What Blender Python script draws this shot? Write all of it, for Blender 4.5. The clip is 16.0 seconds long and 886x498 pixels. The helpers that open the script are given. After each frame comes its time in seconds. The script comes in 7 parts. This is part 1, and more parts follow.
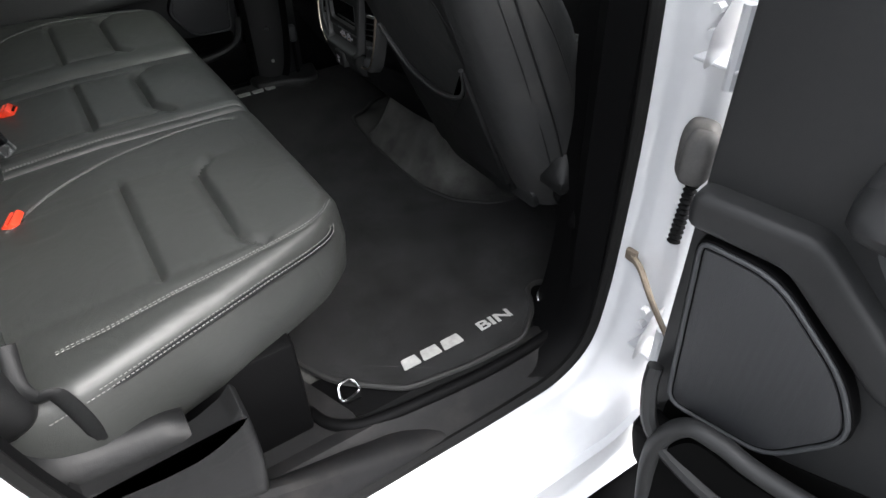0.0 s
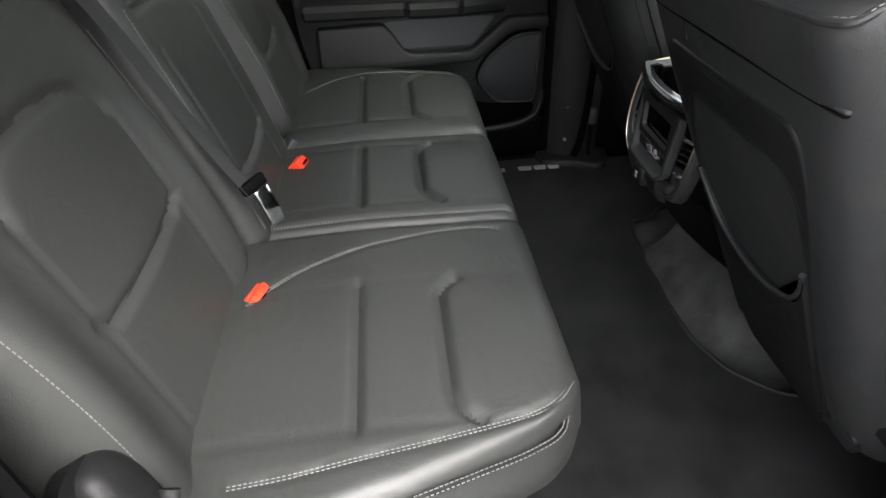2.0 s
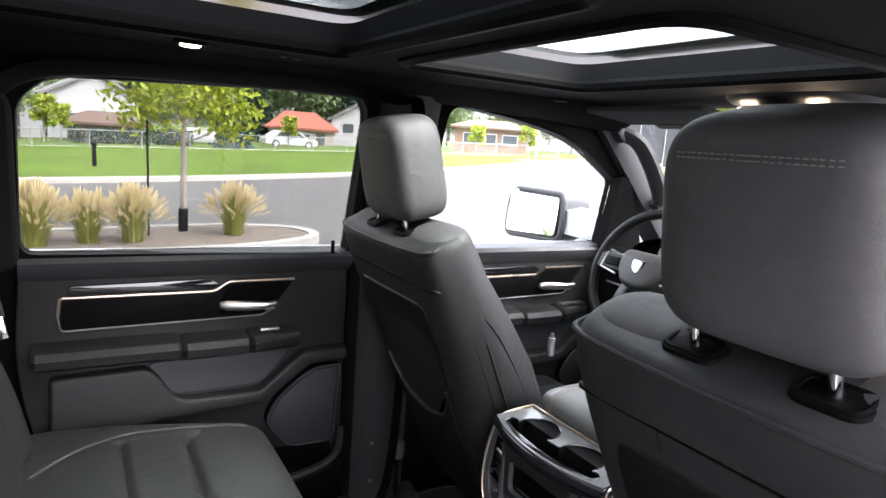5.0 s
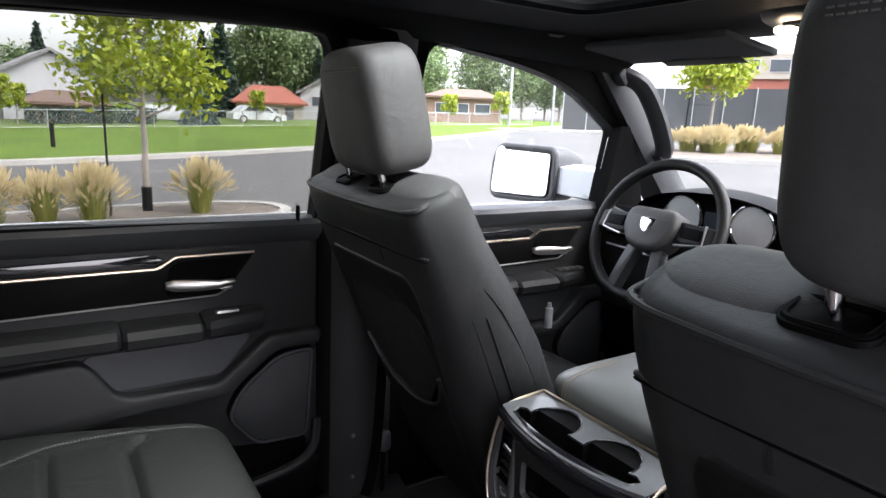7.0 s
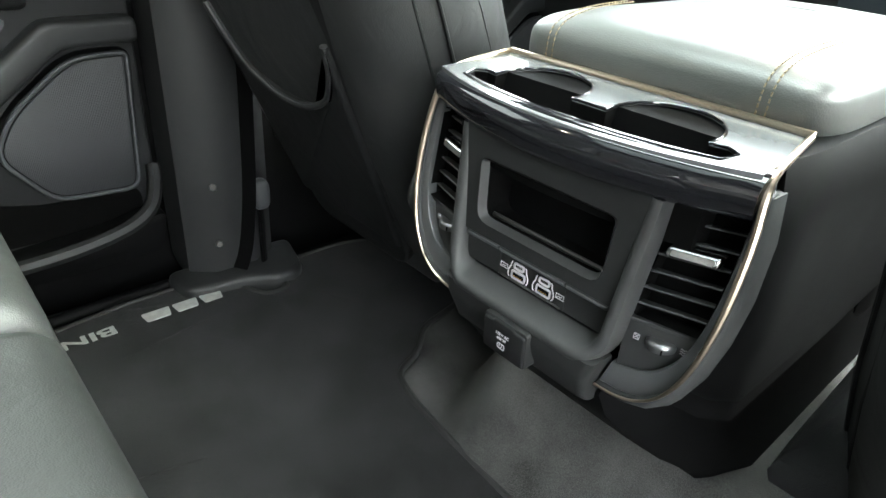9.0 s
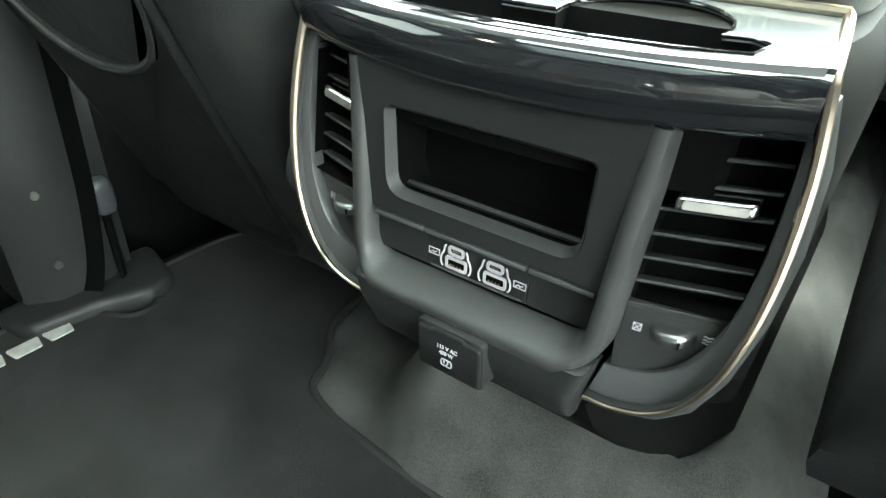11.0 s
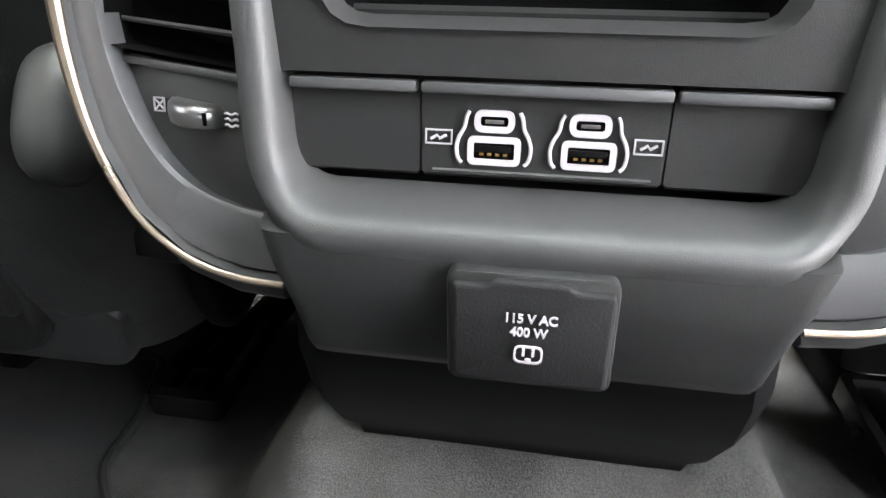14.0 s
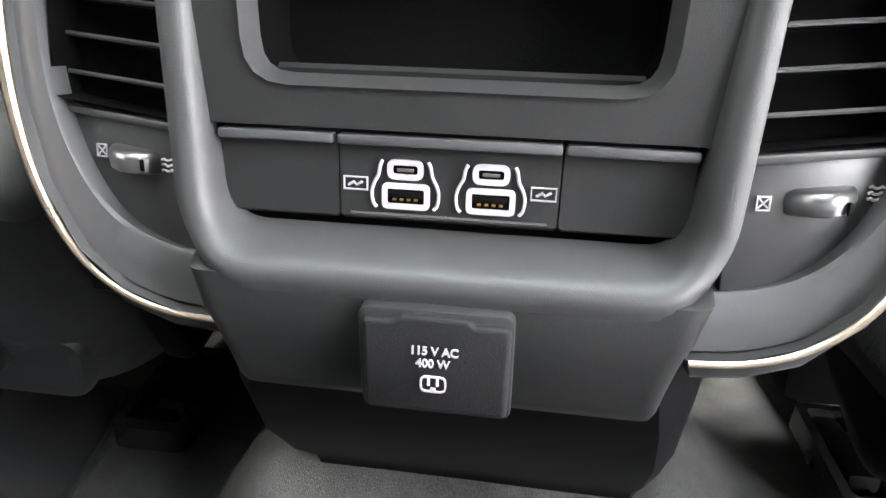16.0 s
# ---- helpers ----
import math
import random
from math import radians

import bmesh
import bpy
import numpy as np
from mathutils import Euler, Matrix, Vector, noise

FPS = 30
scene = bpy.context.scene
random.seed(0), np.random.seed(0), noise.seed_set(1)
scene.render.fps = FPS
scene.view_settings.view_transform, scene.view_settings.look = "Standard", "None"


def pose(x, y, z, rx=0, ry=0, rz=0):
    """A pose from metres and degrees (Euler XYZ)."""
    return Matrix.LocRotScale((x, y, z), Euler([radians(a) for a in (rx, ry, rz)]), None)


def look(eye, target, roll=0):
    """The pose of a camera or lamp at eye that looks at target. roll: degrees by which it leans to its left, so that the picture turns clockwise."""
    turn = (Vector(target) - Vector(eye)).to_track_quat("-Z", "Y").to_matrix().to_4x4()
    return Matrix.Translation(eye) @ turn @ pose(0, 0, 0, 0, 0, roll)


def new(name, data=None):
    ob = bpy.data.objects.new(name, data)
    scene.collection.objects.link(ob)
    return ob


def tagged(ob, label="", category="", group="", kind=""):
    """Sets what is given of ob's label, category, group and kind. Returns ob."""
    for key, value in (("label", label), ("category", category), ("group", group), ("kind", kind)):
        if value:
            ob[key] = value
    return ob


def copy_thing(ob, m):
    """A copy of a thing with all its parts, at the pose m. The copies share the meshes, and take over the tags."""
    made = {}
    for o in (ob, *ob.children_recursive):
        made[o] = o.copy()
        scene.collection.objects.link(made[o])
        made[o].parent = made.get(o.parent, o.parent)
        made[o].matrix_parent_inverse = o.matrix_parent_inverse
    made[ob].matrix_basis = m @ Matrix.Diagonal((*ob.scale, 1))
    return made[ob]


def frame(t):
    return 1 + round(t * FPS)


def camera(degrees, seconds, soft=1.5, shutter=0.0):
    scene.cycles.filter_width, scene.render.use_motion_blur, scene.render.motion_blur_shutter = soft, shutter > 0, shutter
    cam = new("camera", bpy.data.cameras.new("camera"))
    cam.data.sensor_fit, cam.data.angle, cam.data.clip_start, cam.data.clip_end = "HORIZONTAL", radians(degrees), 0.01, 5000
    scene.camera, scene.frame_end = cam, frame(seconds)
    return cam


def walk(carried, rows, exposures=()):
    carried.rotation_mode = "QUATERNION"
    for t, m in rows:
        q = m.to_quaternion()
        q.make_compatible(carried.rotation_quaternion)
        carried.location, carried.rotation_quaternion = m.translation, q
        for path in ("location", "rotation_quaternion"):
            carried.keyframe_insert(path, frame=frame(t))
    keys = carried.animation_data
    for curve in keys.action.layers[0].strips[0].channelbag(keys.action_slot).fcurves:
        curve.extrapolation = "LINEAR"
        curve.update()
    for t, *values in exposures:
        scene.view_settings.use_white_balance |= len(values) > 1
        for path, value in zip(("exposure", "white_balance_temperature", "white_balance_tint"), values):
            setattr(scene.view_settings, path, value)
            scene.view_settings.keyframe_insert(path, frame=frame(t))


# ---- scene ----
cam = camera(70.5, 16.0)
SKY, SUN, DOOR, LAMP = 0.22, 0.2, 0.22, 0.06
EXPOSURES = [(0,1.7,6500,10),(0.5,1.15,6500,10),(1,.95,6500,10),(1.5,1.25,6550,10),(2,2.2,6600,11),(2.5,3.3,6500,13),(3,3.4,6400,14),(3.5,3.0,6350,16),(4.5,2.95,6400,20),(7,2.35,6350,19),(7.5,2.6,6250,20),(8.1,2.8,6150,22),(8.6,3.65,6350,12),(9.5,4.5,6600,-3),(12,4.72,6500,-7),(12.5,4.87,6500,-2),(13,5.55,6700,9),(14,5.38,6650,12),(15.5,5.3,6650,12),(16,5.45,6650,12)]
PATH = [
    (0, (-0.635, -1.444, 1.627), (0.187, -0.124, 0.369), -2.0),
    (0.5, (-0.626, -1.399, 1.605), (-0.057, -0.025, 0.267), -3.1),
    (1, (-0.623, -1.3, 1.606), (-0.21, 0.129, 0.269), -2.5),
    (1.5, (-0.599, -1.234, 1.625), (-0.369, 0.277, 0.334), -3.7),
    (2, (-0.545, -1.167, 1.665), (-0.416, 0.469, 0.522), -1.8),
    (2.5, (-0.584, -1.033, 1.643), (-0.353, 0.722, 0.721), 3.1),
    (3, (-0.602, -0.957, 1.663), (-0.209, 0.829, 0.862), 4.1),
    (3.5, (-0.637, -0.903, 1.687), (0.032, 0.847, 1.0), 4.4),
    (4, (-0.671, -0.848, 1.686), (0.248, 0.814, 1.06), 4.9),
    (4.5, (-0.692, -0.809, 1.711), (0.308, 0.863, 1.259), 4.6),
    (4.7, (-0.698, -0.804, 1.723), (0.309, 0.891, 1.39), 4.3),
    (6.8, (-0.61, -0.618, 1.686), (0.45, 1.046, 1.356), 2.7),
    (7, (-0.597, -0.593, 1.661), (0.474, 1.046, 1.251), 2.7),
    (7.5, (-0.562, -0.526, 1.577), (0.519, 1.031, 0.936), 2.9),
    (8, (-0.497, -0.439, 1.477), (0.566, 1.038, 0.647), 3.4),
    (8.5, (-0.422, -0.343, 1.387), (0.708, 1.011, 0.444), 5.4),
    (9, (-0.368, -0.274, 1.339), (0.84, 0.984, 0.36), 4.6),
    (9.5, (-0.321, -0.217, 1.289), (0.972, 0.908, 0.259), 3.3),
    (9.7, (-0.308, -0.201, 1.282), (1.029, 0.862, 0.242), 2.4),
    (11.8, (-0.27, -0.151, 1.253), (1.175, 0.737, 0.193), 1.7),
    (12, (-0.271, -0.14, 1.237), (1.218, 0.682, 0.184), 1.9),
    (12.5, (-0.248, -0.087, 1.166), (1.417, 0.595, 0.293), 1.6),
    (13, (-0.229, -0.031, 1.127), (1.544, 0.459, 0.342), 1.6),
    (13.5, (-0.197, -0.008, 1.101), (1.624, 0.319, 0.341), 1.5),
    (14, (-0.188, 0.0, 1.1), (1.65, 0.283, 0.362), 1.3),
    (14.5, (-0.182, -0.001, 1.096), (1.662, 0.248, 0.363), 1.4),
    (15, (-0.179, -0.004, 1.095), (1.691, 0.229, 0.426), 1.6),
    (15.5, (-0.173, -0.005, 1.096), (1.714, 0.206, 0.468), 2.0),
    (16, (-0.199, -0.025, 1.109), (1.677, 0.219, 0.462), 1.9),
]
walk(cam, [(t, look(eye, target, roll)) for t, eye, target, roll in PATH], EXPOSURES)

# ---- place ----
# The truck's own axes: x to its nose, y to its left side, z up; the rear console's socket plate is x = y = 0.

# ---- light ----
world = bpy.data.worlds.new("overcast_sky")
scene.world = world
world.use_nodes = True
wn, wl = world.node_tree.nodes, world.node_tree.links
sky = wn.new("ShaderNodeTexSky")
sky.sky_type = "NISHITA"
sky.sun_disc = False
sky.sun_elevation, sky.sun_rotation = radians(48), radians(150)
sky.dust_density, sky.ozone_density = 3.0, 1.0
grey = wn.new("ShaderNodeHueSaturation")
grey.inputs["Saturation"].default_value = 0.22
wl.new(sky.outputs["Color"], grey.inputs["Color"])
# an overcast sky is brightest overhead
where, axes, lift, glowing = wn.new("ShaderNodeTexCoord"), wn.new("ShaderNodeSeparateXYZ"), wn.new("ShaderNodeMapRange"), wn.new("ShaderNodeVectorMath")
wl.new(where.outputs["Generated"], axes.inputs[0])
wl.new(axes.outputs["Z"], lift.inputs["Value"])
lift.inputs["To Min"].default_value, lift.inputs["To Max"].default_value = 0.6, 2.2
glowing.operation = "SCALE"
wl.new(grey.outputs["Color"], glowing.inputs[0])
wl.new(lift.outputs[0], glowing.inputs["Scale"])
wl.new(glowing.outputs[0], wn["Background"].inputs["Color"])
wn["Background"].inputs["Strength"].default_value = SKY
sun_data = bpy.data.lights.new("sun", "SUN")
sun_data.energy, sun_data.angle, sun_data.color = SUN, radians(25), (1.0, 0.96, 0.9)
sun = new("sun", sun_data)
sun.matrix_world = look((-5, -5, 18), (0, 0, 1))


# the sky's light through the open door
door_sky = bpy.data.lights.new("door_sky", "AREA")
door_sky.shape, door_sky.size, door_sky.size_y, door_sky.energy, door_sky.color = "RECTANGLE", 0.82, 0.45, DOOR, (0.97, 1.0, 1.0)
new("door_sky", door_sky).matrix_world = look((-0.38, -0.96, 1.60), (-0.3, 0.4, 1.40))


# ---- materials ----
def nodes_of(name):
    m = bpy.data.materials.new(name)
    m.use_nodes = True
    return m, m.node_tree.nodes, m.node_tree.links, m.node_tree.nodes["Principled BSDF"]


def surface(name, base, rough=0.5, metal=0.0, vary=0.12, scale=8.0, grain=0.0, grain_scale=900.0, dust=0.0, coat=0.0, spec=0.5, rvary=0.08, wrinkle=0.0):
    """A plain surface with broad and fine variation of colour and gloss, and a fine relief."""
    m, n, l, b = nodes_of(name)
    co = n.new("ShaderNodeTexCoord")
    broad = n.new("ShaderNodeTexNoise")
    broad.inputs["Scale"].default_value, broad.inputs["Detail"].default_value = scale, 5
    fine = n.new("ShaderNodeTexNoise")
    fine.inputs["Scale"].default_value, fine.inputs["Detail"].default_value = scale * 14, 3
    for x in (broad, fine):
        l.new(co.outputs["Object"], x.inputs["Vector"])
    both = n.new("ShaderNodeMath")
    both.operation = "MULTIPLY_ADD"
    l.new(fine.outputs["Fac"], both.inputs[0])
    both.inputs[1].default_value = 0.5
    l.new(broad.outputs["Fac"], both.inputs[2])
    ramp = n.new("ShaderNodeMapRange")
    ramp.inputs["From Min"].default_value, ramp.inputs["From Max"].default_value = 0.45, 1.05
    ramp.inputs["To Min"].default_value, ramp.inputs["To Max"].default_value = 1 - vary, 1 + vary
    l.new(both.outputs[0], ramp.inputs["Value"])
    mul = n.new("ShaderNodeVectorMath")
    mul.operation = "SCALE"
    mul.inputs[0].default_value = base
    l.new(ramp.outputs[0], mul.inputs["Scale"])
    colour = mul.outputs[0]
    if dust:
        spot = n.new("ShaderNodeTexNoise")
        spot.inputs["Scale"].default_value, spot.inputs["Detail"].default_value = scale * 2.3, 8
        l.new(co.outputs["Object"], spot.inputs["Vector"])
        cut = n.new("ShaderNodeMapRange")
        cut.inputs["From Min"].default_value, cut.inputs["From Max"].default_value = 0.5, 0.8
        cut.inputs["To Max"].default_value = dust
        l.new(spot.outputs["Fac"], cut.inputs["Value"])
        mix = n.new("ShaderNodeMix")
        mix.data_type = "RGBA"
        l.new(cut.outputs[0], mix.inputs["Factor"])
        l.new(colour, mix.inputs["A"])
        mix.inputs["B"].default_value = (0.22, 0.2, 0.18, 1)
        colour = mix.outputs["Result"]
    l.new(colour, b.inputs["Base Color"])
    rr = n.new("ShaderNodeMapRange")
    rr.inputs["To Min"].default_value, rr.inputs["To Max"].default_value = max(rough - rvary, 0.02), min(rough + rvary, 1)
    l.new(broad.outputs["Fac"], rr.inputs["Value"])
    l.new(rr.outputs[0], b.inputs["Roughness"])
    b.inputs["Metallic"].default_value = metal
    b.inputs["Specular IOR Level"].default_value = spec
    b.inputs["Coat Weight"].default_value = coat
    b.inputs["Coat Roughness"].default_value = 0.06
    soft = None
    if wrinkle:
        fold = n.new("ShaderNodeTexNoise")
        fold.inputs["Scale"].default_value, fold.inputs["Detail"].default_value, fold.inputs["Distortion"].default_value = 16, 3, 1.2
        l.new(co.outputs["Object"], fold.inputs["Vector"])
        soft = n.new("ShaderNodeBump")
        soft.inputs["Strength"].default_value, soft.inputs["Distance"].default_value = wrinkle, 0.006
        l.new(fold.outputs["Fac"], soft.inputs["Height"])
        l.new(soft.outputs[0], b.inputs["Normal"])
    if grain:
        g = n.new("ShaderNodeTexVoronoi" if grain_scale < 2000 else "ShaderNodeTexNoise")
        g.inputs["Scale"].default_value = grain_scale
        l.new(co.outputs["Object"], g.inputs["Vector"])
        bump = n.new("ShaderNodeBump")
        bump.inputs["Strength"].default_value, bump.inputs["Distance"].default_value = grain, 0.0008
        l.new(g.outputs[0], bump.inputs["Height"])
        if soft:
            l.new(soft.outputs[0], bump.inputs["Normal"])
        l.new(bump.outputs[0], b.inputs["Normal"])
    return m


def pile(name, base, scale=320.0, depth=0.004, vary=0.5):
    """Carpet: a rough felted pile with lighter lint."""
    m, n, l, b = nodes_of(name)
    co = n.new("ShaderNodeTexCoord")
    f = n.new("ShaderNodeTexNoise")
    f.inputs["Scale"].default_value, f.inputs["Detail"].default_value, f.inputs["Roughness"].default_value = scale, 4, 0.75
    w = n.new("ShaderNodeTexNoise")
    w.inputs["Scale"].default_value, w.inputs["Detail"].default_value = 9, 6
    for x in (f, w):
        l.new(co.outputs["Object"], x.inputs["Vector"])
    add = n.new("ShaderNodeMath")
    l.new(f.outputs["Fac"], add.inputs[0])
    l.new(w.outputs["Fac"], add.inputs[1])
    mr = n.new("ShaderNodeMapRange")
    mr.inputs["From Min"].default_value, mr.inputs["From Max"].default_value = 0.75, 1.3
    mr.inputs["To Min"].default_value, mr.inputs["To Max"].default_value = 1 - vary, 1 + vary
    l.new(add.outputs[0], mr.inputs["Value"])
    mul = n.new("ShaderNodeVectorMath")
    mul.operation = "SCALE"
    mul.inputs[0].default_value = base
    l.new(mr.outputs[0], mul.inputs["Scale"])
    l.new(mul.outputs[0], b.inputs["Base Color"])
    b.inputs["Roughness"].default_value = 0.95
    b.inputs["Specular IOR Level"].default_value = 0.15
    b.inputs["Sheen Weight"].default_value = 0.06
    bump = n.new("ShaderNodeBump")
    bump.inputs["Strength"].default_value, bump.inputs["Distance"].default_value = 0.8, depth
    l.new(f.outputs["Fac"], bump.inputs["Height"])
    l.new(bump.outputs[0], b.inputs["Normal"])
    return m


def glass(name, tint=(0.9, 0.93, 0.92), rough=0.0, through_share=0.9):
    """Thin car glass: mostly clear, a little mirror at a slant."""
    m, n, l, b = nodes_of(name)
    n.remove(b)
    clear, shine, mix, fr = n.new("ShaderNodeBsdfTransparent"), n.new("ShaderNodeBsdfGlossy"), n.new("ShaderNodeMixShader"), n.new("ShaderNodeLayerWeight")
    clear.inputs["Color"].default_value = (*tint, 1)
    shine.inputs["Roughness"].default_value = rough
    fr.inputs["Blend"].default_value = 0.22
    edge = n.new("ShaderNodeMapRange")
    edge.inputs["To Min"].default_value, edge.inputs["To Max"].default_value = 0.006, 0.22
    l.new(fr.outputs["Facing"], edge.inputs["Value"])
    l.new(edge.outputs[0], mix.inputs[0])
    l.new(clear.outputs[0], mix.inputs[1])
    l.new(shine.outputs[0], mix.inputs[2])
    l.new(mix.outputs[0], n["Material Output"].inputs["Surface"])
    return m


def leafy(name, base, base2):
    """Leaves: two greens mixed leaf by leaf, a little light let through."""
    m, n, l, b = nodes_of(name)
    g = n.new("ShaderNodeNewGeometry")
    mix = n.new("ShaderNodeMix")
    mix.data_type = "RGBA"
    l.new(g.outputs["Random Per Island"], mix.inputs["Factor"])
    mix.inputs["A"].default_value, mix.inputs["B"].default_value = (*base, 1), (*base2, 1)
    l.new(mix.outputs["Result"], b.inputs["Base Color"])
    b.inputs["Roughness"].default_value = 0.6
    tr, sh = n.new("ShaderNodeBsdfTranslucent"), n.new("ShaderNodeMixShader")
    l.new(mix.outputs["Result"], tr.inputs["Color"])
    sh.inputs[0].default_value = 0.35
    l.new(b.outputs[0], sh.inputs[1])
    l.new(tr.outputs[0], sh.inputs[2])
    l.new(sh.outputs[0], n["Material Output"].inputs["Surface"])
    return m


def glow(name, colour, strength):
    m, n, l, b = nodes_of(name)
    b.inputs["Emission Color"].default_value, b.inputs["Emission Strength"].default_value = (*colour, 1), strength
    b.inputs["Base Color"].default_value = (*colour, 1)
    return m


M_leather = surface("black_leather", (0.030, 0.0315, 0.030), 0.44, wrinkle=0.25, vary=0.1, scale=5, grain=0.22, grain_scale=700, spec=0.5)
# even dark grey, lighter than the seat leather
M_leather_arm = surface("dark_grey_leather", (0.085, 0.088, 0.085), 0.36, vary=0.08, scale=6, grain=0.15, grain_scale=700)
# darker copy of the seat leather: shade on the front backs is painted in
M_leather_back = surface("shaded_seat_black", (0.020, 0.0205, 0.021), 0.5, spec=0.3, wrinkle=0.3, vary=0.14, scale=5, grain=0.2, grain_scale=800, dust=0.05)
# lighter copy of the same leather: light on headrests and shoulders is painted in
M_leather_head = surface("lit_seat_leather", (0.058, 0.057, 0.058), 0.6, spec=0.4, wrinkle=0.35, vary=0.2, scale=6, grain=0.25, grain_scale=700, dust=0.06)
M_leather_side = surface("black_vinyl_and_shaded_seat", (0.0075, 0.0077, 0.008), 0.46, spec=0.22, wrinkle=0.3, vary=0.1, scale=5, grain=0.22, grain_scale=700)
M_plastic = surface("charcoal_plastic", (0.017, 0.0174, 0.018), 0.48, spec=0.26, vary=0.12, scale=7, grain=0.12, grain_scale=1500)
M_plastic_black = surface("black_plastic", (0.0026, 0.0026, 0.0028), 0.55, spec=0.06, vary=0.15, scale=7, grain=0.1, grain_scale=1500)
M_plastic_grey = surface("grey_soft_plastic", (0.032, 0.034, 0.037), 0.48, vary=0.1, scale=7, grain=0.1, grain_scale=1500)
M_chin = surface("console_chin_plastic", (0.03, 0.0305, 0.031), 0.48, spec=0.4, vary=0.14, scale=20, grain=0.08, grain_scale=1900, dust=0.03)
# also on the chin, whose shade below the lip is put into this colour
M_face = surface("console_black_and_shaded_chin", (0.0135, 0.0138, 0.014), 0.5, spec=0.3, vary=0.12, scale=20, grain=0.08, grain_scale=1900, dust=0.015)
M_panel = surface("satin_dark_panel", (0.03, 0.0305, 0.031), 0.36, spec=0.5, vary=0.1, scale=15, grain=0.05, grain_scale=1900)
M_blade_grey = surface("grey_satin_plastic", (0.05, 0.051, 0.053), 0.42, spec=0.4, vary=0.08, scale=15, grain=0.05, grain_scale=1900)
M_sill = surface("sill_plastic", (0.01, 0.01, 0.0105), 0.6, spec=0.15, vary=0.25, scale=9, grain=0.12, grain_scale=1500, dust=0.05)
M_rubber = surface("rubber", (0.006, 0.006, 0.006), 0.7, spec=0.15, vary=0.25, scale=12, grain=0.2)
M_slab = surface("dark_satin_titanium", (0.1, 0.104, 0.108), 0.24, vary=0.08, coat=0.4, rvary=0.05)
M_gloss = surface("piano_black", (0.01, 0.01, 0.012), 0.08, vary=0.1, coat=0.6, rvary=0.03)
# near black for the overhead screen, and for recess shade put into colour
M_hole = surface("shade_and_screen_black", (0.0018, 0.0018, 0.0018), 0.9, spec=0.05, vary=0.2)
M_chrome = surface("chrome", (0.75, 0.75, 0.76), 0.12, 1.0, vary=0.05, rvary=0.04)
M_satin = surface("satin_silver", (0.55, 0.54, 0.53), 0.32, 1.0, vary=0.06)
M_bronze = surface("satin_bronze", (0.52, 0.43, 0.34), 0.3, 1.0, vary=0.06)
M_paint = surface("white_paint", (0.52, 0.53, 0.55), 0.34, vary=0.05, scale=3, coat=0.8, dust=0.06)
M_mat = pile("floor_mat_pile", (0.012, 0.012, 0.0125), 520.0, 0.0025, vary=0.8)
M_carpet = pile("carpet_pile", (0.058, 0.058, 0.055), 620.0, 0.0022, vary=0.75)
M_binding = surface("mat_binding", (0.01, 0.01, 0.01), 0.7, vary=0.2, grain=0.3)
M_stitch_tan = surface("tan_thread", (0.2, 0.15, 0.09), 0.8, vary=0.1)
M_stitch = surface("grey_thread", (0.15, 0.15, 0.145), 0.8, vary=0.1)
M_print = surface("white_print", (0.36, 0.34, 0.36), 0.5, vary=0.04)
M_logo = surface("silver_embroidery", (0.34, 0.34, 0.33), 0.75, vary=0.25, scale=60, grain=0.5)
M_red = surface("red_plastic", (0.75, 0.045, 0.015), 0.35, vary=0.06)
M_belt = surface("belt_webbing", (0.035, 0.035, 0.037), 0.6, vary=0.15, grain=0.4, grain_scale=1600)
M_headliner = surface("black_headliner", (0.008, 0.008, 0.0085), 0.9, spec=0.15, vary=0.2, grain=0.3)
M_strap = surface("dusty_strap", (0.13, 0.105, 0.08), 0.9, vary=0.4, scale=30, dust=0.3)
M_grip = surface("pale_grey_rubber", (0.2, 0.2, 0.2), 0.5, vary=0.1, scale=20)
M_boot = surface("grey_rubber_boot", (0.06, 0.058, 0.056), 0.6, vary=0.3, scale=20, dust=0.15)
M_gold = surface("gold_contact", (0.7, 0.4, 0.12), 0.3, 1.0)
M_glass = glass("window_glass", (0.96, 0.98, 0.97))
# unseen tint of the rear window, added to keep light off rear-facing parts
M_rearglass = glass("light_cutting_glass", (0.12, 0.125, 0.12))
M_privacy = glass("privacy_glass", (0.56, 0.57, 0.55))
M_roofglass = glass("tinted_roof_glass", (0.84, 0.88, 0.85))
# rear roof pane: darker tint added to dim the bench below
M_roofglass_rear = glass("bench_dimming_glass", (0.35, 0.37, 0.36))
M_mirror = surface("mirror_silver", (0.85, 0.87, 0.9), 0.02, 1.0, vary=0.01, rvary=0.01)
# the pale reflection on the dials is put into their base colour
M_dial = surface("dial_face_with_reflection", (0.5, 0.51, 0.52), 0.4, vary=0.08)
M_lamp = glow("lamp_glow", (1.0, 0.8, 0.5), 7)

M_asphalt = surface("worn_asphalt", (0.085, 0.084, 0.083), 0.9, vary=0.18, scale=0.35, grain=0.5, grain_scale=60, spec=0.2)
M_concrete = surface("concrete_kerb", (0.26, 0.255, 0.24), 0.85, vary=0.15, scale=1.5)
M_mulch = surface("mulch_bed", (0.1, 0.082, 0.066), 0.95, vary=0.5, scale=6)
M_lawn = surface("lawn", (0.07, 0.112, 0.018), 0.9, vary=0.28, scale=0.3, spec=0.1)
M_bark = surface("bark", (0.2, 0.18, 0.16), 0.9, vary=0.3, scale=20)
M_leaf_near = leafy("young_leaves", (0.15, 0.22, 0.01), (0.28, 0.31, 0.018))
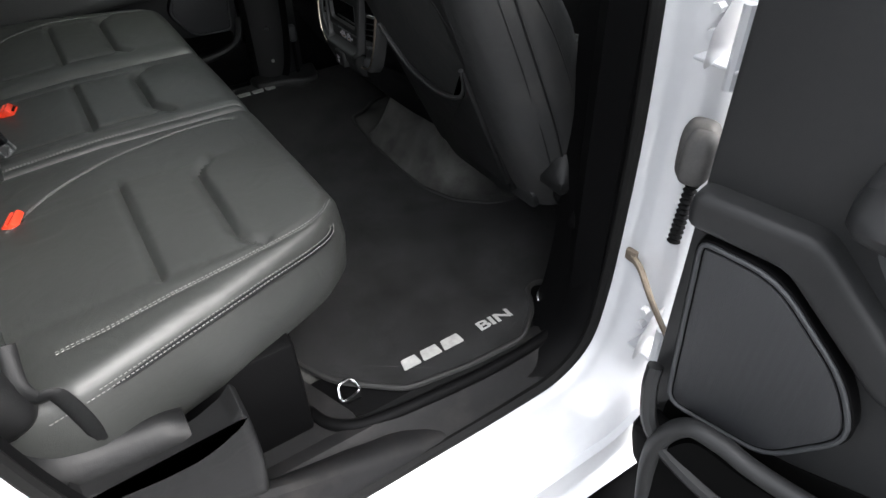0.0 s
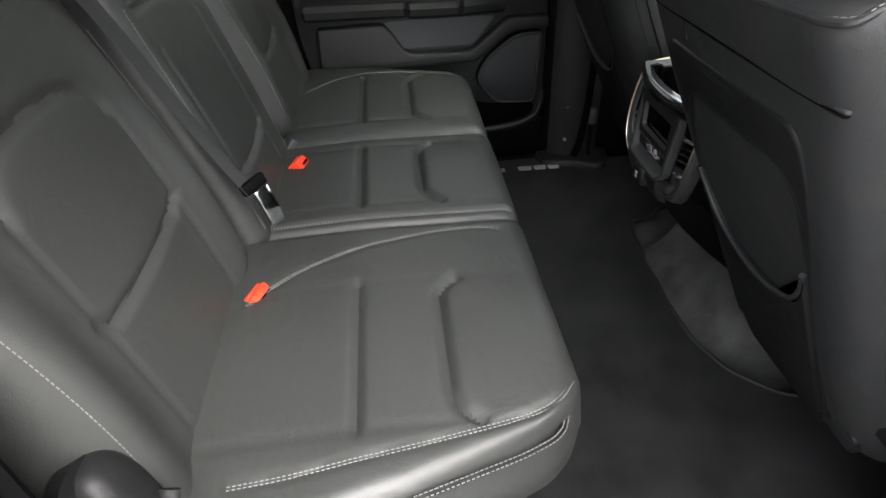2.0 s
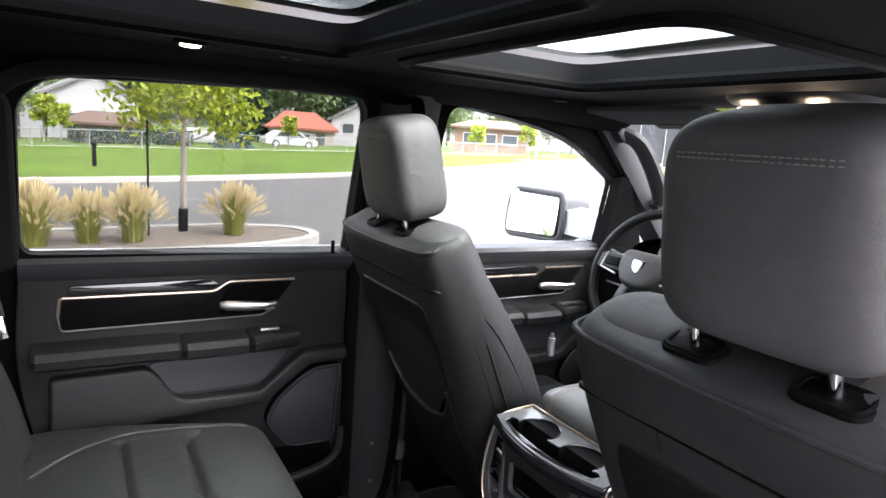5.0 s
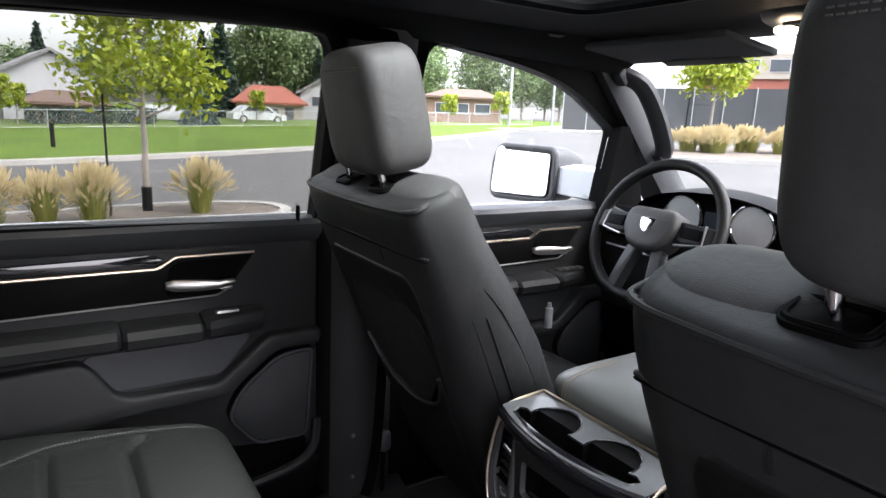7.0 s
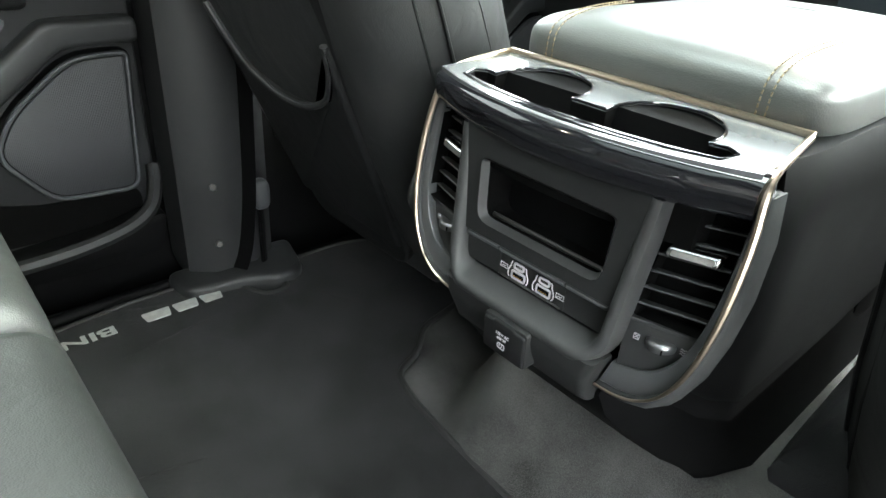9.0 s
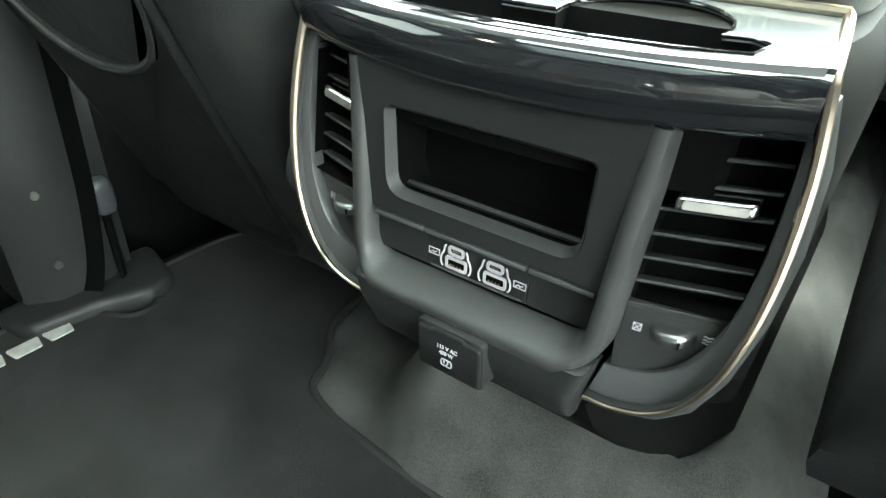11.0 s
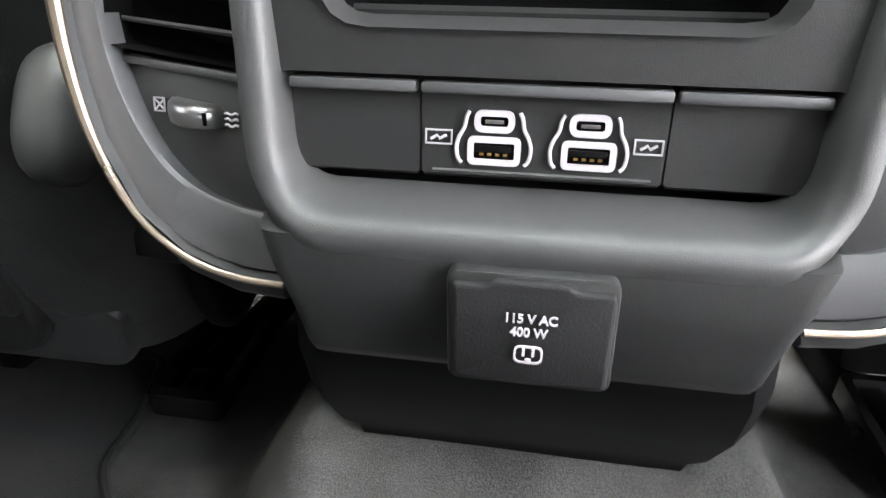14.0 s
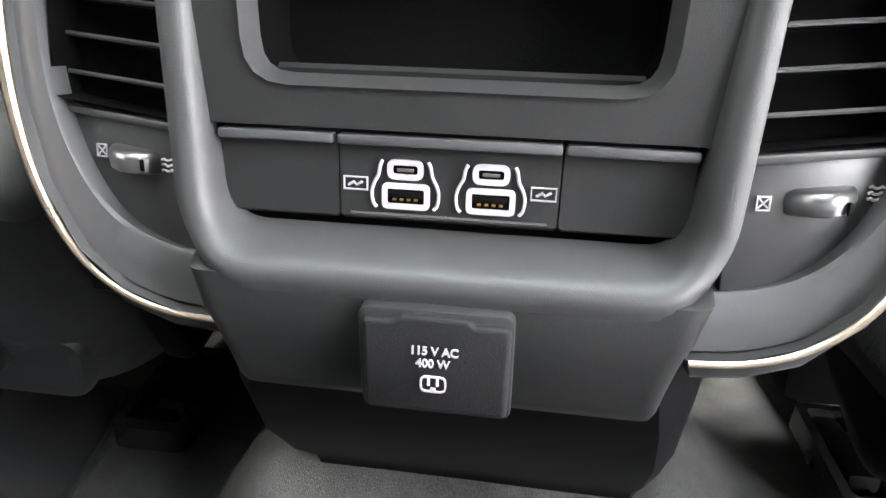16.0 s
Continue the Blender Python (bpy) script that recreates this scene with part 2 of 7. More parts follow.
M_leaf_mid = leafy("tree_leaves", (0.095, 0.145, 0.055), (0.14, 0.195, 0.08))
M_leaf_dark = leafy("conifer_needles", (0.018, 0.04, 0.024), (0.03, 0.06, 0.038))
M_leaf_blue = leafy("blue_spruce_needles", (0.03, 0.065, 0.06), (0.05, 0.095, 0.085))
M_blade = leafy("grass_blades", (0.15, 0.18, 0.03), (0.3, 0.28, 0.09))
M_plume = leafy("grass_plumes", (0.46, 0.38, 0.21), (0.56, 0.48, 0.29))
M_siding = surface("white_siding", (0.32, 0.33, 0.345), 0.7, vary=0.06, scale=1)
M_brick = surface("brown_brick", (0.14, 0.085, 0.06), 0.85, vary=0.2, scale=2)
M_redbrick = surface("red_brick", (0.25, 0.085, 0.06), 0.85, vary=0.12, scale=1)
M_roof_red = surface("red_shingle", (0.2, 0.062, 0.04), 0.9, vary=0.15, scale=2)
M_roof_brown = surface("brown_shingle", (0.1, 0.065, 0.05), 0.9, vary=0.15, scale=2)
M_roof_grey = surface("grey_shingle", (0.15, 0.15, 0.155), 0.9, vary=0.15, scale=2)
M_beige = surface("beige_wall", (0.3, 0.27, 0.225), 0.85, vary=0.1, scale=1)
M_pane = surface("dark_pane", (0.05, 0.06, 0.07), 0.1, vary=0.1, scale=1)
M_screen = surface("dark_screen_mesh", (0.04, 0.043, 0.046), 0.9, vary=0.2, scale=0.6)
M_steel = surface("galvanised_steel", (0.3, 0.31, 0.32), 0.45, 0.6, vary=0.1)
M_carpaint = surface("silver_car_paint", (0.5, 0.52, 0.55), 0.3, 0.3, vary=0.05)


# ---- shapes ----
def smooth_by_angle(bm, degrees=38):
    bmesh.ops.recalc_face_normals(bm, faces=bm.faces)
    for f in bm.faces:
        f.smooth = True
    lim = radians(degrees)
    for e in bm.edges:
        e.smooth = len(e.link_faces) < 2 or e.calc_face_angle(0) < lim


def part(name, bm, material, parent=None, label="", smooth=True):
    """Links a bmesh as one mesh object, under a thing or a part if one is given."""
    if smooth:
        smooth_by_angle(bm)
    else:
        bmesh.ops.recalc_face_normals(bm, faces=bm.faces)
    me = bpy.data.meshes.new(name)
    bm.to_mesh(me)
    bm.free()
    me.materials.append(material)
    ob = new(name, me)
    if parent is not None:
        ob.parent = parent
    if label:
        ob["label"] = label
    return ob


def thing(name, label, category, group="", kind="", at=(0, 0, 0)):
    return tagged(new(name), label, category, group, kind) if at == (0, 0, 0) else moved(tagged(new(name), label, category, group, kind), at)


def moved(ob, at):
    ob.location = at
    return ob


def V(*a):
    return Vector(a)


def roundpoly(pts, r, n=4):
    """A polygon with rounded corners; r is one radius or one for each corner."""
    out, k = [], len(pts)
    for i, p in enumerate(pts):
        p, a, b = Vector(p), Vector(pts[i - 1]), Vector(pts[(i + 1) % k])
        rr = r[i] if isinstance(r, (list, tuple)) else r
        da, db = (a - p), (b - p)
        la, lb = da.length, db.length
        c = min(rr, la * 0.49, lb * 0.49)
        if c < 1e-6:
            out.append(tuple(p))
            continue
        s, e = p + da / la * c, p + db / lb * c
        for j in range(n + 1):
            t = j / n
            out.append(tuple((1 - t) ** 2 * s + 2 * t * (1 - t) * p + t * t * e))
    return out


XZ = lambda y0: (lambda a, b, c: Vector((a, y0 + c, b)))  # outline in x and z, depth along y
YZ = lambda x0: (lambda a, b, c: Vector((x0 + c, a, b)))  # outline in y and z, depth along x
XY = lambda z0: (lambda a, b, c: Vector((a, b, z0 + c)))  # outline in x and y, depth along z


def prism(pts, c0, c1, put, bev=0.0, seg=2, bm=None):
    """An outline given depth, its edges rounded by insetting the outer face."""
    bm = bm or bmesh.new()
    if bev:
        cx, cy = sum(p[0] for p in pts) / len(pts), sum(p[1] for p in pts) / len(pts)
        rings = [(pts, c0)]
        sgn = 1 if c1 > c0 else -1
        for j in range(seg + 1):
            a = math.pi / 2 * j / seg
            rings.append((inset(pts, bev * (1 - math.cos(a))), c1 - sgn * bev * (1 - math.sin(a))))
    else:
        rings = [(pts, c0), (pts, c1)]
    loops = [[bm.verts.new(put(a, b, c)) for a, b in ring] for ring, c in rings]
    k = len(pts)
    for lo, hi in zip(loops, loops[1:]):
        for i in range(k):
            bm.faces.new((lo[i], lo[(i + 1) % k], hi[(i + 1) % k], hi[i]))
    bm.faces.new(loops[0][::-1])
    bm.faces.new(loops[-1])
    return bm


def inset(pts, d):
    if d < 1e-9:
        return list(pts)
    k, out = len(pts), []
    area = sum(pts[i - 1][0] * pts[i][1] - pts[i][0] * pts[i - 1][1] for i in range(k))
    s = 1 if area > 0 else -1
    for i in range(k):
        p, a, b = Vector(pts[i]), Vector(pts[i - 1]), Vector(pts[(i + 1) % k])
        e1, e2 = (p - a), (b - p)
        e1 = e1.normalized() if e1.length > 1e-9 else e2.normalized()
        e2 = e2.normalized() if e2.length > 1e-9 else e1
        n = Vector((-(e1.y + e2.y), e1.x + e2.x)) * s
        out.append(tuple(p + (n.normalized() if n.length > 1e-6 else n) * d))
    return out


def box(size, at, bev=0.0, rot=None, seg=2):
    bm = bmesh.new()
    bmesh.ops.create_cube(bm, size=1)
    bmesh.ops.scale(bm, vec=size, verts=bm.verts)
    if bev:
        bmesh.ops.bevel(bm, geom=list(bm.edges), offset=bev, segments=seg, profile=0.5, affect="EDGES")
    if rot is not None:
        bmesh.ops.transform(bm, matrix=pose(0, 0, 0, *rot), verts=bm.verts)
    bmesh.ops.translate(bm, vec=at, verts=bm.verts)
    return bm


def joined(*bms):
    out = bmesh.new()
    for b in bms:
        me = bpy.data.meshes.new("tmp")
        b.to_mesh(me)
        b.free()
        out.from_mesh(me)
        bpy.data.meshes.remove(me)
    return out


def spline(pts, n=6, closed=False):
    """A smooth curve through points (Catmull-Rom)."""
    p = [Vector(q) for q in pts]
    k, out = len(p), []
    last = k if closed else k - 1
    for i in range(last):
        a, b, c, d = p[i - 1] if closed or i else p[0], p[i], p[(i + 1) % k], p[(i + 2) % k] if closed or i + 2 < k else p[-1]
        for j in range(n):
            t = j / n
            out.append(0.5 * ((2 * b) + (c - a) * t + (2 * a - 5 * b + 4 * c - d) * t * t + (3 * b - a - 3 * c + d) * t ** 3))
    if not closed:
        out.append(p[-1])
    return out


def tube(pts, r, n=8, closed=False, flat=1.0, up=None, bm=None):
    """A round or flattened rod along points."""
    bm = bm or bmesh.new()
    pts = [Vector(p) for p in pts]
    k, rings = len(pts), []
    side = None
    for i, p in enumerate(pts):
        a = pts[i - 1] if i or closed else p
        b = pts[(i + 1) % k] if i + 1 < k or closed else p
        t = (b - a).normalized()
        if up is not None:
            side = t.cross(Vector(up)).normalized()
        elif side is None:
            side = t.orthogonal().normalized()
        else:
            side = (side - t * side.dot(t)).normalized()
        other = t.cross(side)
        rr = r(i / max(k - 1, 1)) if callable(r) else r
        rings.append([bm.verts.new(p + side * rr * math.cos(2 * math.pi * j / n) + other * rr * flat * math.sin(2 * math.pi * j / n)) for j in range(n)])
    for lo, hi in zip(rings, rings[1:] + (rings[:1] if closed else [])):
        for j in range(n):
            bm.faces.new((lo[j], lo[(j + 1) % n], hi[(j + 1) % n], hi[j]))
    if not closed:
        bm.faces.new(rings[0][::-1])
        bm.faces.new(rings[-1])
    return bm


def loft(rings, cap=True, bm=None):
    bm = bm or bmesh.new()
    loops = [[bm.verts.new(p) for p in ring] for ring in rings]
    k = len(loops[0])
    for lo, hi in zip(loops, loops[1:]):
        for i in range(k):
            bm.faces.new((lo[i], lo[(i + 1) % k], hi[(i + 1) % k], hi[i]))
    if cap:
        bm.faces.new(loops[0][::-1])
        bm.faces.new(loops[-1])
    return bm


def sheet(nu, nv, fn, bm=None):
    bm = bm or bmesh.new()
    g = [[bm.verts.new(fn(i / nu, j / nv)) for j in range(nv + 1)] for i in range(nu + 1)]
    for i in range(nu):
        for j in range(nv):
            bm.faces.new((g[i][j], g[i + 1][j], g[i + 1][j + 1], g[i][j + 1]))
    return bm


def pillow(a, b, c, at, rot=(0, 0, 0), e=0.35, n=20, m=28):
    """A rounded block (superellipsoid) of half sizes a, b, c."""
    bm = bmesh.new()
    f = lambda w, p: math.copysign(abs(w) ** p, w)
    rings = []
    for i in range(1, n):
        th = -math.pi / 2 + math.pi * i / n
        rings.append([Vector((a * f(math.cos(th), e) * f(math.cos(ph), e), b * f(math.cos(th), e) * f(math.sin(ph), e), c * f(math.sin(th), e))) for ph in (2 * math.pi * j / m for j in range(m))])
    loft(rings, True, bm)
    bmesh.ops.transform(bm, matrix=Matrix.Translation(at) @ pose(0, 0, 0, *rot), verts=bm.verts)
    return bm


def plate(outer, holes, c0, c1, put):
    """A flat plate with holes through it."""
    bm = bmesh.new()
    loops = []
    for ring in [outer] + holes:
        vs = [bm.verts.new(put(a, b, c1)) for a, b in ring]
        loops.append(vs)
        for i in range(len(vs)):
            bm.edges.new((vs[i - 1], vs[i]))
    bmesh.ops.triangle_fill(bm, use_beauty=True, use_dissolve=False, edges=list(bm.edges))
    for ring, vs in zip([outer] + holes, loops):
        low = [bm.verts.new(put(a, b, c0)) for a, b in ring]
        for i in range(len(vs)):
            bm.faces.new((vs[i - 1], vs[i], low[i], low[i - 1]))
    return bm


def circle(cx, cy, r, n=20, ry=None):
    return [(cx + r * math.cos(2 * math.pi * i / n), cy + (ry or r) * math.sin(2 * math.pi * i / n)) for i in range(n)]


def stitches(pts, step=0.009, r=0.0011, gap=0.55, double=0.0, side=(0, 0, 1)):
    """A row, or two rows, of short raised threads along a curve."""
    bm = bmesh.new()
    pts = [Vector(p) for p in pts]
    seg, carry = [], 0.0
    for a, b in zip(pts, pts[1:]):
        d = (b - a).length
        t = carry
        while t < d:
            seg.append((a + (b - a) * (t / d), (b - a).normalized()))
            t += step
        carry = t - d
    for p, t in seg:
        offs = [t.cross(Vector(side)).normalized() * o for o in ((-double, double) if double else (0,))]
        for o in offs:
            q = p + o
            tube([q, q + t * step * gap], r, 5, bm=bm)
    return bm


def letters(text, size, put, material, parent, name="lettering", bold=0.022):
    """Raised lettering in the built-in font, laid by a matrix."""
    cu = bpy.data.curves.new(name, "FONT")
    cu.body, cu.size, cu.align_x, cu.align_y, cu.extrude = text, size, "CENTER", "CENTER", 0.0002
    cu.offset = size * bold
    ob = bpy.data.objects.new("tmp_text", cu)
    scene.collection.objects.link(ob)
    me = bpy.data.meshes.new_from_object(ob.evaluated_get(bpy.context.evaluated_depsgraph_get()))
    bpy.data.objects.remove(ob)
    me.transform(put)
    me.materials.clear()
    me.materials.append(material)
    out = new(name, me)
    out.parent = parent
    return out


def dist_to(path, x, y):
    best = 9.0
    for (ax, ay), (bx, by) in zip(path, path[1:]):
        dx, dy = bx - ax, by - ay
        t = max(0.0, min(1.0, ((x - ax) * dx + (y - ay) * dy) / (dx * dx + dy * dy + 1e-12)))
        best = min(best, math.hypot(x - ax - t * dx, y - ay - t * dy))
    return best


def cushion(place, nu, nv, top, round_r, grooves=(), crown=0.0, depth=0.15, tuck=0.02, swell=None):
    """An upholstered pad: place(u, v) gives its plan, top its face's height, with rounded rims, sewn grooves and a skirt."""
    ease = lambda t: 0.5 - 0.5 * math.cos(math.pi * (0.12 + 0.76 * t))
    lo, hi = ease(0), ease(1)
    us = [(ease(i / nu) - lo) / (hi - lo) for i in range(nu + 1)]
    vs = [(ease(j / nv) - lo) / (hi - lo) for j in range(nv + 1)]
    bm = bmesh.new()
    grid, plan = [], []
    for u in us:
        row, prow = [], []
        for v in vs:
            x, y = place(u, v)
            prow.append((x, y))
            x1, y1 = place(0, v), place(1, v)
            du = min(math.dist((x, y), x1), math.dist((x, y), y1))
            x2, y2 = place(u, 0), place(u, 1)
            dv = min(math.dist((x, y), x2), math.dist((x, y), y2))
            drop = 0.0
            for d in (du, dv):
                if d < round_r:
                    drop += round_r - math.sqrt(max(round_r ** 2 - (round_r - d) ** 2, 0))
            drop = min(drop, round_r * 1.15)
            h = top - drop + crown * 16 * u * (1 - u) * v * (1 - v)
            h -= max([gd * math.exp(-(dist_to(path, x, y) / gw) ** 2) for path, gd, gw in grooves] or [0.0])
            if swell:
                h += swell(x, y)
            row.append(bm.verts.new((x, y, h)))
        grid.append(row)
        plan.append(prow)
    for i in range(nu):
        for j in range(nv):
            bm.faces.new((grid[i][j], grid[i + 1][j], grid[i + 1][j + 1], grid[i][j + 1]))
    rim = [grid[i][0] for i in range(nu)] + [grid[nu][j] for j in range(nv)] + [grid[i][nv] for i in range(nu, 0, -1)] + [grid[0][j] for j in range(nv, 0, -1)]
    cx, cy = sum(w.co.x for w in rim) / len(rim), sum(w.co.y for w in rim) / len(rim)
    last = rim
    for f, tk in ((0.35, -0.25), (0.75, 0.0), (1.0, 1.0)):
        ring = []
        for w in rim:
            d = Vector((cx - w.co.x, cy - w.co.y, 0))
            d = d.normalized() * tuck * tk if d.length > 1e-6 else d
            zt = w.co.z + (top - depth - w.co.z) * f
            ring.append(bm.verts.new((w.co.x + d.x, w.co.y + d.y, zt)))
        for i in range(len(rim)):
            bm.faces.new((last[i - 1], last[i], ring[i], ring[i - 1]))
        last = ring
    bm.faces.new(last)
    return bm


def laid(bm, m):
    bmesh.ops.transform(bm, matrix=m, verts=bm.verts)
    return bm


# ---- the truck's shell ----
def lean(z):
    """How far the cab's sides lean in at a height."""
    return 0.2 * max(0.0, z - 1.36)


OPENING = spline([(0.055, 0, 1.78), (0.078, 0, 1.42), (0.09, 0, 1.15), (0.086, 0, 0.95), (0.076, 0, 0.8), (0.05, 0, 0.69), (-0.02, 0, 0.632), (-0.12, 0, 0.62), (-0.3, 0, 0.618), (-0.5, 0, 0.618), (-0.63, 0, 0.628), (-0.715, 0, 0.68), (-0.775, 0, 0.8), (-0.825, 0, 0.97), (-0.858, 0, 1.2), (-0.876, 0, 1.4), (-0.868, 0, 1.6), (-0.835, 0, 1.73), (-0.73, 0, 1.805), (-0.4, 0, 1.825), (-0.1, 0, 1.828), (0.02, 0, 1.815)], 5, True)


def swept(side, profile, bm=None):
    """A profile of (outward, across) carried round the rear door's opening; side is 1 for the left."""
    rings, k = [], len(OPENING)
    for i, p in enumerate(OPENING):
        t = (OPENING[(i + 1) % k] - OPENING[i - 1]).normalized()
        out = Vector((t.z, 0, -t.x)) * -1
        # behind the seat the inner flange is shallow
        k2 = max(0.0, min(1.0, (-0.55 - p.x) / 0.2)) if p.z < 1.7 else 0.0
        rings.append([p + out * n + Vector((0, side * (max(y, 0.845 * k2) - lean(p.z)), 0)) for n, y in profile])
    return [(r) for r in rings]


def ring_sweep(side, profile):
    bm = bmesh.new()
    rings = [[bm.verts.new(q) for q in r] for r in swept(side, profile)]
    for lo, hi in zip(rings, rings[1:] + rings[:1]):
        for j in range(len(profile) - 1):
            bm.faces.new((lo[j], lo[j + 1], hi[j + 1], hi[j]))
    return bm


# which way is outward: the sill must grow downward
_probe = swept(-1, [(0.1, 0.9)])[40][0]
FLIP = -1 if _probe.z > OPENING[40].z else 1
prof = lambda rows: [(n * FLIP, y) for n, y in rows]

jamb_white = part("door_jamb", ring_sweep(-1, prof([(0.0, 0.874), (0.008, 0.884), (0.012, 0.9), (0.014, 0.925), (0.022, 0.94), (0.026, 0.975), (0.04, 0.992), (0.07, 1.0), (0.16, 1.004)])), M_paint)
tagged(jamb_white, "white painted door jamb and sill of the open rear door", "door jamb", kind="structure")
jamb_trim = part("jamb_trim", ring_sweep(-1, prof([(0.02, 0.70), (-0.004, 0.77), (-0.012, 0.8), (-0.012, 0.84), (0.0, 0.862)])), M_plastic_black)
tagged(jamb_trim, "black plastic pillar and sill trim inside the opening", "trim", kind="structure")
seal = bmesh.new()
tube([p + Vector((0, -(0.868 - lean(p.z)), 0)) for p in OPENING], 0.012, 8, True, bm=seal)
tagged(part("door_seal", seal, M_rubber), "black rubber weatherstrip round the door opening", "door seal", kind="structure")
jamb_left = part("jamb_trim", ring_sweep(1, prof([(0.02, 0.72), (-0.004, 0.76), (-0.008, 0.79), (0.0, 0.86)])), M_plastic_black)
tagged(jamb_left, "black plastic trim round the closed rear door", "trim", kind="structure")

WIN_REAR = roundpoly([(-0.8, 1.425), (-0.058, 1.415), (-0.045, 1.835), (-0.74, 1.80), (-0.795, 1.745)], [0.03, 0.012, 0.07, 0.05, 0.03])
WIN_FRONT = roundpoly([(0.16, 1.41), (0.885, 1.405), (0.878, 1.645), (0.66, 1.765), (0.45, 1.808), (0.19, 1.835)], [0.015, 0.01, 0.02, 0.1, 0.1, 0.05])
HOLE_DOOR = [(p.x, p.z) for p in OPENING]


def side_put(side, y0):
    return lambda a, b, c: Vector((a, side * (y0 - c - lean(b)), b))


upper = [(-1.3, 1.395), (1.0, 1.395), (0.99, 1.62), (0.76, 1.83), (0.70, 1.93), (-1.3, 1.93)]
tagged(part("wall_left", plate(upper, [WIN_REAR, WIN_FRONT], -0.05, 0.0, side_put(1, 0.8)), M_plastic_black), "black trimmed window surround of the cab side", "cab wall", kind="structure")
lower = [(-1.3, 0.5), (1.45, 0.5), (1.45, 1.25), (1.0, 1.40), (-1.3, 1.40)]
tagged(part("wall_left_lower", plate(lower, [], -0.06, 0.0, lambda a, b, c: Vector((a, 0.875 - c, b))), M_plastic_black), "black inner panel of the cab side", "cab wall", kind="structure")
whole = [(-1.3, 0.5), (1.45, 0.5), (1.45, 1.25), (1.0, 1.40), (0.99, 1.62), (0.76, 1.83), (0.70, 1.93), (-1.3, 1.93)]
tagged(part("wall_right", plate(whole, [HOLE_DOOR, WIN_FRONT], -0.03, 0.0, side_put(-1, 0.83)), M_plastic_black), "black trimmed inner side of the cab", "cab wall", kind="structure")
grown = [(p.x, p.z) for p in OPENING]
gx, gz = -0.38, 1.22
grown = [((x - gx) * 1.12 + gx, (z - gz) * 1.1 + gz) for x, z in grown]
tagged(part("body_side", plate([(-1.34, 0.40), (0.30, 0.40), (0.30, 2.0), (-1.3, 2.0), (-1.34, 1.4)], [grown], -0.02, 0.0, side_put(-1, 0.995)), M_paint), "white painted outer panel of the truck", "body panel", kind="structure")
tagged(part("running_board", joined(box((1.9, 0.16, 0.05), (-0.3, -1.07, 0.33), 0.02), box((0.05, 0.14, 0.1), (0.3, -1.0, 0.38), 0.01), box((0.05, 0.14, 0.1), (-0.9, -1.0, 0.38), 0.01)), M_plastic_black), "black plastic running board under the sill", "running board")
tagged(part("wall_left_outer", box((2.4, 0.02, 0.98), (-0.14, 0.985, 0.91)), M_paint), "white painted outer door skin", "body panel", kind="structure")

# rear wall with its window
RW = roundpoly([(-0.62, 1.46), (0.62, 1.46), (0.58, 1.8), (-0.58, 1.8)], 0.05)
tagged(part("wall_rear", plate([(-0.9, 0.5), (0.9, 0.5), (0.9, 1.38), (0.8, 1.93), (-0.8, 1.93), (-0.9, 1.38)], [RW], 0.0, 0.06, lambda a, b, c: Vector((-1.22 - c, a, b))), M_headliner), "black carpeted rear wall of the cab", "cab wall", kind="structure")
rear_glass = part("window_rear", prism(RW, 0.025, 0.03, lambda a, b, c: Vector((-1.22 - c, a, b))), M_rearglass)
tagged(rear_glass, "rear window glass of the cab, dark tint added to cut light", "window", kind="structure")
firewall = part("wall_front", box((0.06, 1.9, 0.95), (1.48, 0, 0.82), 0.01), M_plastic_black)
tagged(firewall, "black bulkhead below the windscreen", "cab wall", kind="structure")

# roof lining, glass roof and rails
SR1 = roundpoly([(-0.16, -0.34), (0.31, -0.34), (0.31, 0.34), (-0.16, 0.34)], 0.06)
SR2 = roundpoly([(-0.86, -0.34), (-0.26, -0.34), (-0.26, 0.34), (-0.86, 0.34)], 0.05)
tagged(part("ceiling", plate([(-1.3, -0.74), (0.82, -0.72), (0.82, 0.72), (-1.3, 0.74)], [SR1, SR2], 0.05, 0.0, XY(1.875)), M_headliner), "black fabric roof lining with a glass roof", "ceiling", kind="structure")
rim = bmesh.new()
for ring in (SR1, SR2):
    tube([(a, b, 1.876) for a, b in ring], 0.014, 8, True, bm=rim)
tagged(part("sunroof_frame", rim, M_plastic_black), "black moulded frame of the panoramic glass roof", "sunroof", kind="structure")
for ring in (SR1, SR2):
    big = [((a - sum(p[0] for p in ring) / len(ring)) * 1.1 + sum(p[0] for p in ring) / len(ring), b * 1.08) for a, b in ring]
    # the rear pane's extra tint is added to shape the light on the bench
    g = part("sunroof_glass", prism(big, 0.0, 0.006, XY(1.945)), M_roofglass if ring is SR1 else M_roofglass_rear)
    tagged(g, "dark tinted panoramic roof glass", "sunroof", kind="structure")
tagged(part("roof_skin", plate([(-1.35, -0.86), (0.9, -0.84), (0.9, 0.84), (-1.35, 0.86)], [SR1, SR2], 0.0, 0.03, XY(1.95)), M_paint), "white painted roof panel", "roof", kind="structure")
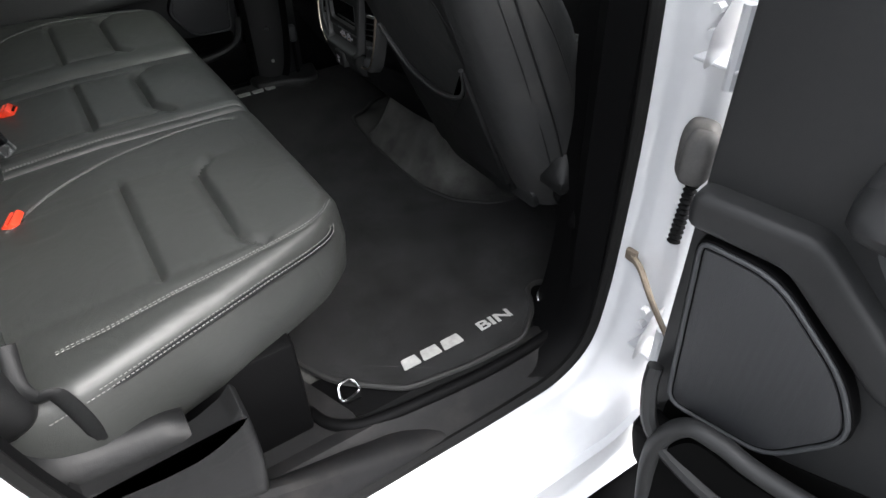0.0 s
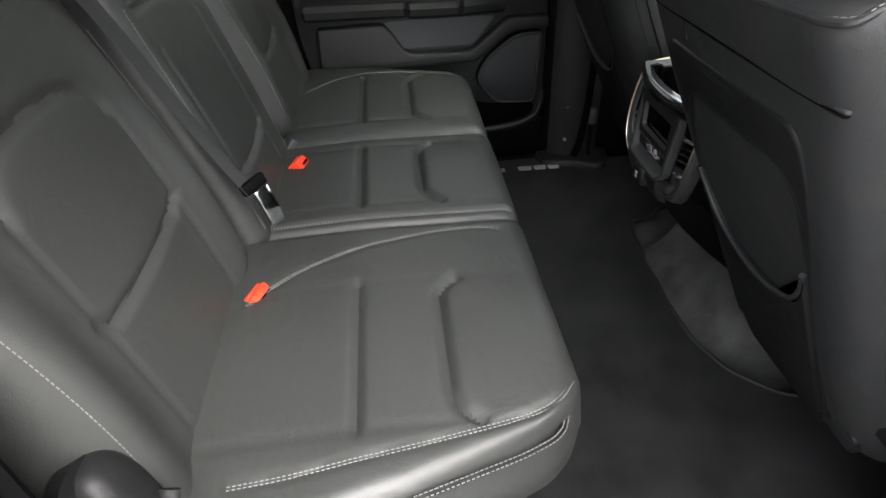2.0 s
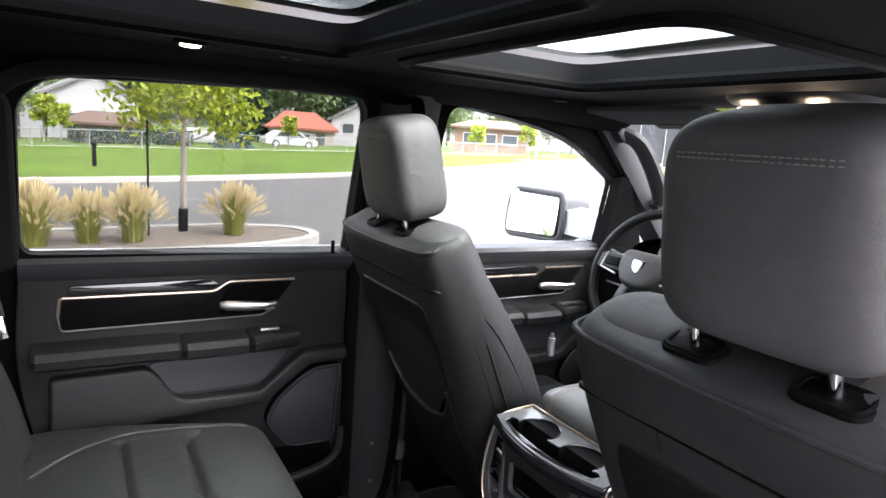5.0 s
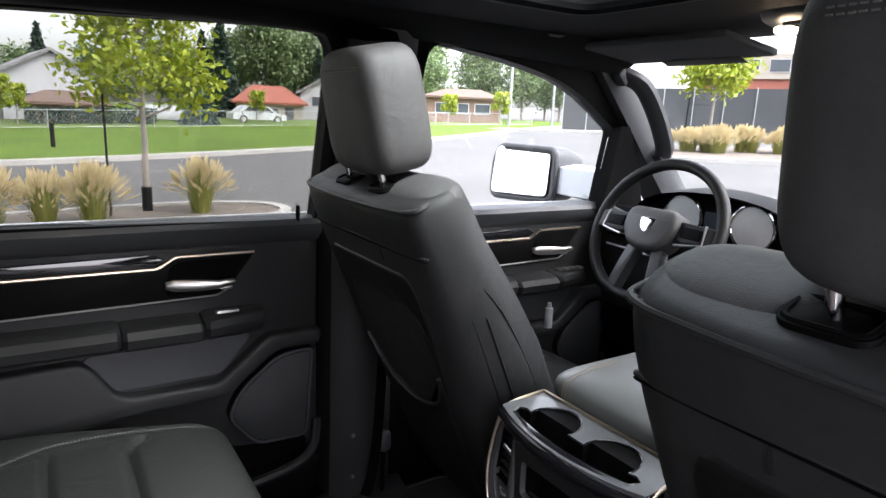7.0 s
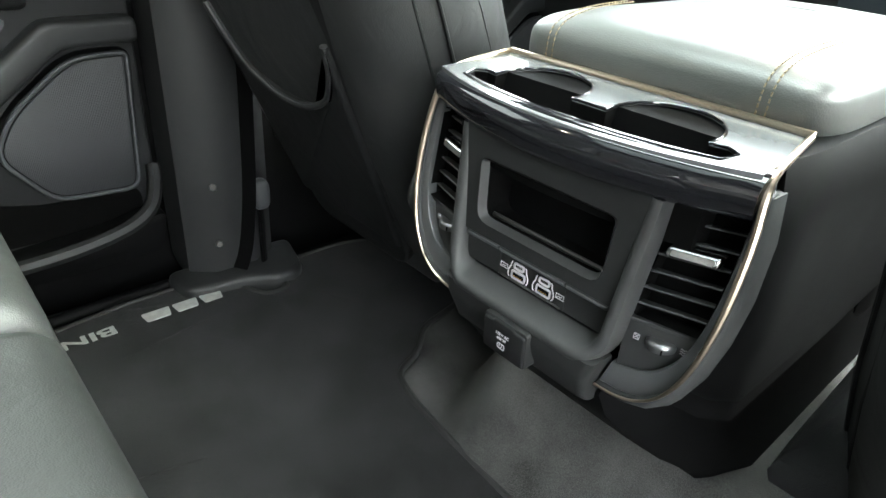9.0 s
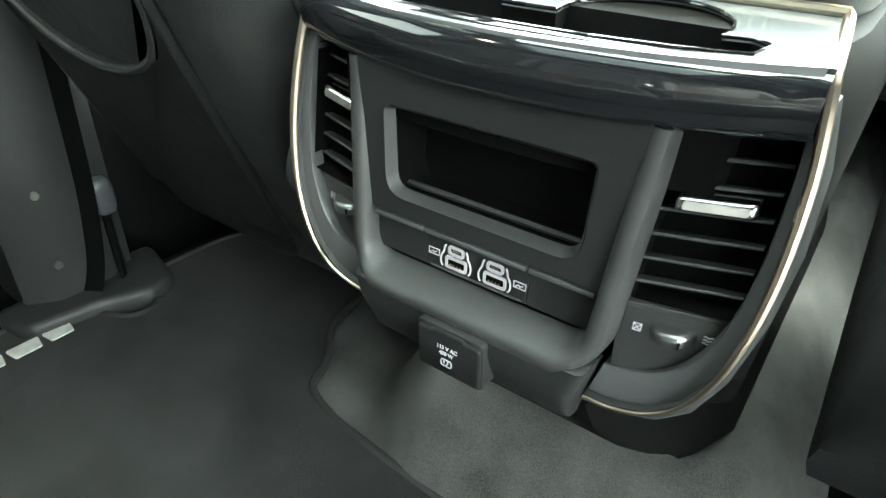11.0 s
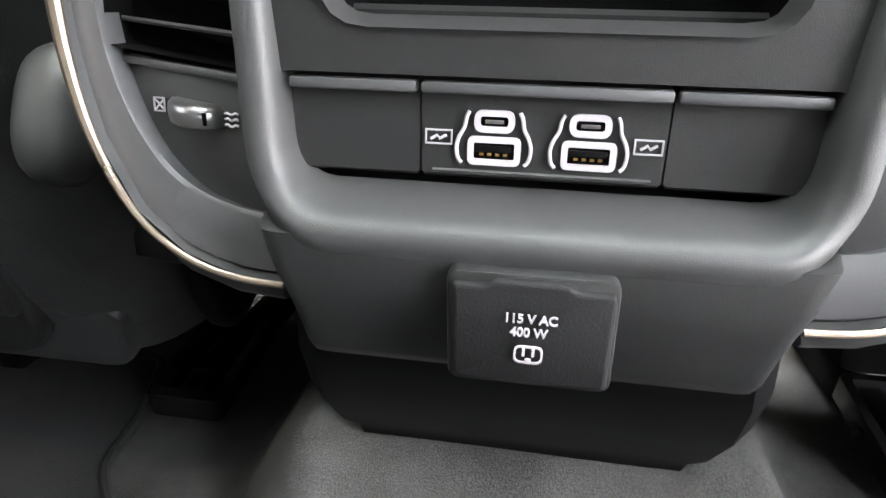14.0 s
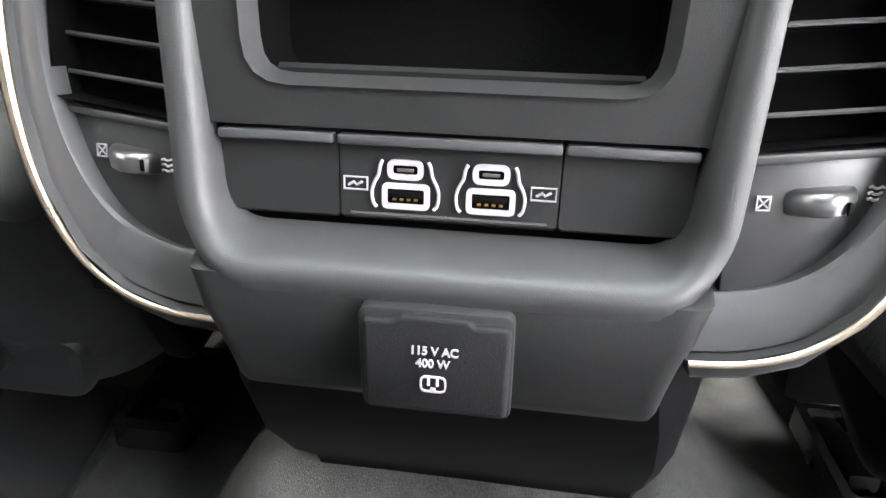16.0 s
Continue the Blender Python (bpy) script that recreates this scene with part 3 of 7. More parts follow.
for sd in (1, -1):
    rail = bmesh.new()
    loft([[Vector((x, sd * (0.80 - 0.2 * (1.80 - 1.36) + a), 1.835 + b - d)) for a, b in ((0.06, 0.1), (-0.12, 0.08), (-0.10, 0.035), (-0.035, -0.004), (0.02, -0.005))] for x, d in ((-1.28, 0.02), (-0.8, 0.0), (0.2, 0.0), (0.55, 0.015), (0.8, 0.03))], True, rail)
    tagged(part("roof_rail", rail, M_headliner), "black padded rail along the roof edge", "trim", kind="structure")
# windscreen and its pillars
tagged(part("windscreen", laid(box((0.005, 1.5, 0.90), (0, 0, 0)), Matrix.Translation((1.13, 0, 1.56)) @ pose(0, 0, 0, 0, -50, 0)), M_glass), "clear sloping windscreen glass", "windscreen", kind="structure")
for sd in (1, -1):
    pil = bmesh.new()
    rings = []
    for t in (0, 0.25, 0.5, 0.75, 1):
        c = Vector((0.74, sd * 0.715, 1.87)).lerp(Vector((1.42, sd * 0.83, 1.27)), t)
        rings.append([c + Vector((a, sd * b, e)) for a, b, e in ((-0.045, -0.035, -0.03), (0.0, -0.05, 0.0), (0.05, -0.03, 0.02), (0.06, 0.05, 0.02), (-0.05, 0.05, -0.04))])
    loft(rings, True, pil)
    tagged(part("windscreen_pillar", pil, M_plastic_grey if sd > 0 else M_plastic_black), "dark grey windscreen pillar trim", "pillar", kind="structure")
    sail = prism([(0.87, 1.39), (1.06, 1.39), (1.0, 1.52), (0.90, 1.66), (0.865, 1.66)], 0.0, 0.03, side_put(sd, 0.80))
    tagged(part("window_sail", sail, M_plastic_black), "black triangular panel at the front window corner", "trim", kind="structure")
grab = bmesh.new()
tube(spline([(0.80, 0.665, 1.80), (0.85, 0.635, 1.77), (0.93, 0.64, 1.69), (1.01, 0.665, 1.605), (1.05, 0.70, 1.575)], 5), 0.017, 8, flat=1.6, bm=grab)
gh = thing("grab_handle", "grey plastic grab handle on the windscreen pillar", "grab handle")
part("handle", grab, M_plastic_grey, gh)
part("end_cap", box((0.05, 0.04, 0.05), (1.045, 0.70, 1.575), 0.012, (0, 45, 0)), M_plastic_grey, gh)
part("end_cap", box((0.05, 0.04, 0.05), (0.80, 0.67, 1.80), 0.012, (0, 45, 0)), M_plastic_grey, gh)

# window glass of the closed left doors and the right front door
for sd, ring in ((1, WIN_REAR), (1, WIN_FRONT), (-1, WIN_FRONT)):
    tagged(part("window_glass", prism(ring, -0.028, -0.024, side_put(sd, 0.8 if sd > 0 else 0.83)), M_privacy if ring is WIN_REAR else M_glass), "clear side window glass, wound up", "window", kind="structure")

# floor
def tunnel(x, y):
    s = max(0.0, min(1.0, 1 - (abs(y) - 0.12 - 0.05 * max(0.0, min(1.0, (x - 0.12) / 0.1))) / 0.11))
    r = max(0.0, min(1.0, (x - 0.075) / 0.13))
    return s * s * (3 - 2 * s) * 0.14 * r ** 1.2


FLOOR = 0.650
tagged(part("floor", sheet(140, 110, lambda u, v: V(-0.95 + 2.4 * u, -0.74 + 1.49 * v, FLOOR - 0.006 + tunnel(-0.95 + 2.4 * u, -0.74 + 1.49 * v) + 0.004 * noise.noise(V(u * 14, v * 12, 3)))), M_carpet), "dark grey cut-pile carpet of the cab floor", "floor", kind="structure")
tagged(part("floor_pan", box((2.8, 1.75, 0.06), (0.1, 0, 0.56)), M_plastic_black), "black pressed floor pan of the cab", "floor pan", kind="structure")
sill = bmesh.new()
loft([[V(x, y, z) for y, z in ((-0.69, 0.60), (-0.69, FLOOR - 0.012), (-0.735, FLOOR - 0.008), (-0.762, FLOOR + 0.008), (-0.785, FLOOR + 0.011), (-0.81, FLOOR - 0.004), (-0.845, FLOOR - 0.018), (-0.868, 0.626), (-0.868, 0.58))] for x in (-0.70, -0.5, -0.3, -0.1, 0.0, 0.06, 0.12)], True, sill)
tagged(part("sill_trim", sill, M_sill), "scuffed black plastic scuff plate along the sill", "sill trim", kind="structure")
sill2 = bmesh.new()
loft([[V(x, y, z) for y, z in ((0.69, 0.60), (0.69, FLOOR - 0.012), (0.762, FLOOR + 0.006), (0.81, FLOOR), (0.868, 0.626), (0.868, 0.58))] for x in (-0.70, -0.3, 0.12)], True, sill2)
tagged(part("sill_trim", sill2, M_sill), "black plastic scuff plate under the closed door", "sill trim", kind="structure")


tagged(part("floor_trim", prism(roundpoly([(-0.80, -0.58), (-0.80, -0.80), (-0.42, -0.80), (-0.40, -0.74), (-0.46, -0.58)], 0.02), -0.03, 0.0, XY(FLOOR + 0.004), 0.003), M_sill), "dark moulded plastic floor trim beside the bench", "trim", kind="structure")

# ---- floor mat ----
MAT_END = [(-0.5, 0.4), (-0.43, 0.60), (-0.40, 0.655), (-0.295, 0.748), (-0.16, 0.768), (-0.03, 0.772), (0.045, 0.715), (0.075, 0.655), (0.115, 0.652), (0.165, 0.745), (0.30, 0.745), (0.42, 0.70)]
MAT_FRONT = [(0.45, -0.42), (0.32, -0.37), (0.21, -0.345), (0.135, -0.27), (0.10, -0.17), (0.094, -0.04), (0.10, 0.06), (0.108, 0.18), (0.115, 0.27), (0.135, 0.335), (0.19, 0.35), (0.25, 0.405), (0.34, 0.42), (0.45, 0.46)]
mat = thing("floor_mat", "full-width black carpet floor mat with bound edge and silver embroidery", "floor mat")
ring = roundpoly([(x, -y) for x, y in MAT_END] + MAT_FRONT + MAT_END[::-1], 0.025, 4)
bm = bmesh.new()
vs = [bm.verts.new((x, y, FLOOR + 0.012)) for x, y in ring]
bmesh.ops.triangle_fill(bm, use_beauty=True, edges=[bm.edges.new((vs[i - 1], vs[i])) for i in range(len(vs))])
bmesh.ops.subdivide_edges(bm, edges=[e for e in bm.edges if not e.is_boundary], cuts=2)
for w in bm.verts:
    if not w.is_boundary:
        w.co.z = FLOOR + 0.013 + 0.003 * noise.noise(w.co * 9)
part("carpet_face", bm, M_mat, mat)
part("binding", tube([(x, y, FLOOR + 0.010) for x, y in ring], 0.0062, 8, True), M_binding, mat, "black sewn edge binding")
for side in (-1, 1):
    # brand word as plain bars, then the readable letters
    base = Matrix.Translation((-0.135, side * 0.7, FLOOR + 0.0165)) @ pose(0, 0, 0, 0, 0, 0 if side < 0 else 180)
    mark = bmesh.new()
    for i, w in enumerate((0.040, 0.044, 0.048)):
        x0 = (-0.143, -0.098, -0.049)[i]
        prism(roundpoly([(x0, -0.013), (x0 + w, -0.013), (x0 + w - 0.003, 0.013), (x0 + 0.005, 0.013)], 0.003, 2), 0, 0.002, lambda a, b, c: base @ V(a, b, c), bm=mark)
    part("emblem", mark, M_logo, mat, "silver embroidered emblem bars")
    t = letters("BIN", 0.034, base @ Matrix.Translation((0.086, 0, 0.0005)) @ Matrix.Diagonal((1.62, 1.0, 1, 1)), M_logo, mat, "embroidery", 0.026)
    t["label"] = "silver embroidered letters"


def tie_ring(x, y, turn):
    r = thing("tie_down_ring", "shiny metal tie-down ring beside the floor mat", "tie-down ring", "tie-down rings")
    m = Matrix.Translation((x, y, FLOOR + 0.006)) @ pose(0, 0, 0, 58, 0, turn)
    part("ring", laid(tube(spline([(-0.017, 0, 0), (-0.02, 0.014, 0), (-0.012, 0.032, 0), (0.012, 0.032, 0), (0.02, 0.014, 0), (0.017, 0, 0)], 4, True), 0.0032, 8, True), m), M_chrome, r)
    part("bracket", box((0.03, 0.02, 0.006), (x, y, FLOOR + 0.003), 0.002), M_plastic_black, r)


tie_ring(-0.39, -0.70, 10)
tie_ring(0.083, -0.715, 30)
for sd in (1, -1):
    tr = part("tie_tray", prism(roundpoly([(-0.46, -0.62), (-0.44, -0.725), (-0.36, -0.758), (-0.1, -0.775), (0.0, -0.765), (0.08, -0.752), (0.14, -0.70), (0.12, -0.64)], 0.03, 4) if sd < 0 else roundpoly([(-0.46, 0.62), (-0.44, 0.725), (-0.3, 0.758), (0.08, 0.752), (0.12, 0.64)], 0.03, 4), -0.02, 0.0, XY(FLOOR + 0.001), 0.004), M_plastic_black)
    part("tray_lip", tube(spline([(-0.47, sd * 0.68, FLOOR - 0.004), (-0.45, sd * 0.735, FLOOR + 0.004), (-0.39, sd * 0.772, FLOOR + 0.006), (-0.25, sd * 0.79, FLOOR + 0.007), (-0.1, sd * 0.797, FLOOR + 0.007), (0.02, sd * 0.79, FLOOR + 0.007), (0.085, sd * 0.765, FLOOR + 0.008), (0.125, sd * 0.715, FLOOR + 0.008), (0.13, sd * 0.67, FLOOR + 0.002)], 6), 0.0125, 10), M_plastic_black, tr)
    tagged(tr, "black plastic tray moulding around the tie-down rings", "trim", kind="structure")


# ---- doors ----
def door_lining(door, put, front=False):
    """The inner face of a door: s runs back from its front edge, z up, d into the cab."""
    P = lambda s, z, d: put(s, z, d)
    out = [(0.0, 0.73), (0.0, 1.40), (0.765, 1.40), (0.78, 1.20), (0.765, 1.05), (0.70, 0.86), (0.62, 0.73)]
    part("inner_panel", prism(roundpoly(out, [0.06, 0.02, 0.02, 0.1, 0.1, 0.1, 0.06]), -0.055, 0.0, P, 0.008), M_plastic, door)
    sill = [(-0.045, 0.0), (-0.02, 0.028), (0.0, 0.034), (0.012, 0.026), (0.016, 0.008), (0.017, -0.03), (-0.045, -0.03)]
    bm = bmesh.new()
    loft([[P(s, 1.405 + b, d) for b, d in sill] for s in (0.0, 0.01, 0.2, 0.4, 0.6, 0.765)], True, bm)
    part("window_ledge", bm, M_plastic_grey, door, "dark grey padded ledge under the window")
    # insert with its bright border
    ins = [(0.69, 1.243), (0.685, 1.318), (0.36, 1.318), (0.325, 1.341), (0.153, 1.341), (0.222, 1.25), (0.30, 1.243)]
    part("insert", prism(roundpoly(ins, 0.012), -0.006, 0.006, P, 0.003), M_plastic_black, door, "black grained insert panel")
    part("gloss_strip", prism(roundpoly([(0.675, 1.325), (0.672, 1.347), (0.37, 1.352), (0.345, 1.338), (0.365, 1.325)], 0.006), 0.0, 0.009, P, 0.002), M_gloss, door, "piano black strip")
    line = roundpoly([(0.695, 1.28), (0.69, 1.32), (0.358, 1.32), (0.323, 1.343), (0.155, 1.343)], [0, 0.008, 0.01, 0.01, 0], 3)
    part("bright_line", tube([P(s, z, 0.008) for s, z in line], 0.0038, 8), M_bronze, door, "satin bronze trim line")
    low = roundpoly([(0.695, 1.28), (0.69, 1.243), (0.24, 1.25), (0.215, 1.262)], [0, 0.01, 0.005, 0], 3)
    part("bright_line", tube([P(s, z, 0.008) for s, z in low], 0.0022, 6), M_satin, door, "thin satin silver trim line")
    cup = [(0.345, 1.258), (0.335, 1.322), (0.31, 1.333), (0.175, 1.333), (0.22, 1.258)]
    # flat near-black sheet paints the shade behind the lever
    part("handle_shade_sheet", prism(roundpoly(cup, 0.012), 0.005, 0.0075, P), M_hole, door)
    h = bmesh.new()
    loft([[P(s, z + w * math.cos(a) * 0.5, d + 0.007 * math.sin(a)) for a in (2 * math.pi * j / 10 for j in range(10))] for s, z, w, d in ((0.345, 1.283, 0.016, 0.012), (0.33, 1.283, 0.026, 0.018), (0.28, 1.281, 0.026, 0.026), (0.24, 1.28, 0.02, 0.03), (0.212, 1.284, 0.016, 0.03), (0.205, 1.285, 0.008, 0.029))], True, h)
    part("lever", h, M_satin, door, "satin silver door lever")
    part("lock_button", prism(roundpoly([(0.205, 1.262), (0.232, 1.262), (0.232, 1.27), (0.205, 1.27)], 0.003), 0.006, 0.013, P, 0.002), M_satin, door)
    # armrest
    for (s0, s1, dz, mt) in ((0.44, 0.745, 0.002, M_plastic), (0.28, 0.437, -0.002, M_plastic), (0.14, 0.277, 0.0, M_plastic)):
        prof = [(1.16 + dz, 0.0), (1.163 + dz, 0.05), (1.175 + dz, 0.072), (1.195 + dz, 0.078), (1.209 + dz, 0.066), (1.214 + dz, 0.04), (1.216 + dz, 0.0)]
        rr = []
        for k, (s, f) in enumerate(((s0, 0.86), (s0 + 0.008, 1.0), (s1 - 0.008, 1.0), (s1, 0.86))):
            taper = 1.0 if s > 0.2 else max(0.45, (s - 0.08) / 0.12)
            rr.append([P(s, 1.188 + (z - 1.188) * f, d * (f + 0.1 * (1 - f)) * taper) for z, d in prof])
        part("armrest", loft(rr), mt, door, "padded armrest section")
    sw = bmesh.new()
    if front:
        for k in range(4):
            prism([(0.16 + 0.028 * k, 0.022), (0.182 + 0.028 * k, 0.022), (0.182 + 0.028 * k, 0.045), (0.16 + 0.028 * k, 0.045)], 0, 0.007, lambda a, b, c: P(a, 1.217 + c, b), 0.002, bm=sw)
    else:
        prism(roundpoly([(0.2, 0.03), (0.25, 0.03), (0.25, 0.045), (0.2, 0.045)], 0.004), 0, 0.006, lambda a, b, c: P(a, 1.217 + c, b), 0.002, bm=sw)
    part("window_switch", sw, M_satin, door, "silver window switch")
    # lower moulding, map pocket and loudspeaker
    band = [(0.715, 1.137), (0.515, 1.143), (0.488, 1.118), (0.452, 1.062), (0.425, 1.05), (0.245, 1.05), (0.13, 1.145), (0.0, 1.147), (0.0, 1.108), (0.108, 1.105), (0.225, 1.015), (0.46, 1.005), (0.62, 0.99), (0.715, 1.0)]
    part("moulding", prism(roundpoly(band, 0.014, 3), -0.004, 0.034, P, 0.01, 3), M_plastic, door)
    part("pocket_liner", prism(roundpoly([(0.49, 1.06), (0.51, 1.145), (0.16, 1.148), (0.235, 1.06)], 0.02), 0.0, 0.004, P), M_plastic_grey, door, "grey soft lining of the door pull pocket")
    grille = roundpoly([(0.014, 1.1), (0.105, 1.096), (0.20, 1.02), (0.232, 0.955), (0.165, 0.868), (0.03, 0.862)], [0.02, 0.035, 0.035, 0.03, 0.03, 0.03], 4)
    part("speaker_surround", prism(grille, -0.004, 0.022, P, 0.005), M_plastic_black, door)
    spk = part("speaker_grille", prism(inset(grille, 0.011), 0.018, 0.0245, P, 0.002), M_grille, door, "fine perforated black loudspeaker grille")
    part("grille_ring", tube([P(s, z, 0.0225) for s, z in inset(grille, 0.006)], 0.0035, 8, True), M_plastic_grey, spk)
    lip = spline([P(0.50, 0.80, 0.03), P(0.36, 0.792, 0.055), P(0.2, 0.797, 0.066), P(0.09, 0.812, 0.062), P(0.035, 0.835, 0.05), P(0.012, 0.87, 0.028), P(0.006, 0.9, 0.012)], 5)
    part("pocket_lip", tube(lip, 0.012, 8, flat=1.3), M_plastic, door, "rounded lip of the lower door bin")
    part("bin_wall", prism(roundpoly([(0.02, 0.745), (0.0, 0.83), (0.10, 0.806), (0.3, 0.79), (0.5, 0.795), (0.55, 0.745)], 0.03), 0.0, 0.05, P, 0.012), M_plastic_black, door)
    # near-black sheet on the panel stands for the shade inside the bin
    part("bin_shadow", prism(roundpoly([(0.03, 0.80), (0.03, 0.86), (0.18, 0.862), (0.34, 0.9), (0.5, 0.9), (0.5, 0.80)], 0.02), 0.0, 0.003, P), M_hole, door, "flat near-black sheet for the shade in the door bin")


M_grille = surface("speaker_mesh", (0.017, 0.018, 0.02), 0.5, vary=0.1, scale=30, grain=1.0, grain_scale=420)
_n, _l = M_grille.node_tree.nodes, M_grille.node_tree.links
for _v in [q for q in _n if q.bl_idname == "ShaderNodeTexVoronoi"]:
    _v.inputs["Randomness"].default_value = 0.0

left_rear = thing("truck_door", "closed rear truck door with dark lining and bronze trim line", "truck door", "truck doors")
door_lining(left_rear, lambda s, z, d: V(-0.04 - s, 0.815 - d, z))
part("lock_pin", tube([(-0.098, 0.79, 1.41), (-0.098, 0.79, 1.445), (-0.098, 0.79, 1.448)], 0.005, 10), M_plastic_black, left_rear)
left_front = thing("truck_door", "closed front truck door with dark lining and window switches", "truck door", "truck doors")
door_lining(left_front, lambda s, z, d: V(0.985 - s, 0.815 - d, z), True)
part("bottle", joined(tube([(0.66, 0.735, 1.06), (0.66, 0.735, 1.12)], 0.012, 10), tube([(0.66, 0.735, 1.12), (0.66, 0.735, 1.136)], 0.006, 8)), M_siding, left_front, "small white bottle in the door bin")
right_front = thing("truck_door", "closed front passenger door lining", "truck door", "truck doors")
door_lining(right_front, lambda s, z, d: V(0.985 - s, -0.815 + d, z), True)

open_door = thing("truck_door", "white rear truck door swung wide open, dark lining inside", "truck door", "truck doors")
A0, DIR = V(-0.045, -1.085, 0), V(math.sin(radians(12)), -math.cos(radians(12)), 0) * 1.12
NRM = V(-math.cos(radians(12)), -math.sin(radians(12)), 0)
OD = lambda s, z, d: A0 + DIR * s + NRM * d + V(0, 0, 1.16 + (z - 1.10) * 1.28)
door_lining(open_door, OD)
part("outer_skin", prism(roundpoly([(-0.01, 0.60), (-0.01, 1.42), (0.80, 1.42), (0.82, 1.2), (0.80, 1.03), (0.72, 0.84), (0.60, 0.60)], 0.05), -0.14, -0.056, OD, 0.02, 3), M_paint, open_door, "white painted door shell")
part("edge_seal", tube([OD(s, z, -0.05) for s, z in roundpoly([(0.0, 0.66), (-0.004, 1.42), (0.1, 1.42)], 0.03)], 0.008, 8), M_rubber, open_door)
part("window_frame", plate([(0.0, 1.42), (0.0, 1.80), (0.70, 1.80), (0.79, 1.42)], [roundpoly([(0.03, 1.44), (0.03, 1.77), (0.67, 1.77), (0.75, 1.44)], 0.04)], -0.12, -0.05, OD), M_plastic_black, open_door)

end = bmesh.new()
loft([[OD(s0, 1.188 + h * math.cos(q), max(0.0, w * math.sin(q))) for q in (2 * math.pi * j / 16 for j in range(16))] for s0, h, w in ((0.135, 0.006, 0.03), (0.139, 0.018, 0.06), (0.15, 0.026, 0.075), (0.18, 0.029, 0.082), (0.3, 0.03, 0.084))], True, end)
part("armrest_end", end, M_plastic, open_door, "rounded front end of the armrest")
SK = V(-0.842, -0.998, 1.196)
# flat near-black plate before the bin wall paints the bin's shade
part("bin_shade_plate", prism(roundpoly([(0.06, 0.70), (0.06, 0.825), (0.09, 0.872), (0.166, 0.862), (0.25, 0.872), (0.5, 0.87), (0.5, 0.70)], 0.02), 0.05, 0.064, OD), M_hole, open_door, "flat near-black plate painting the door bin's shade")
part("bin_rim", tube(spline([OD(0.055, 0.70, 0.055), OD(0.048, 0.78, 0.06), OD(0.052, 0.835, 0.06), OD(0.078, 0.88, 0.058), OD(0.12, 0.884, 0.056), OD(0.2, 0.876, 0.056), OD(0.5, 0.884, 0.05)], 6), 0.014, 10), M_plastic, open_door)
striker = thing("door_striker", "bare steel door striker loop on the white jamb", "striker")
part("loop", tube(spline([SK + V(-0.006, 0.0, 0.022), SK + V(0.002, -0.022, 0.022), SK + V(0.012, -0.026, 0.012), SK + V(0.004, -0.026, -0.012), SK + V(-0.012, -0.004, -0.022)], 5), 0.003, 8), M_steel, striker)
part("plate", prism(roundpoly([(-0.868, 1.165), (-0.846, 1.165), (-0.822, 1.21), (-0.818, 1.23), (-0.862, 1.228)], 0.006), 0.0, -0.003, XZ(-0.997), 0.0015), M_steel, striker)
# hinges, check strap and wiring boot between pillar and open door
def hinge(z):
    h = thing("steel_hinge", "white painted steel door hinge with bolts", "hinge", "door hinges")
    part("leaf", prism(roundpoly([(0.075, z - 0.03), (0.08, z + 0.045), (0.04, z + 0.05), (0.0, z + 0.015), (-0.005, z - 0.03)], 0.01), 0, 0.006, lambda a, b, c: V(a + 0.03, -0.985 - 0.2 * (0.06 - a), b + 0)), M_paint, h)
    part("leaf", box((0.05, 0.075, 0.006), (0.075, -1.0, z - 0.03), 0.003), M_paint, h)
    part("pin", tube([(0.055, -1.02, z - 0.055), (0.055, -1.02, z + 0.05)], 0.008, 8), M_paint, h)
    for dz in (-0.012, 0.022):
        part("bolt", tube([(0.098, -0.955, z + dz), (0.084, -0.957, z + dz)], 0.008, 6), M_paint, h)


hinge(1.335)
hinge(0.80)
strap = thing("check_strap", "dusty brown door check strap", "check strap")
part("link", tube(spline([(0.094, -0.905, 0.912), (0.085, -0.935, 0.905), (0.06, -0.985, 0.887), (0.035, -1.05, 0.862)], 5), lambda t: 0.0065 - 0.0015 * t, 8, flat=1.5), M_strap, strap)
part("bracket", box((0.012, 0.022, 0.024), (0.094, -0.902, 0.915), 0.003), M_strap, strap)
boot = thing("wiring_boot", "grey rubber wiring boot on the door pillar", "wiring boot")
part("base", pillow(0.02, 0.026, 0.048, (0.085, -0.982, 1.165), (0, 0, 20), 0.55), M_boot, boot)
part("cap", pillow(0.026, 0.022, 0.04, (0.066, -0.998, 1.168), (0, 12, 20), 0.6), M_boot, boot)
part("bellows", tube([V(0.062 - 0.01 * i / 24, -1.002, 1.135 - 0.105 * i / 24) for i in range(25)], lambda t: 0.0085 + 0.0022 * math.cos(t * 24 * math.pi), 10), M_rubber, boot)


# ---- rear bench ----
def near(x):
    """The bench's outer edge, which flares toward the back."""
    t = max(0.0, min(1.0, (-0.30 - x) / 0.46))
    return 0.645 + 0.145 * t ** 0.85


def bench_plan(y0, y1, out):
    """Plan of one cushion from its front edge to its back; out: which side is an outer one (0: none)."""
    def place(u, v):
        x = -0.312 - 0.546 * u
        a, b = y0, y1
        if out < 0:
            a = -near(x)
        if out > 0:
            b = near(x)
        y = a + (b - a) * v
        w = (v if out < 0 else 1 - v) if out else 0.5
        if out and w < 0.16:
            x -= 0.055 * ((0.16 - w) / 0.16) ** 2 * max(0.0, 1 - u * 2.2)
        return x, y
    return place


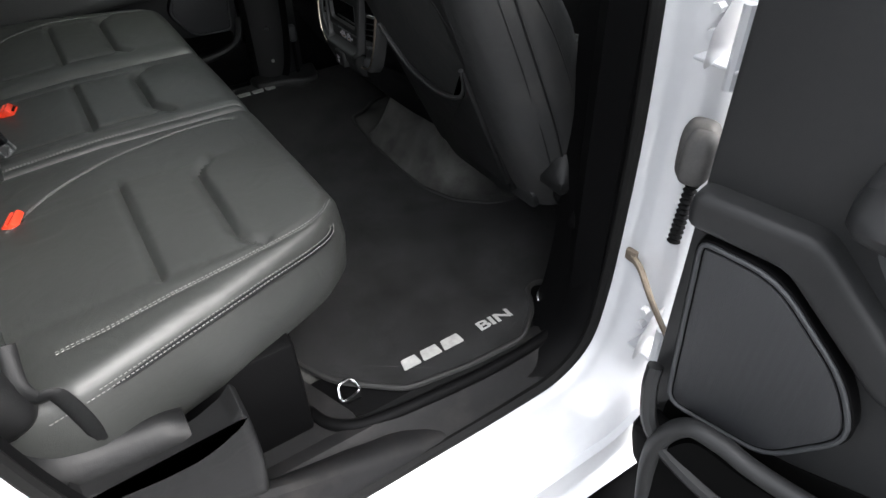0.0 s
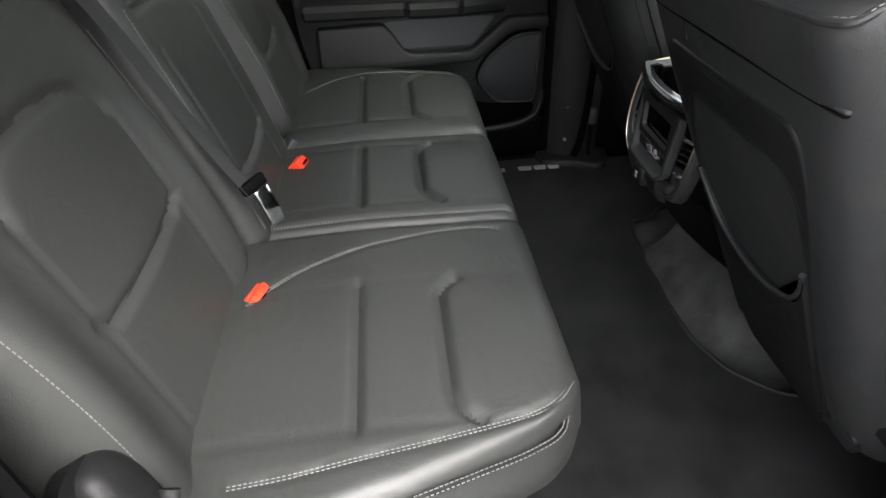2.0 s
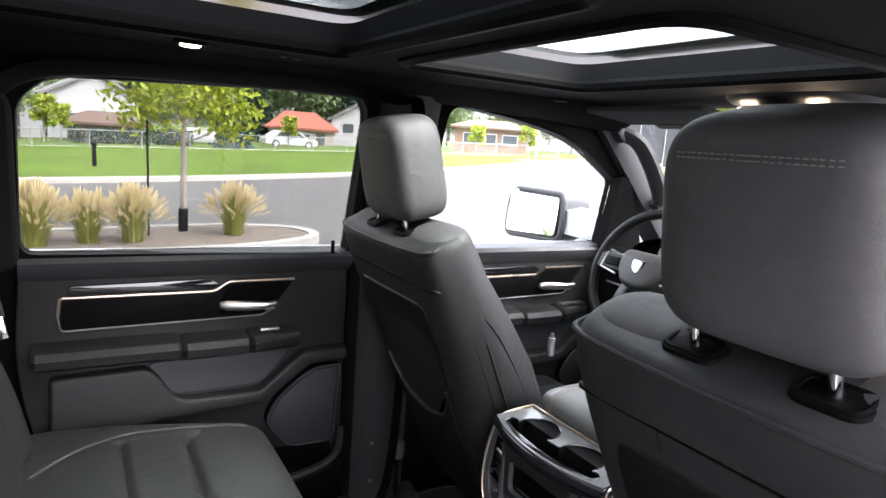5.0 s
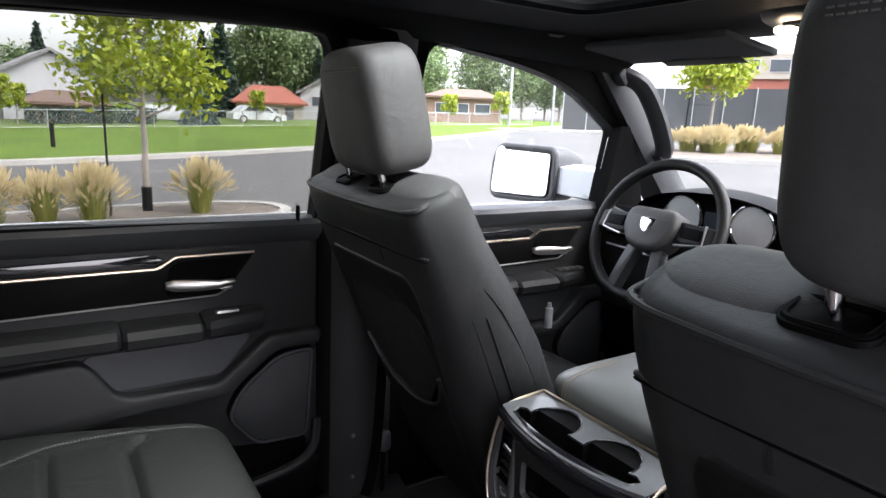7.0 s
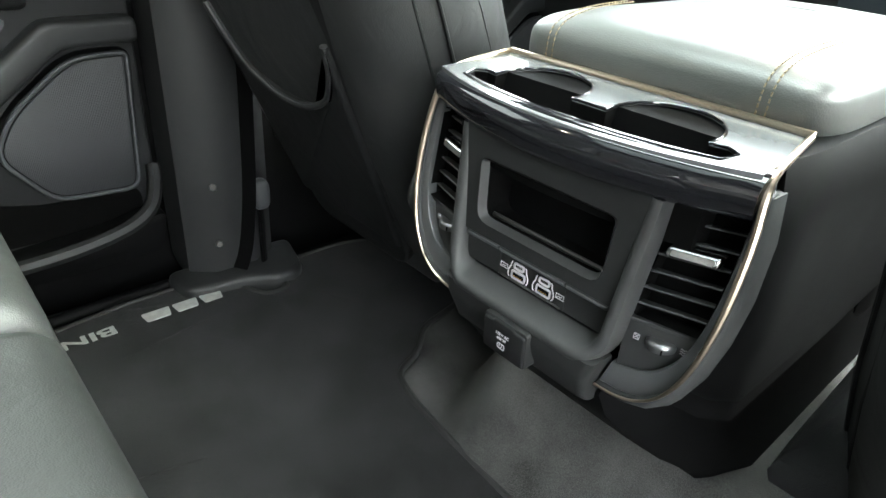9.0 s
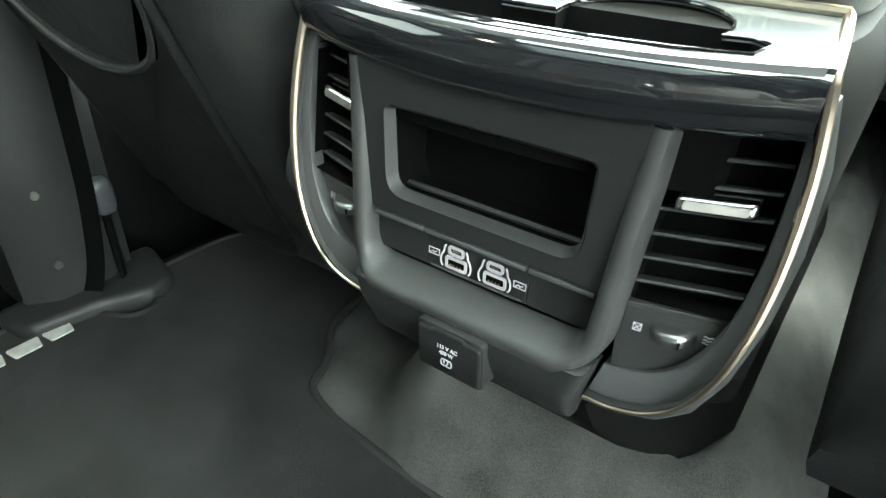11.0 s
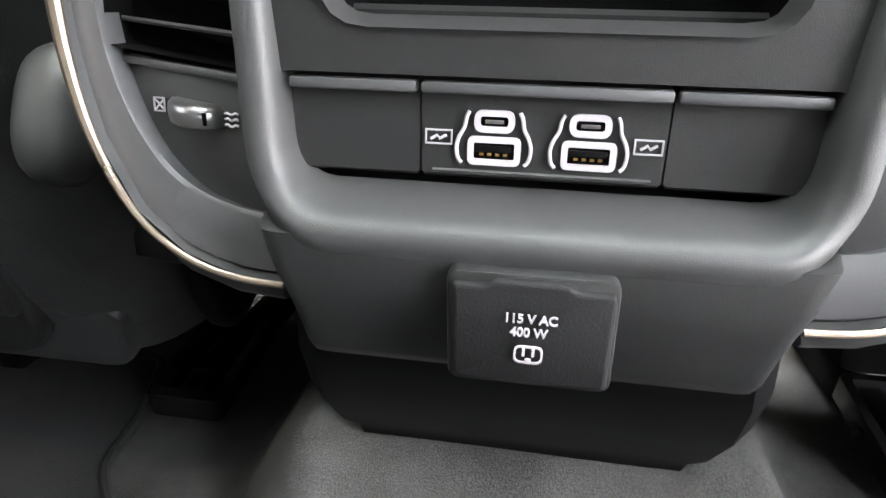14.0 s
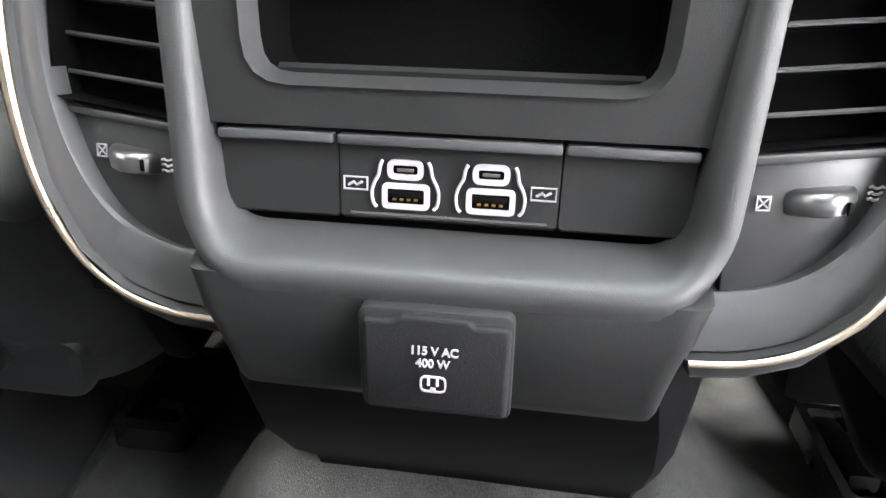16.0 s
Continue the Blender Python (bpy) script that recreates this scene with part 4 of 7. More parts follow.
def swell_bench(c, w):
    def f(x, y):
        t = abs(y - c) / w
        h = -0.012 * max(0.0, min(1.0, (x + 0.62) / -0.22))
        return h + (0.010 if x > -0.49 else 0.0) * max(0.0, 1 - t * t) * math.exp(-((x + 0.40) / 0.07) ** 2) - 0.02 * max(0.0, (x + 0.36) / 0.06) ** 2 * 0.35
    return f


bench = thing("rear_bench", "black leather rear bench in three parts with sewn pleats", "car seat")


def rear_cushion(name_label, y0, y1, out, ga, gb, back_y, seams):
    c = (ga + gb) / 2
    e = 0.018 if gb > ga else -0.018
    chev = [(-0.462, ga), (-0.482, ga + e), (-0.494, ga + 2.6 * e), (-0.494, gb - 2.6 * e), (-0.482, gb - e), (-0.462, gb)]
    straight = [(-0.62, ga), (-0.62, gb)]
    edge1, edge2 = [(-0.46, ga), (-0.86, ga)], [(-0.46, gb), (-0.86, gb)]
    gr = [(chev, 0.0125, 0.009), (straight, 0.012, 0.008), (edge1, 0.0025, 0.006), (edge2, 0.0025, 0.006)]
    gr += [([(p[0], p[1]) for p in s], 0.004, 0.006) for s in seams]
    pl = bench_plan(y0, y1, out)
    seat = part("seat_cushion", cushion(pl, 120, 72, 1.034, 0.035, gr, 0.008, 0.175, 0.02, swell_bench(c, abs(gb - ga) / 2)), M_leather, bench, name_label)
    for s in seams:
        pts = spline([(x, y, 0) for x, y in s], 8)
        hh = []
        for p in pts:
            hh.append(V(p.x, p.y, 0))
        part("stitching", stitches([V(p.x, p.y, seat_top(p.x, p.y, y0, y1, out)) for p in hh], 0.0065, 0.0008, 0.62, 0.0024), M_stitch, seat, "double row of grey stitching")
    return seat


def seat_top(x, y, y0, y1, out):
    a, b = (-near(x) if out < 0 else y0), (near(x) if out > 0 else y1)
    v = (y - a) / (b - a)
    u = (-0.312 - x) / 0.546
    d = [abs(y - a), abs(b - y), abs(x + 0.312)]
    drop = sum(0.035 - math.sqrt(max(0.035 ** 2 - (0.035 - k) ** 2, 0)) for k in d if k < 0.035)
    h = 1.034 - min(drop, 0.04) + 0.008 * 16 * u * (1 - u) * v * (1 - v)
    h += -0.012 * max(0.0, min(1.0, (x + 0.62) / -0.22)) - 0.02 * max(0.0, (x + 0.36) / 0.06) ** 2 * 0.35
    return h - 0.002


rear_cushion("black leather outer rear seat cushion with sewn pleats", -0.70, -0.158, -1, -0.645, -0.352, 0, [[(-0.77, -0.705), (-0.70, -0.70), (-0.60, -0.685), (-0.50, -0.667), (-0.40, -0.645), (-0.355, -0.622), (-0.33, -0.59)], [(-0.80, -0.37), (-0.76, -0.325), (-0.70, -0.28), (-0.6, -0.235), (-0.48, -0.205), (-0.40, -0.20), (-0.37, -0.21)]])
rear_cushion("black leather middle rear seat cushion with sewn pleats", -0.154, 0.232, 0, -0.095, 0.165, 0, [[(-0.80, -0.135), (-0.6, -0.135), (-0.4, -0.135), (-0.33, -0.135)]])
rear_cushion("black leather rear seat cushion beside the closed door", 0.236, 0.70, 1, 0.628, 0.315, 0, [[(-0.78, 0.56), (-0.70, 0.635), (-0.60, 0.67), (-0.50, 0.665), (-0.40, 0.645), (-0.35, 0.62)]])
# welt along the outer cushion's upper rim
rimline = spline([(-0.80, -0.788, 0.992), (-0.72, -0.778, 1.002), (-0.60, -0.75, 1.012), (-0.48, -0.715, 1.016), (-0.40, -0.685, 1.012), (-0.357, -0.655, 1.008), (-0.338, -0.60, 1.0)], 6)
wt = part("welt", tube([p + V(0, 0.004, -0.004) for p in rimline], 0.0045, 8), M_leather_side, bench)
part("stitching", stitches([p + V(0, -0.001, 0.004) for p in rimline], 0.0065, 0.0008, 0.62, 0.0028, (0, -0.7, 0.7)), M_stitch, wt)

BACK = Matrix.Translation((-0.815, 0, 0.985)) @ pose(0, 0, 0, 0, -18.5, 0) @ Matrix(((0, 0, 1, 0), (0, 1, 0, 0), (1, 0, 0, 0), (0, 0, 0, 1)))


def backrest(label, y0, y1, top, ga, gb, flare, ahead=0.0, vee_a=0.21, arched=True, inner=0):
    """One part of the bench's back; inner: which side has the rounded lower corner (0: none)."""
    def place(u, v):
        a = top * u
        k = max(0.0, (u - 0.72) / 0.28) ** 2 * 0.035
        y = (y0 + k) + (y1 - y0 - 2 * k) * v
        a -= 0.03 * (abs(2 * v - 1) ** 4) * u
        e = ((y1 - y) if inner > 0 else (y - y0)) if inner else 1.0
        if e < 0.11:
            a += 0.06 * ((0.11 - e) / 0.11) ** 2 * max(0.0, 1 - u * 2.5)
        return a, y
    arch = spline([(0.30, ga, 0), (0.39, ga + (gb - ga) * 0.03, 0), (0.43, ga + (gb - ga) * 0.2, 0), (0.44, (ga + gb) / 2, 0), (0.43, ga + (gb - ga) * 0.8, 0), (0.39, ga + (gb - ga) * 0.97, 0), (0.30, gb, 0)], 5)
    vee = [(vee_a + 0.025, ga + (gb - ga) * 0.0), (vee_a + 0.008, ga + (gb - ga) * 0.08), (vee_a, (ga + gb) / 2), (vee_a + 0.006, ga + (gb - ga) * 0.92), (vee_a + 0.02, gb)]
    gr = [(vee, 0.012, 0.008), ([(0.0, ga), (0.39, ga)], 0.003, 0.005), ([(0.0, gb), (0.39, gb)], 0.003, 0.005)]
    if arched:
        gr.append(([(p.x, p.y) for p in arch if p.x > 0.36], 0.008, 0.008))
    else:
        gr.append(([(0.47, ga), (0.47, gb)], 0.012, 0.012))
    def swell(x, y):
        e = min(abs(y - y0), abs(y1 - y))
        return flare * math.exp(-((e - 0.05) / 0.045) ** 2) * math.exp(-((x - 0.2) / 0.22) ** 2)
    lay = Matrix.Translation(BACK.to_3x3() @ V(0, 0, ahead)) @ BACK
    s = part("backrest", laid(cushion(place, 120, 96, 0.0, 0.045, gr, 0.008, 0.13 + ahead, 0.0, swell), lay), M_leather, bench, label)
    for ye, sg in ((y0 + 0.03, 1), (y1 - 0.03, -1)):
        pts = [lay @ V(a, ye + sg * 0.07 * max(0.0, (0.09 - a) / 0.06) ** 2 * (1 if inner * sg < 0 else 0), 0.0015 + swell(a, ye) - 0.0025) for a in [0.045 + 0.42 * i / 30 for i in range(31)]]
        part("stitching", stitches(pts, 0.0065, 0.0008, 0.62, 0.0026, (1, 0, 0.3)), M_stitch, s, "double row of grey stitching")
    return s


backrest("black leather outer rear backrest with sewn pleats", -0.755, -0.205, 0.60, -0.61, -0.315, 0.03, 0.0, 0.21, True, 1)
backrest("black leather middle rear backrest", -0.19, 0.225, 0.60, -0.13, 0.115, 0.004, 0.035, 0.135, False)
backrest("black leather rear backrest beside the closed door", 0.245, 0.735, 0.60, 0.325, 0.60, 0.026, 0.032, 0.195, True, -1)
part("side_bolster", pillow(0.045, 0.04, 0.085, (-0.855, -0.765, 1.075), (-8, -20, 0), 0.7), M_leather_side, bench, "dark vinyl pad beside the seat")


def headrest(owner, x, y, z, a, b, c, label, tilt, posts, sleeve=1.545, flatten=0.0, skin=None, taper=0.05, ahead=0.0):
    hb = pillow(a, b, c, (x, y, z), (0, tilt, 0), 0.42, 22, 32)
    for w in hb.verts:
        w.co.y = y + (w.co.y - y) * (1 - taper * max(0.0, (w.co.z - z + c) / (2 * c)))
    row = []
    for k in range(11):
        yy = b * 0.82 * (k / 5 - 1)
        near_v = sorted(hb.verts, key=lambda w: abs(w.co.z - z - 0.55 * c) + abs(w.co.y - y - yy) + (1.0 if w.co.x > x else 0.0))[:3]
        row.append(sum((w.co for w in near_v), V(0, 0, 0)) / 3)
    for k in range(1, 10):
        row[k].z = z + 0.55 * c
    h = part("headrest", hb, skin or M_leather, owner, label)
    if skin:
        part("stitching", stitches([p + V(-0.0015, 0, 0) for p in spline(row[1:10], 5)], 0.0065, 0.0008, 0.62, 0.0022, (1, 0, 0)), M_stitch, h)
    for dy in posts:
        p = V(x - 0.004 - ahead, y + dy, z - c * 0.75)
        q = V(p.x + 0.012, p.y, sleeve)
        part("post", tube([p, q], 0.0062, 10), M_chrome, h, "chrome headrest post")
        lean = Matrix.Translation(q) @ pose(0, 0, 0, 0, -flatten, 0)
        o = roundpoly([(-0.022, -0.034), (0.022, -0.034), (0.022, 0.034), (-0.022, 0.034)], 0.018, 5)
        sl = part("post_sleeve", prism(o, -0.014, 0.003, lambda m, n, k, lean=lean: lean @ V(m, n, k), 0.002), M_plastic_black, h)
        part("sleeve_rim", tube([lean @ V(m, n, 0.003) for m, n in inset(o, 0.005)], 0.0028, 6, True), M_plastic_black, sl)
    return h


headrest(bench, -1.02, 0.475, 1.66, 0.05, 0.125, 0.095, "upright leather headrest", -14, (-0.06, 0.06))
headrest(bench, -0.985, 0.02, 1.60, 0.06, 0.135, 0.075, "low leather headrest pushed down", -14, (-0.06, 0.06), 1.50)
headrest(bench, -1.02, -0.47, 1.66, 0.05, 0.125, 0.095, "upright leather headrest", -14, (-0.06, 0.06))

# bench side moulding and base
side_trim = thing("bench_side_trim", "black moulded plastic side trim under the bench", "trim")
edge = [(-0.872, 1.17), (-0.866, 1.12), (-0.862, 1.08), (-0.856, 1.04), (-0.848, 1.0), (-0.834, 0.963), (-0.801, 0.938), (-0.766, 0.927), (-0.726, 0.922), (-0.689, 0.917), (-0.662, 0.902)]
foot_of = [(-0.868, 1.15), (-0.864, 1.10), (-0.862, 1.06), (-0.860, 1.01), (-0.855, 0.965), (-0.845, 0.920), (-0.815, 0.882), (-0.78, 0.869), (-0.735, 0.864), (-0.69, 0.864), (-0.662, 0.87)]
run = []
for p, q in zip(spline([(x, z, 0) for x, z in edge], 4), spline([(x, z, 0) for x, z in foot_of], 4)):
    at = lambda f, y: V(p.x + (q.x - p.x) * f, y, p.y + (q.y - p.y) * f)
    run.append([at(0.55, -0.745), at(0.1, -0.765), at(0.0, -0.779), at(0.06, -0.793), at(0.22, -0.803), at(0.5, -0.813), at(0.8, -0.82), at(1.0, -0.821), at(1.04, -0.806), at(1.0, -0.77)])
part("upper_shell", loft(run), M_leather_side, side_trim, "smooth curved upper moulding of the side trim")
# black backing puts the shade of the cavity below into colour
part("cavity_shade_panel", prism([(x - 0.002, z) for x, z in foot_of[2:]] + [(-0.662, 0.68), (-0.90, 0.68), (-0.90, 1.06)], 0.05, 0.0, XZ(-0.795)), M_plastic_black, side_trim)
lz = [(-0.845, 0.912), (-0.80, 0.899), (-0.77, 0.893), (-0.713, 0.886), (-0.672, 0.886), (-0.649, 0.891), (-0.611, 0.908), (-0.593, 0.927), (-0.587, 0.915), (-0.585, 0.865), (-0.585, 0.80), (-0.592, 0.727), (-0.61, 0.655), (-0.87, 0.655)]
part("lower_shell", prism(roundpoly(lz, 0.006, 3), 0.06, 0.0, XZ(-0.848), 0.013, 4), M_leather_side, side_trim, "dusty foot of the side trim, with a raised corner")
cover = []
for x, zt, zb in ((-0.812, 0.915, 0.90), (-0.792, 0.885, 0.845), (-0.765, 0.852, 0.775), (-0.739, 0.823, 0.725), (-0.705, 0.790, 0.675), (-0.67, 0.764, 0.645), (-0.63, 0.743, 0.625), (-0.59, 0.727, 0.616), (-0.526, 0.703, 0.612), (-0.45, 0.680, 0.612), (-0.374, 0.660, 0.612), (-0.32, 0.643, 0.612), (-0.26, 0.625, 0.612)):
    h = zt - zb
    cover.append([V(x, y, zt - d * h) for y, d in ((-0.79, 0.5), (-0.815, 0.16), (-0.832, 0.03), (-0.845, 0.0), (-0.856, 0.06), (-0.864, 0.25), (-0.868, 0.55), (-0.869, 1.0), (-0.79, 1.0))])
part("sill_end", loft(cover), M_sill, side_trim, "broad rounded sill moulding running up behind the bench")
tab = thing("bench_strap", "black vinyl strap end hanging beside the bench", "strap")
part("strap", tube(spline([(-0.80, -0.755, 1.105), (-0.805, -0.783, 1.065), (-0.795, -0.788, 1.042), (-0.776, -0.790, 1.036), (-0.765, -0.791, 0.985), (-0.762, -0.790, 0.94), (-0.762, -0.782, 0.915)], 6), 0.011, 10, flat=0.4, up=(0, 1, 0.2)), M_leather_side, tab)
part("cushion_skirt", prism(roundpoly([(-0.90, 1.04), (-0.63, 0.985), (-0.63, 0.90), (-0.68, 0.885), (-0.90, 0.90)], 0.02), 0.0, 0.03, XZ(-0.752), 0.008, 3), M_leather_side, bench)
base = bench
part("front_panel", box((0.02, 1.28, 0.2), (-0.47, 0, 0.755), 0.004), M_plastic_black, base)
# drawn forward as black filling for the shaded hollow under the bench
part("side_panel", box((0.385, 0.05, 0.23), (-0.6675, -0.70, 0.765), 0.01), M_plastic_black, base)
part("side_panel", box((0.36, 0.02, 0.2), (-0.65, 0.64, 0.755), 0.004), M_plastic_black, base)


def buckle(x, y, z, turn, red=True, big=1.0):
    b = thing("belt_buckle", "seat belt buckle with red release button" if red else "grey seat belt tongue lying on the seat", "belt buckle", "belt buckles")
    m = Matrix.Translation((x, y, z)) @ pose(0, 0, 0, 0, -48, turn) @ Matrix.Diagonal((big, big, big, 1))
    part("housing", laid(box((0.075, 0.042, 0.022), (-0.032, 0, 0), 0.005), m), M_plastic_black if red else M_plastic_grey, b)
    if red:
        part("button", laid(joined(box((0.022, 0.036, 0.02), (0.014, 0, 0.001), 0.004), box((0.035, 0.034, 0.008), (0.0, 0, 0.011), 0.003)), m), M_red, b, "bright red release button")
        part("slot", laid(box((0.002, 0.022, 0.005), (0.0255, 0, -0.003)), m), M_hole, b)
    part("stalk", laid(box((0.09, 0.022, 0.008), (-0.10, 0, -0.004), 0.003), m), M_plastic_black, b)


buckle(-0.795, -0.335, 1.004, -20, True, 1.25)
buckle(-0.765, 0.112, 1.02, -15, True, 1.1)
buckle(-0.785, 0.235, 1.036, 25, False)


def belt(label, pts, w=0.024, tongue=None, facing=(1, 0, 0.35)):
    s = thing("seat_belt", label, "seat belt", "seat belts")
    part("webbing", tube(spline(pts, 6), w, 8, flat=0.06, up=facing), M_belt, s)
    if tongue:
        p = V(*tongue)
        part("tongue", laid(box((0.004, 0.03, 0.07), (0.016, 0, -0.04), 0.0015), Matrix.Translation(p) @ pose(0, 0, 0, 12, -14, -45)), M_chrome, s, "bright steel belt tongue")
        part("tongue_cover", laid(box((0.014, 0.05, 0.022), (0, 0, 0.002), 0.004), Matrix.Translation(p) @ pose(0, 0, 0, 12, -14, -45)), M_plastic_black, s)


belt("black webbing seat belt over the middle backrest", [(-1.02, -0.31, 1.655), (-0.978, -0.25, 1.54), (-0.935, -0.205, 1.42), (-0.88, -0.19, 1.29), (-0.83, -0.188, 1.19), (-0.79, -0.188, 1.12)], 0.024, (-0.792, -0.188, 1.145))
belt("black webbing seat belt hanging from the rear pillar", [(-0.93, 0.70, 1.80), (-0.90, 0.715, 1.62), (-0.865, 0.73, 1.42), (-0.842, 0.735, 1.30)], 0.02, None, (0.55, -0.83, 0.1))
part("tongue", box((0.03, 0.005, 0.05), (-0.838, 0.722, 1.285), 0.002, (0, -12, 0)), M_chrome, bpy.data.objects["seat_belt.001"], "bright steel belt tongue")
part("pillar_trim_left", prism(roundpoly([(-1.25, 1.38), (-0.80, 1.40), (-0.80, 1.75), (-0.9, 1.86), (-1.25, 1.86)], 0.03), 0.0, 0.09, side_put(1, 0.82), 0.02), M_headliner)
tagged(bpy.data.objects["pillar_trim_left"], "black rear pillar trim beside the window", "trim", kind="structure")


# ---- front seats ----
def front_seat(cx, dx, label):
    s = thing("front_seat", label, "car seat", "front seats")
    lay = Matrix.Translation((0.137 + dx, cx, 0.888)) @ pose(0, 0, 0, 0, -24, 0)
    # the back narrows behind the side bolsters, except at the shoulders
    slim = lambda a: 0.82 + 0.13 * max(0.0, min(1.0, (a - 0.25) / 0.4))
    def ring(a, hw, tf, tb, r, wing):
        pts, hw = [], hw * 0.92
        b = hw * slim(a)
        for y, n in roundpoly([(-b, tb), (-b * 0.6, tb - 0.008), (b * 0.6, tb - 0.008), (b, tb), (hw + wing * 0.3, tf * 0.5), (hw - 0.03, tf + wing), (hw * 0.6, tf), (-hw * 0.6, tf), (-hw + 0.03, tf + wing), (-hw - wing * 0.3, tf * 0.5)], [r, 0.1, 0.1, r, 0.05, 0.03, 0.05, 0.05, 0.03, 0.05], 4):
            pts.append(lay @ V(n, y, a))
        return pts
    st = [(-0.02, 0.232, 0.06, -0.03, 0.03, 0.02), (0.06, 0.25, 0.085, -0.045, 0.035, 0.035), (0.2, 0.262, 0.09, -0.05, 0.045, 0.05), (0.36, 0.267, 0.085, -0.05, 0.045, 0.05), (0.5, 0.269, 0.075, -0.048, 0.04, 0.035), (0.6, 0.266, 0.068, -0.045, 0.035, 0.02), (0.655, 0.262, 0.075, -0.043, 0.035, 0.008), (0.69, 0.257, 0.078, -0.041, 0.035, 0.0), (0.702, 0.252, 0.076, -0.038, 0.034, 0.0), (0.708, 0.245, 0.072, -0.033, 0.032, 0.0), (0.7105, 0.23, 0.064, -0.022, 0.03, 0.0)]
    part("backrest", loft([ring(*q) for q in st]), M_leather_back, s)
    L = lambda a, y, n: lay @ V(n, y, a)
    # rear cover with a map pocket
    cov = roundpoly([(-0.18, 0.0), (0.18, 0.0), (0.212, 0.30), (0.222, 0.52), (0.205, 0.585), (-0.205, 0.585), (-0.222, 0.52), (-0.212, 0.30)], [0.05, 0.05, 0.1, 0.05, 0.06, 0.06, 0.05, 0.1], 5)
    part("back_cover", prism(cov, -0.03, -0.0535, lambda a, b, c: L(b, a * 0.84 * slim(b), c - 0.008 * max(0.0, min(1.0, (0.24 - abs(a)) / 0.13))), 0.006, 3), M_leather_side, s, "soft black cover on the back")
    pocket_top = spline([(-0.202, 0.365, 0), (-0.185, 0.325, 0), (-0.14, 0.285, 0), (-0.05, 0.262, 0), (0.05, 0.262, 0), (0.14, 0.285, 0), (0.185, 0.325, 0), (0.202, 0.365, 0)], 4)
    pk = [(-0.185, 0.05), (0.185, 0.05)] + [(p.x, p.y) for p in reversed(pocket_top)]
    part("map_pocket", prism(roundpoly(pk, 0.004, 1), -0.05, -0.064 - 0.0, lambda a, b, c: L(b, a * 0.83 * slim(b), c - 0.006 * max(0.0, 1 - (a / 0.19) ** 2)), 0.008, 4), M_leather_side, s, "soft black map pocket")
    part("pocket_welt", tube([L(p.y, p.x * 0.83 * slim(p.y), -0.062 - 0.006 * max(0.0, 1 - (p.x / 0.19) ** 2)) for p in pocket_top], 0.0045, 8), M_leather_back, s, "vinyl welt along the pocket's mouth")
    loop2 = spline([(-0.215, 0.42, 0), (-0.17, 0.50, 0), (-0.06, 0.53, 0), (0.06, 0.53, 0), (0.17, 0.50, 0), (0.215, 0.42, 0)], 5)
    part("pocket_seam", tube([L(p.y, p.x * 0.83 * slim(p.y), -0.0535) for p in loop2], 0.003, 6), M_leather_side, s)
    def flank(a, n):
        for u, w in zip(st, st[1:]):
            if u[0] <= a <= w[0]:
                k = (a - u[0]) / (w[0] - u[0])
                hw, tf, tb, wing = [u[i] + (w[i] - u[i]) * k for i in (1, 2, 3, 5)]
                if n > tf * 0.5:
                    return hw * 0.92 + wing * 0.3 - (wing * 0.3 + 0.03) * (n - tf * 0.5) / (tf * 0.5 + wing)
                b = hw * 0.92 * slim(a)
                return b + (hw * 0.92 + wing * 0.3 - b) * (n - tb) / (tf * 0.5 - tb)
        return 0.2
    for sg in (-1, 1):
        for line in ([(0.05, 0.066), (0.2, 0.074), (0.35, 0.068), (0.47, 0.05), (0.56, 0.02), (0.612, -0.012)], [(0.05, 0.016), (0.2, 0.02), (0.4, 0.018), (0.54, 0.016), (0.6, 0.008)], [(0.05, -0.004), (0.2, -0.002), (0.4, -0.003), (0.56, -0.006)]):
            part("piping", tube([L(p.x, sg * (flank(p.x, p.y) * (0.972 if p.x > 0.5 else 0.985 if p.y > 0.03 else 0.995)), p.y) for p in spline([(a, n, 0) for a, n in line], 6)], 0.0021, 6), M_leather_side, s)
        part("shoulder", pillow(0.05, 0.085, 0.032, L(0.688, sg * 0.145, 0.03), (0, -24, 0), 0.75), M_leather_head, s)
    both = lambda half: [V(x, -y, z) for x, y, z in reversed(half[1:])] + [V(*p) for p in half]
    yoke = [L(p.x, p.y, p.z) for p in spline(both([(0.632, 0.0, -0.0515), (0.631, 0.1, -0.0505), (0.628, 0.16, -0.0478), (0.624, flank(0.624, -0.042) * 0.955, -0.042), (0.62, flank(0.62, -0.034) * 0.957, -0.034), (0.616, flank(0.616, -0.02) * 0.96, -0.02), (0.612, flank(0.612, -0.011) * 0.96, -0.011)]), 5)]
    part("yoke_seam", tube([p + V(0.001, 0, 0.0015) for p in yoke], 0.0028, 8), M_leather_back, s)
    # near-black cord below the seam paints the groove's shade
    part("yoke_groove", tube([p + V(0.0, 0, -0.0025) for p in yoke], 0.0016, 6), M_hole, s)
    crown = [L(p.x, p.y, p.z) for p in spline(both([(0.702, 0.0, -0.0455), (0.702, 0.1, -0.044), (0.702, 0.165, -0.040), (0.702, 0.2, -0.0365), (0.703, 0.2225, -0.026), (0.702, flank(0.702, 0.0) * 0.975, 0.0), (0.694, flank(0.694, 0.03) * 0.965, 0.03)]), 6)]
    part("crown_seam", tube(crown, 0.0042, 8), M_leather_back, s)
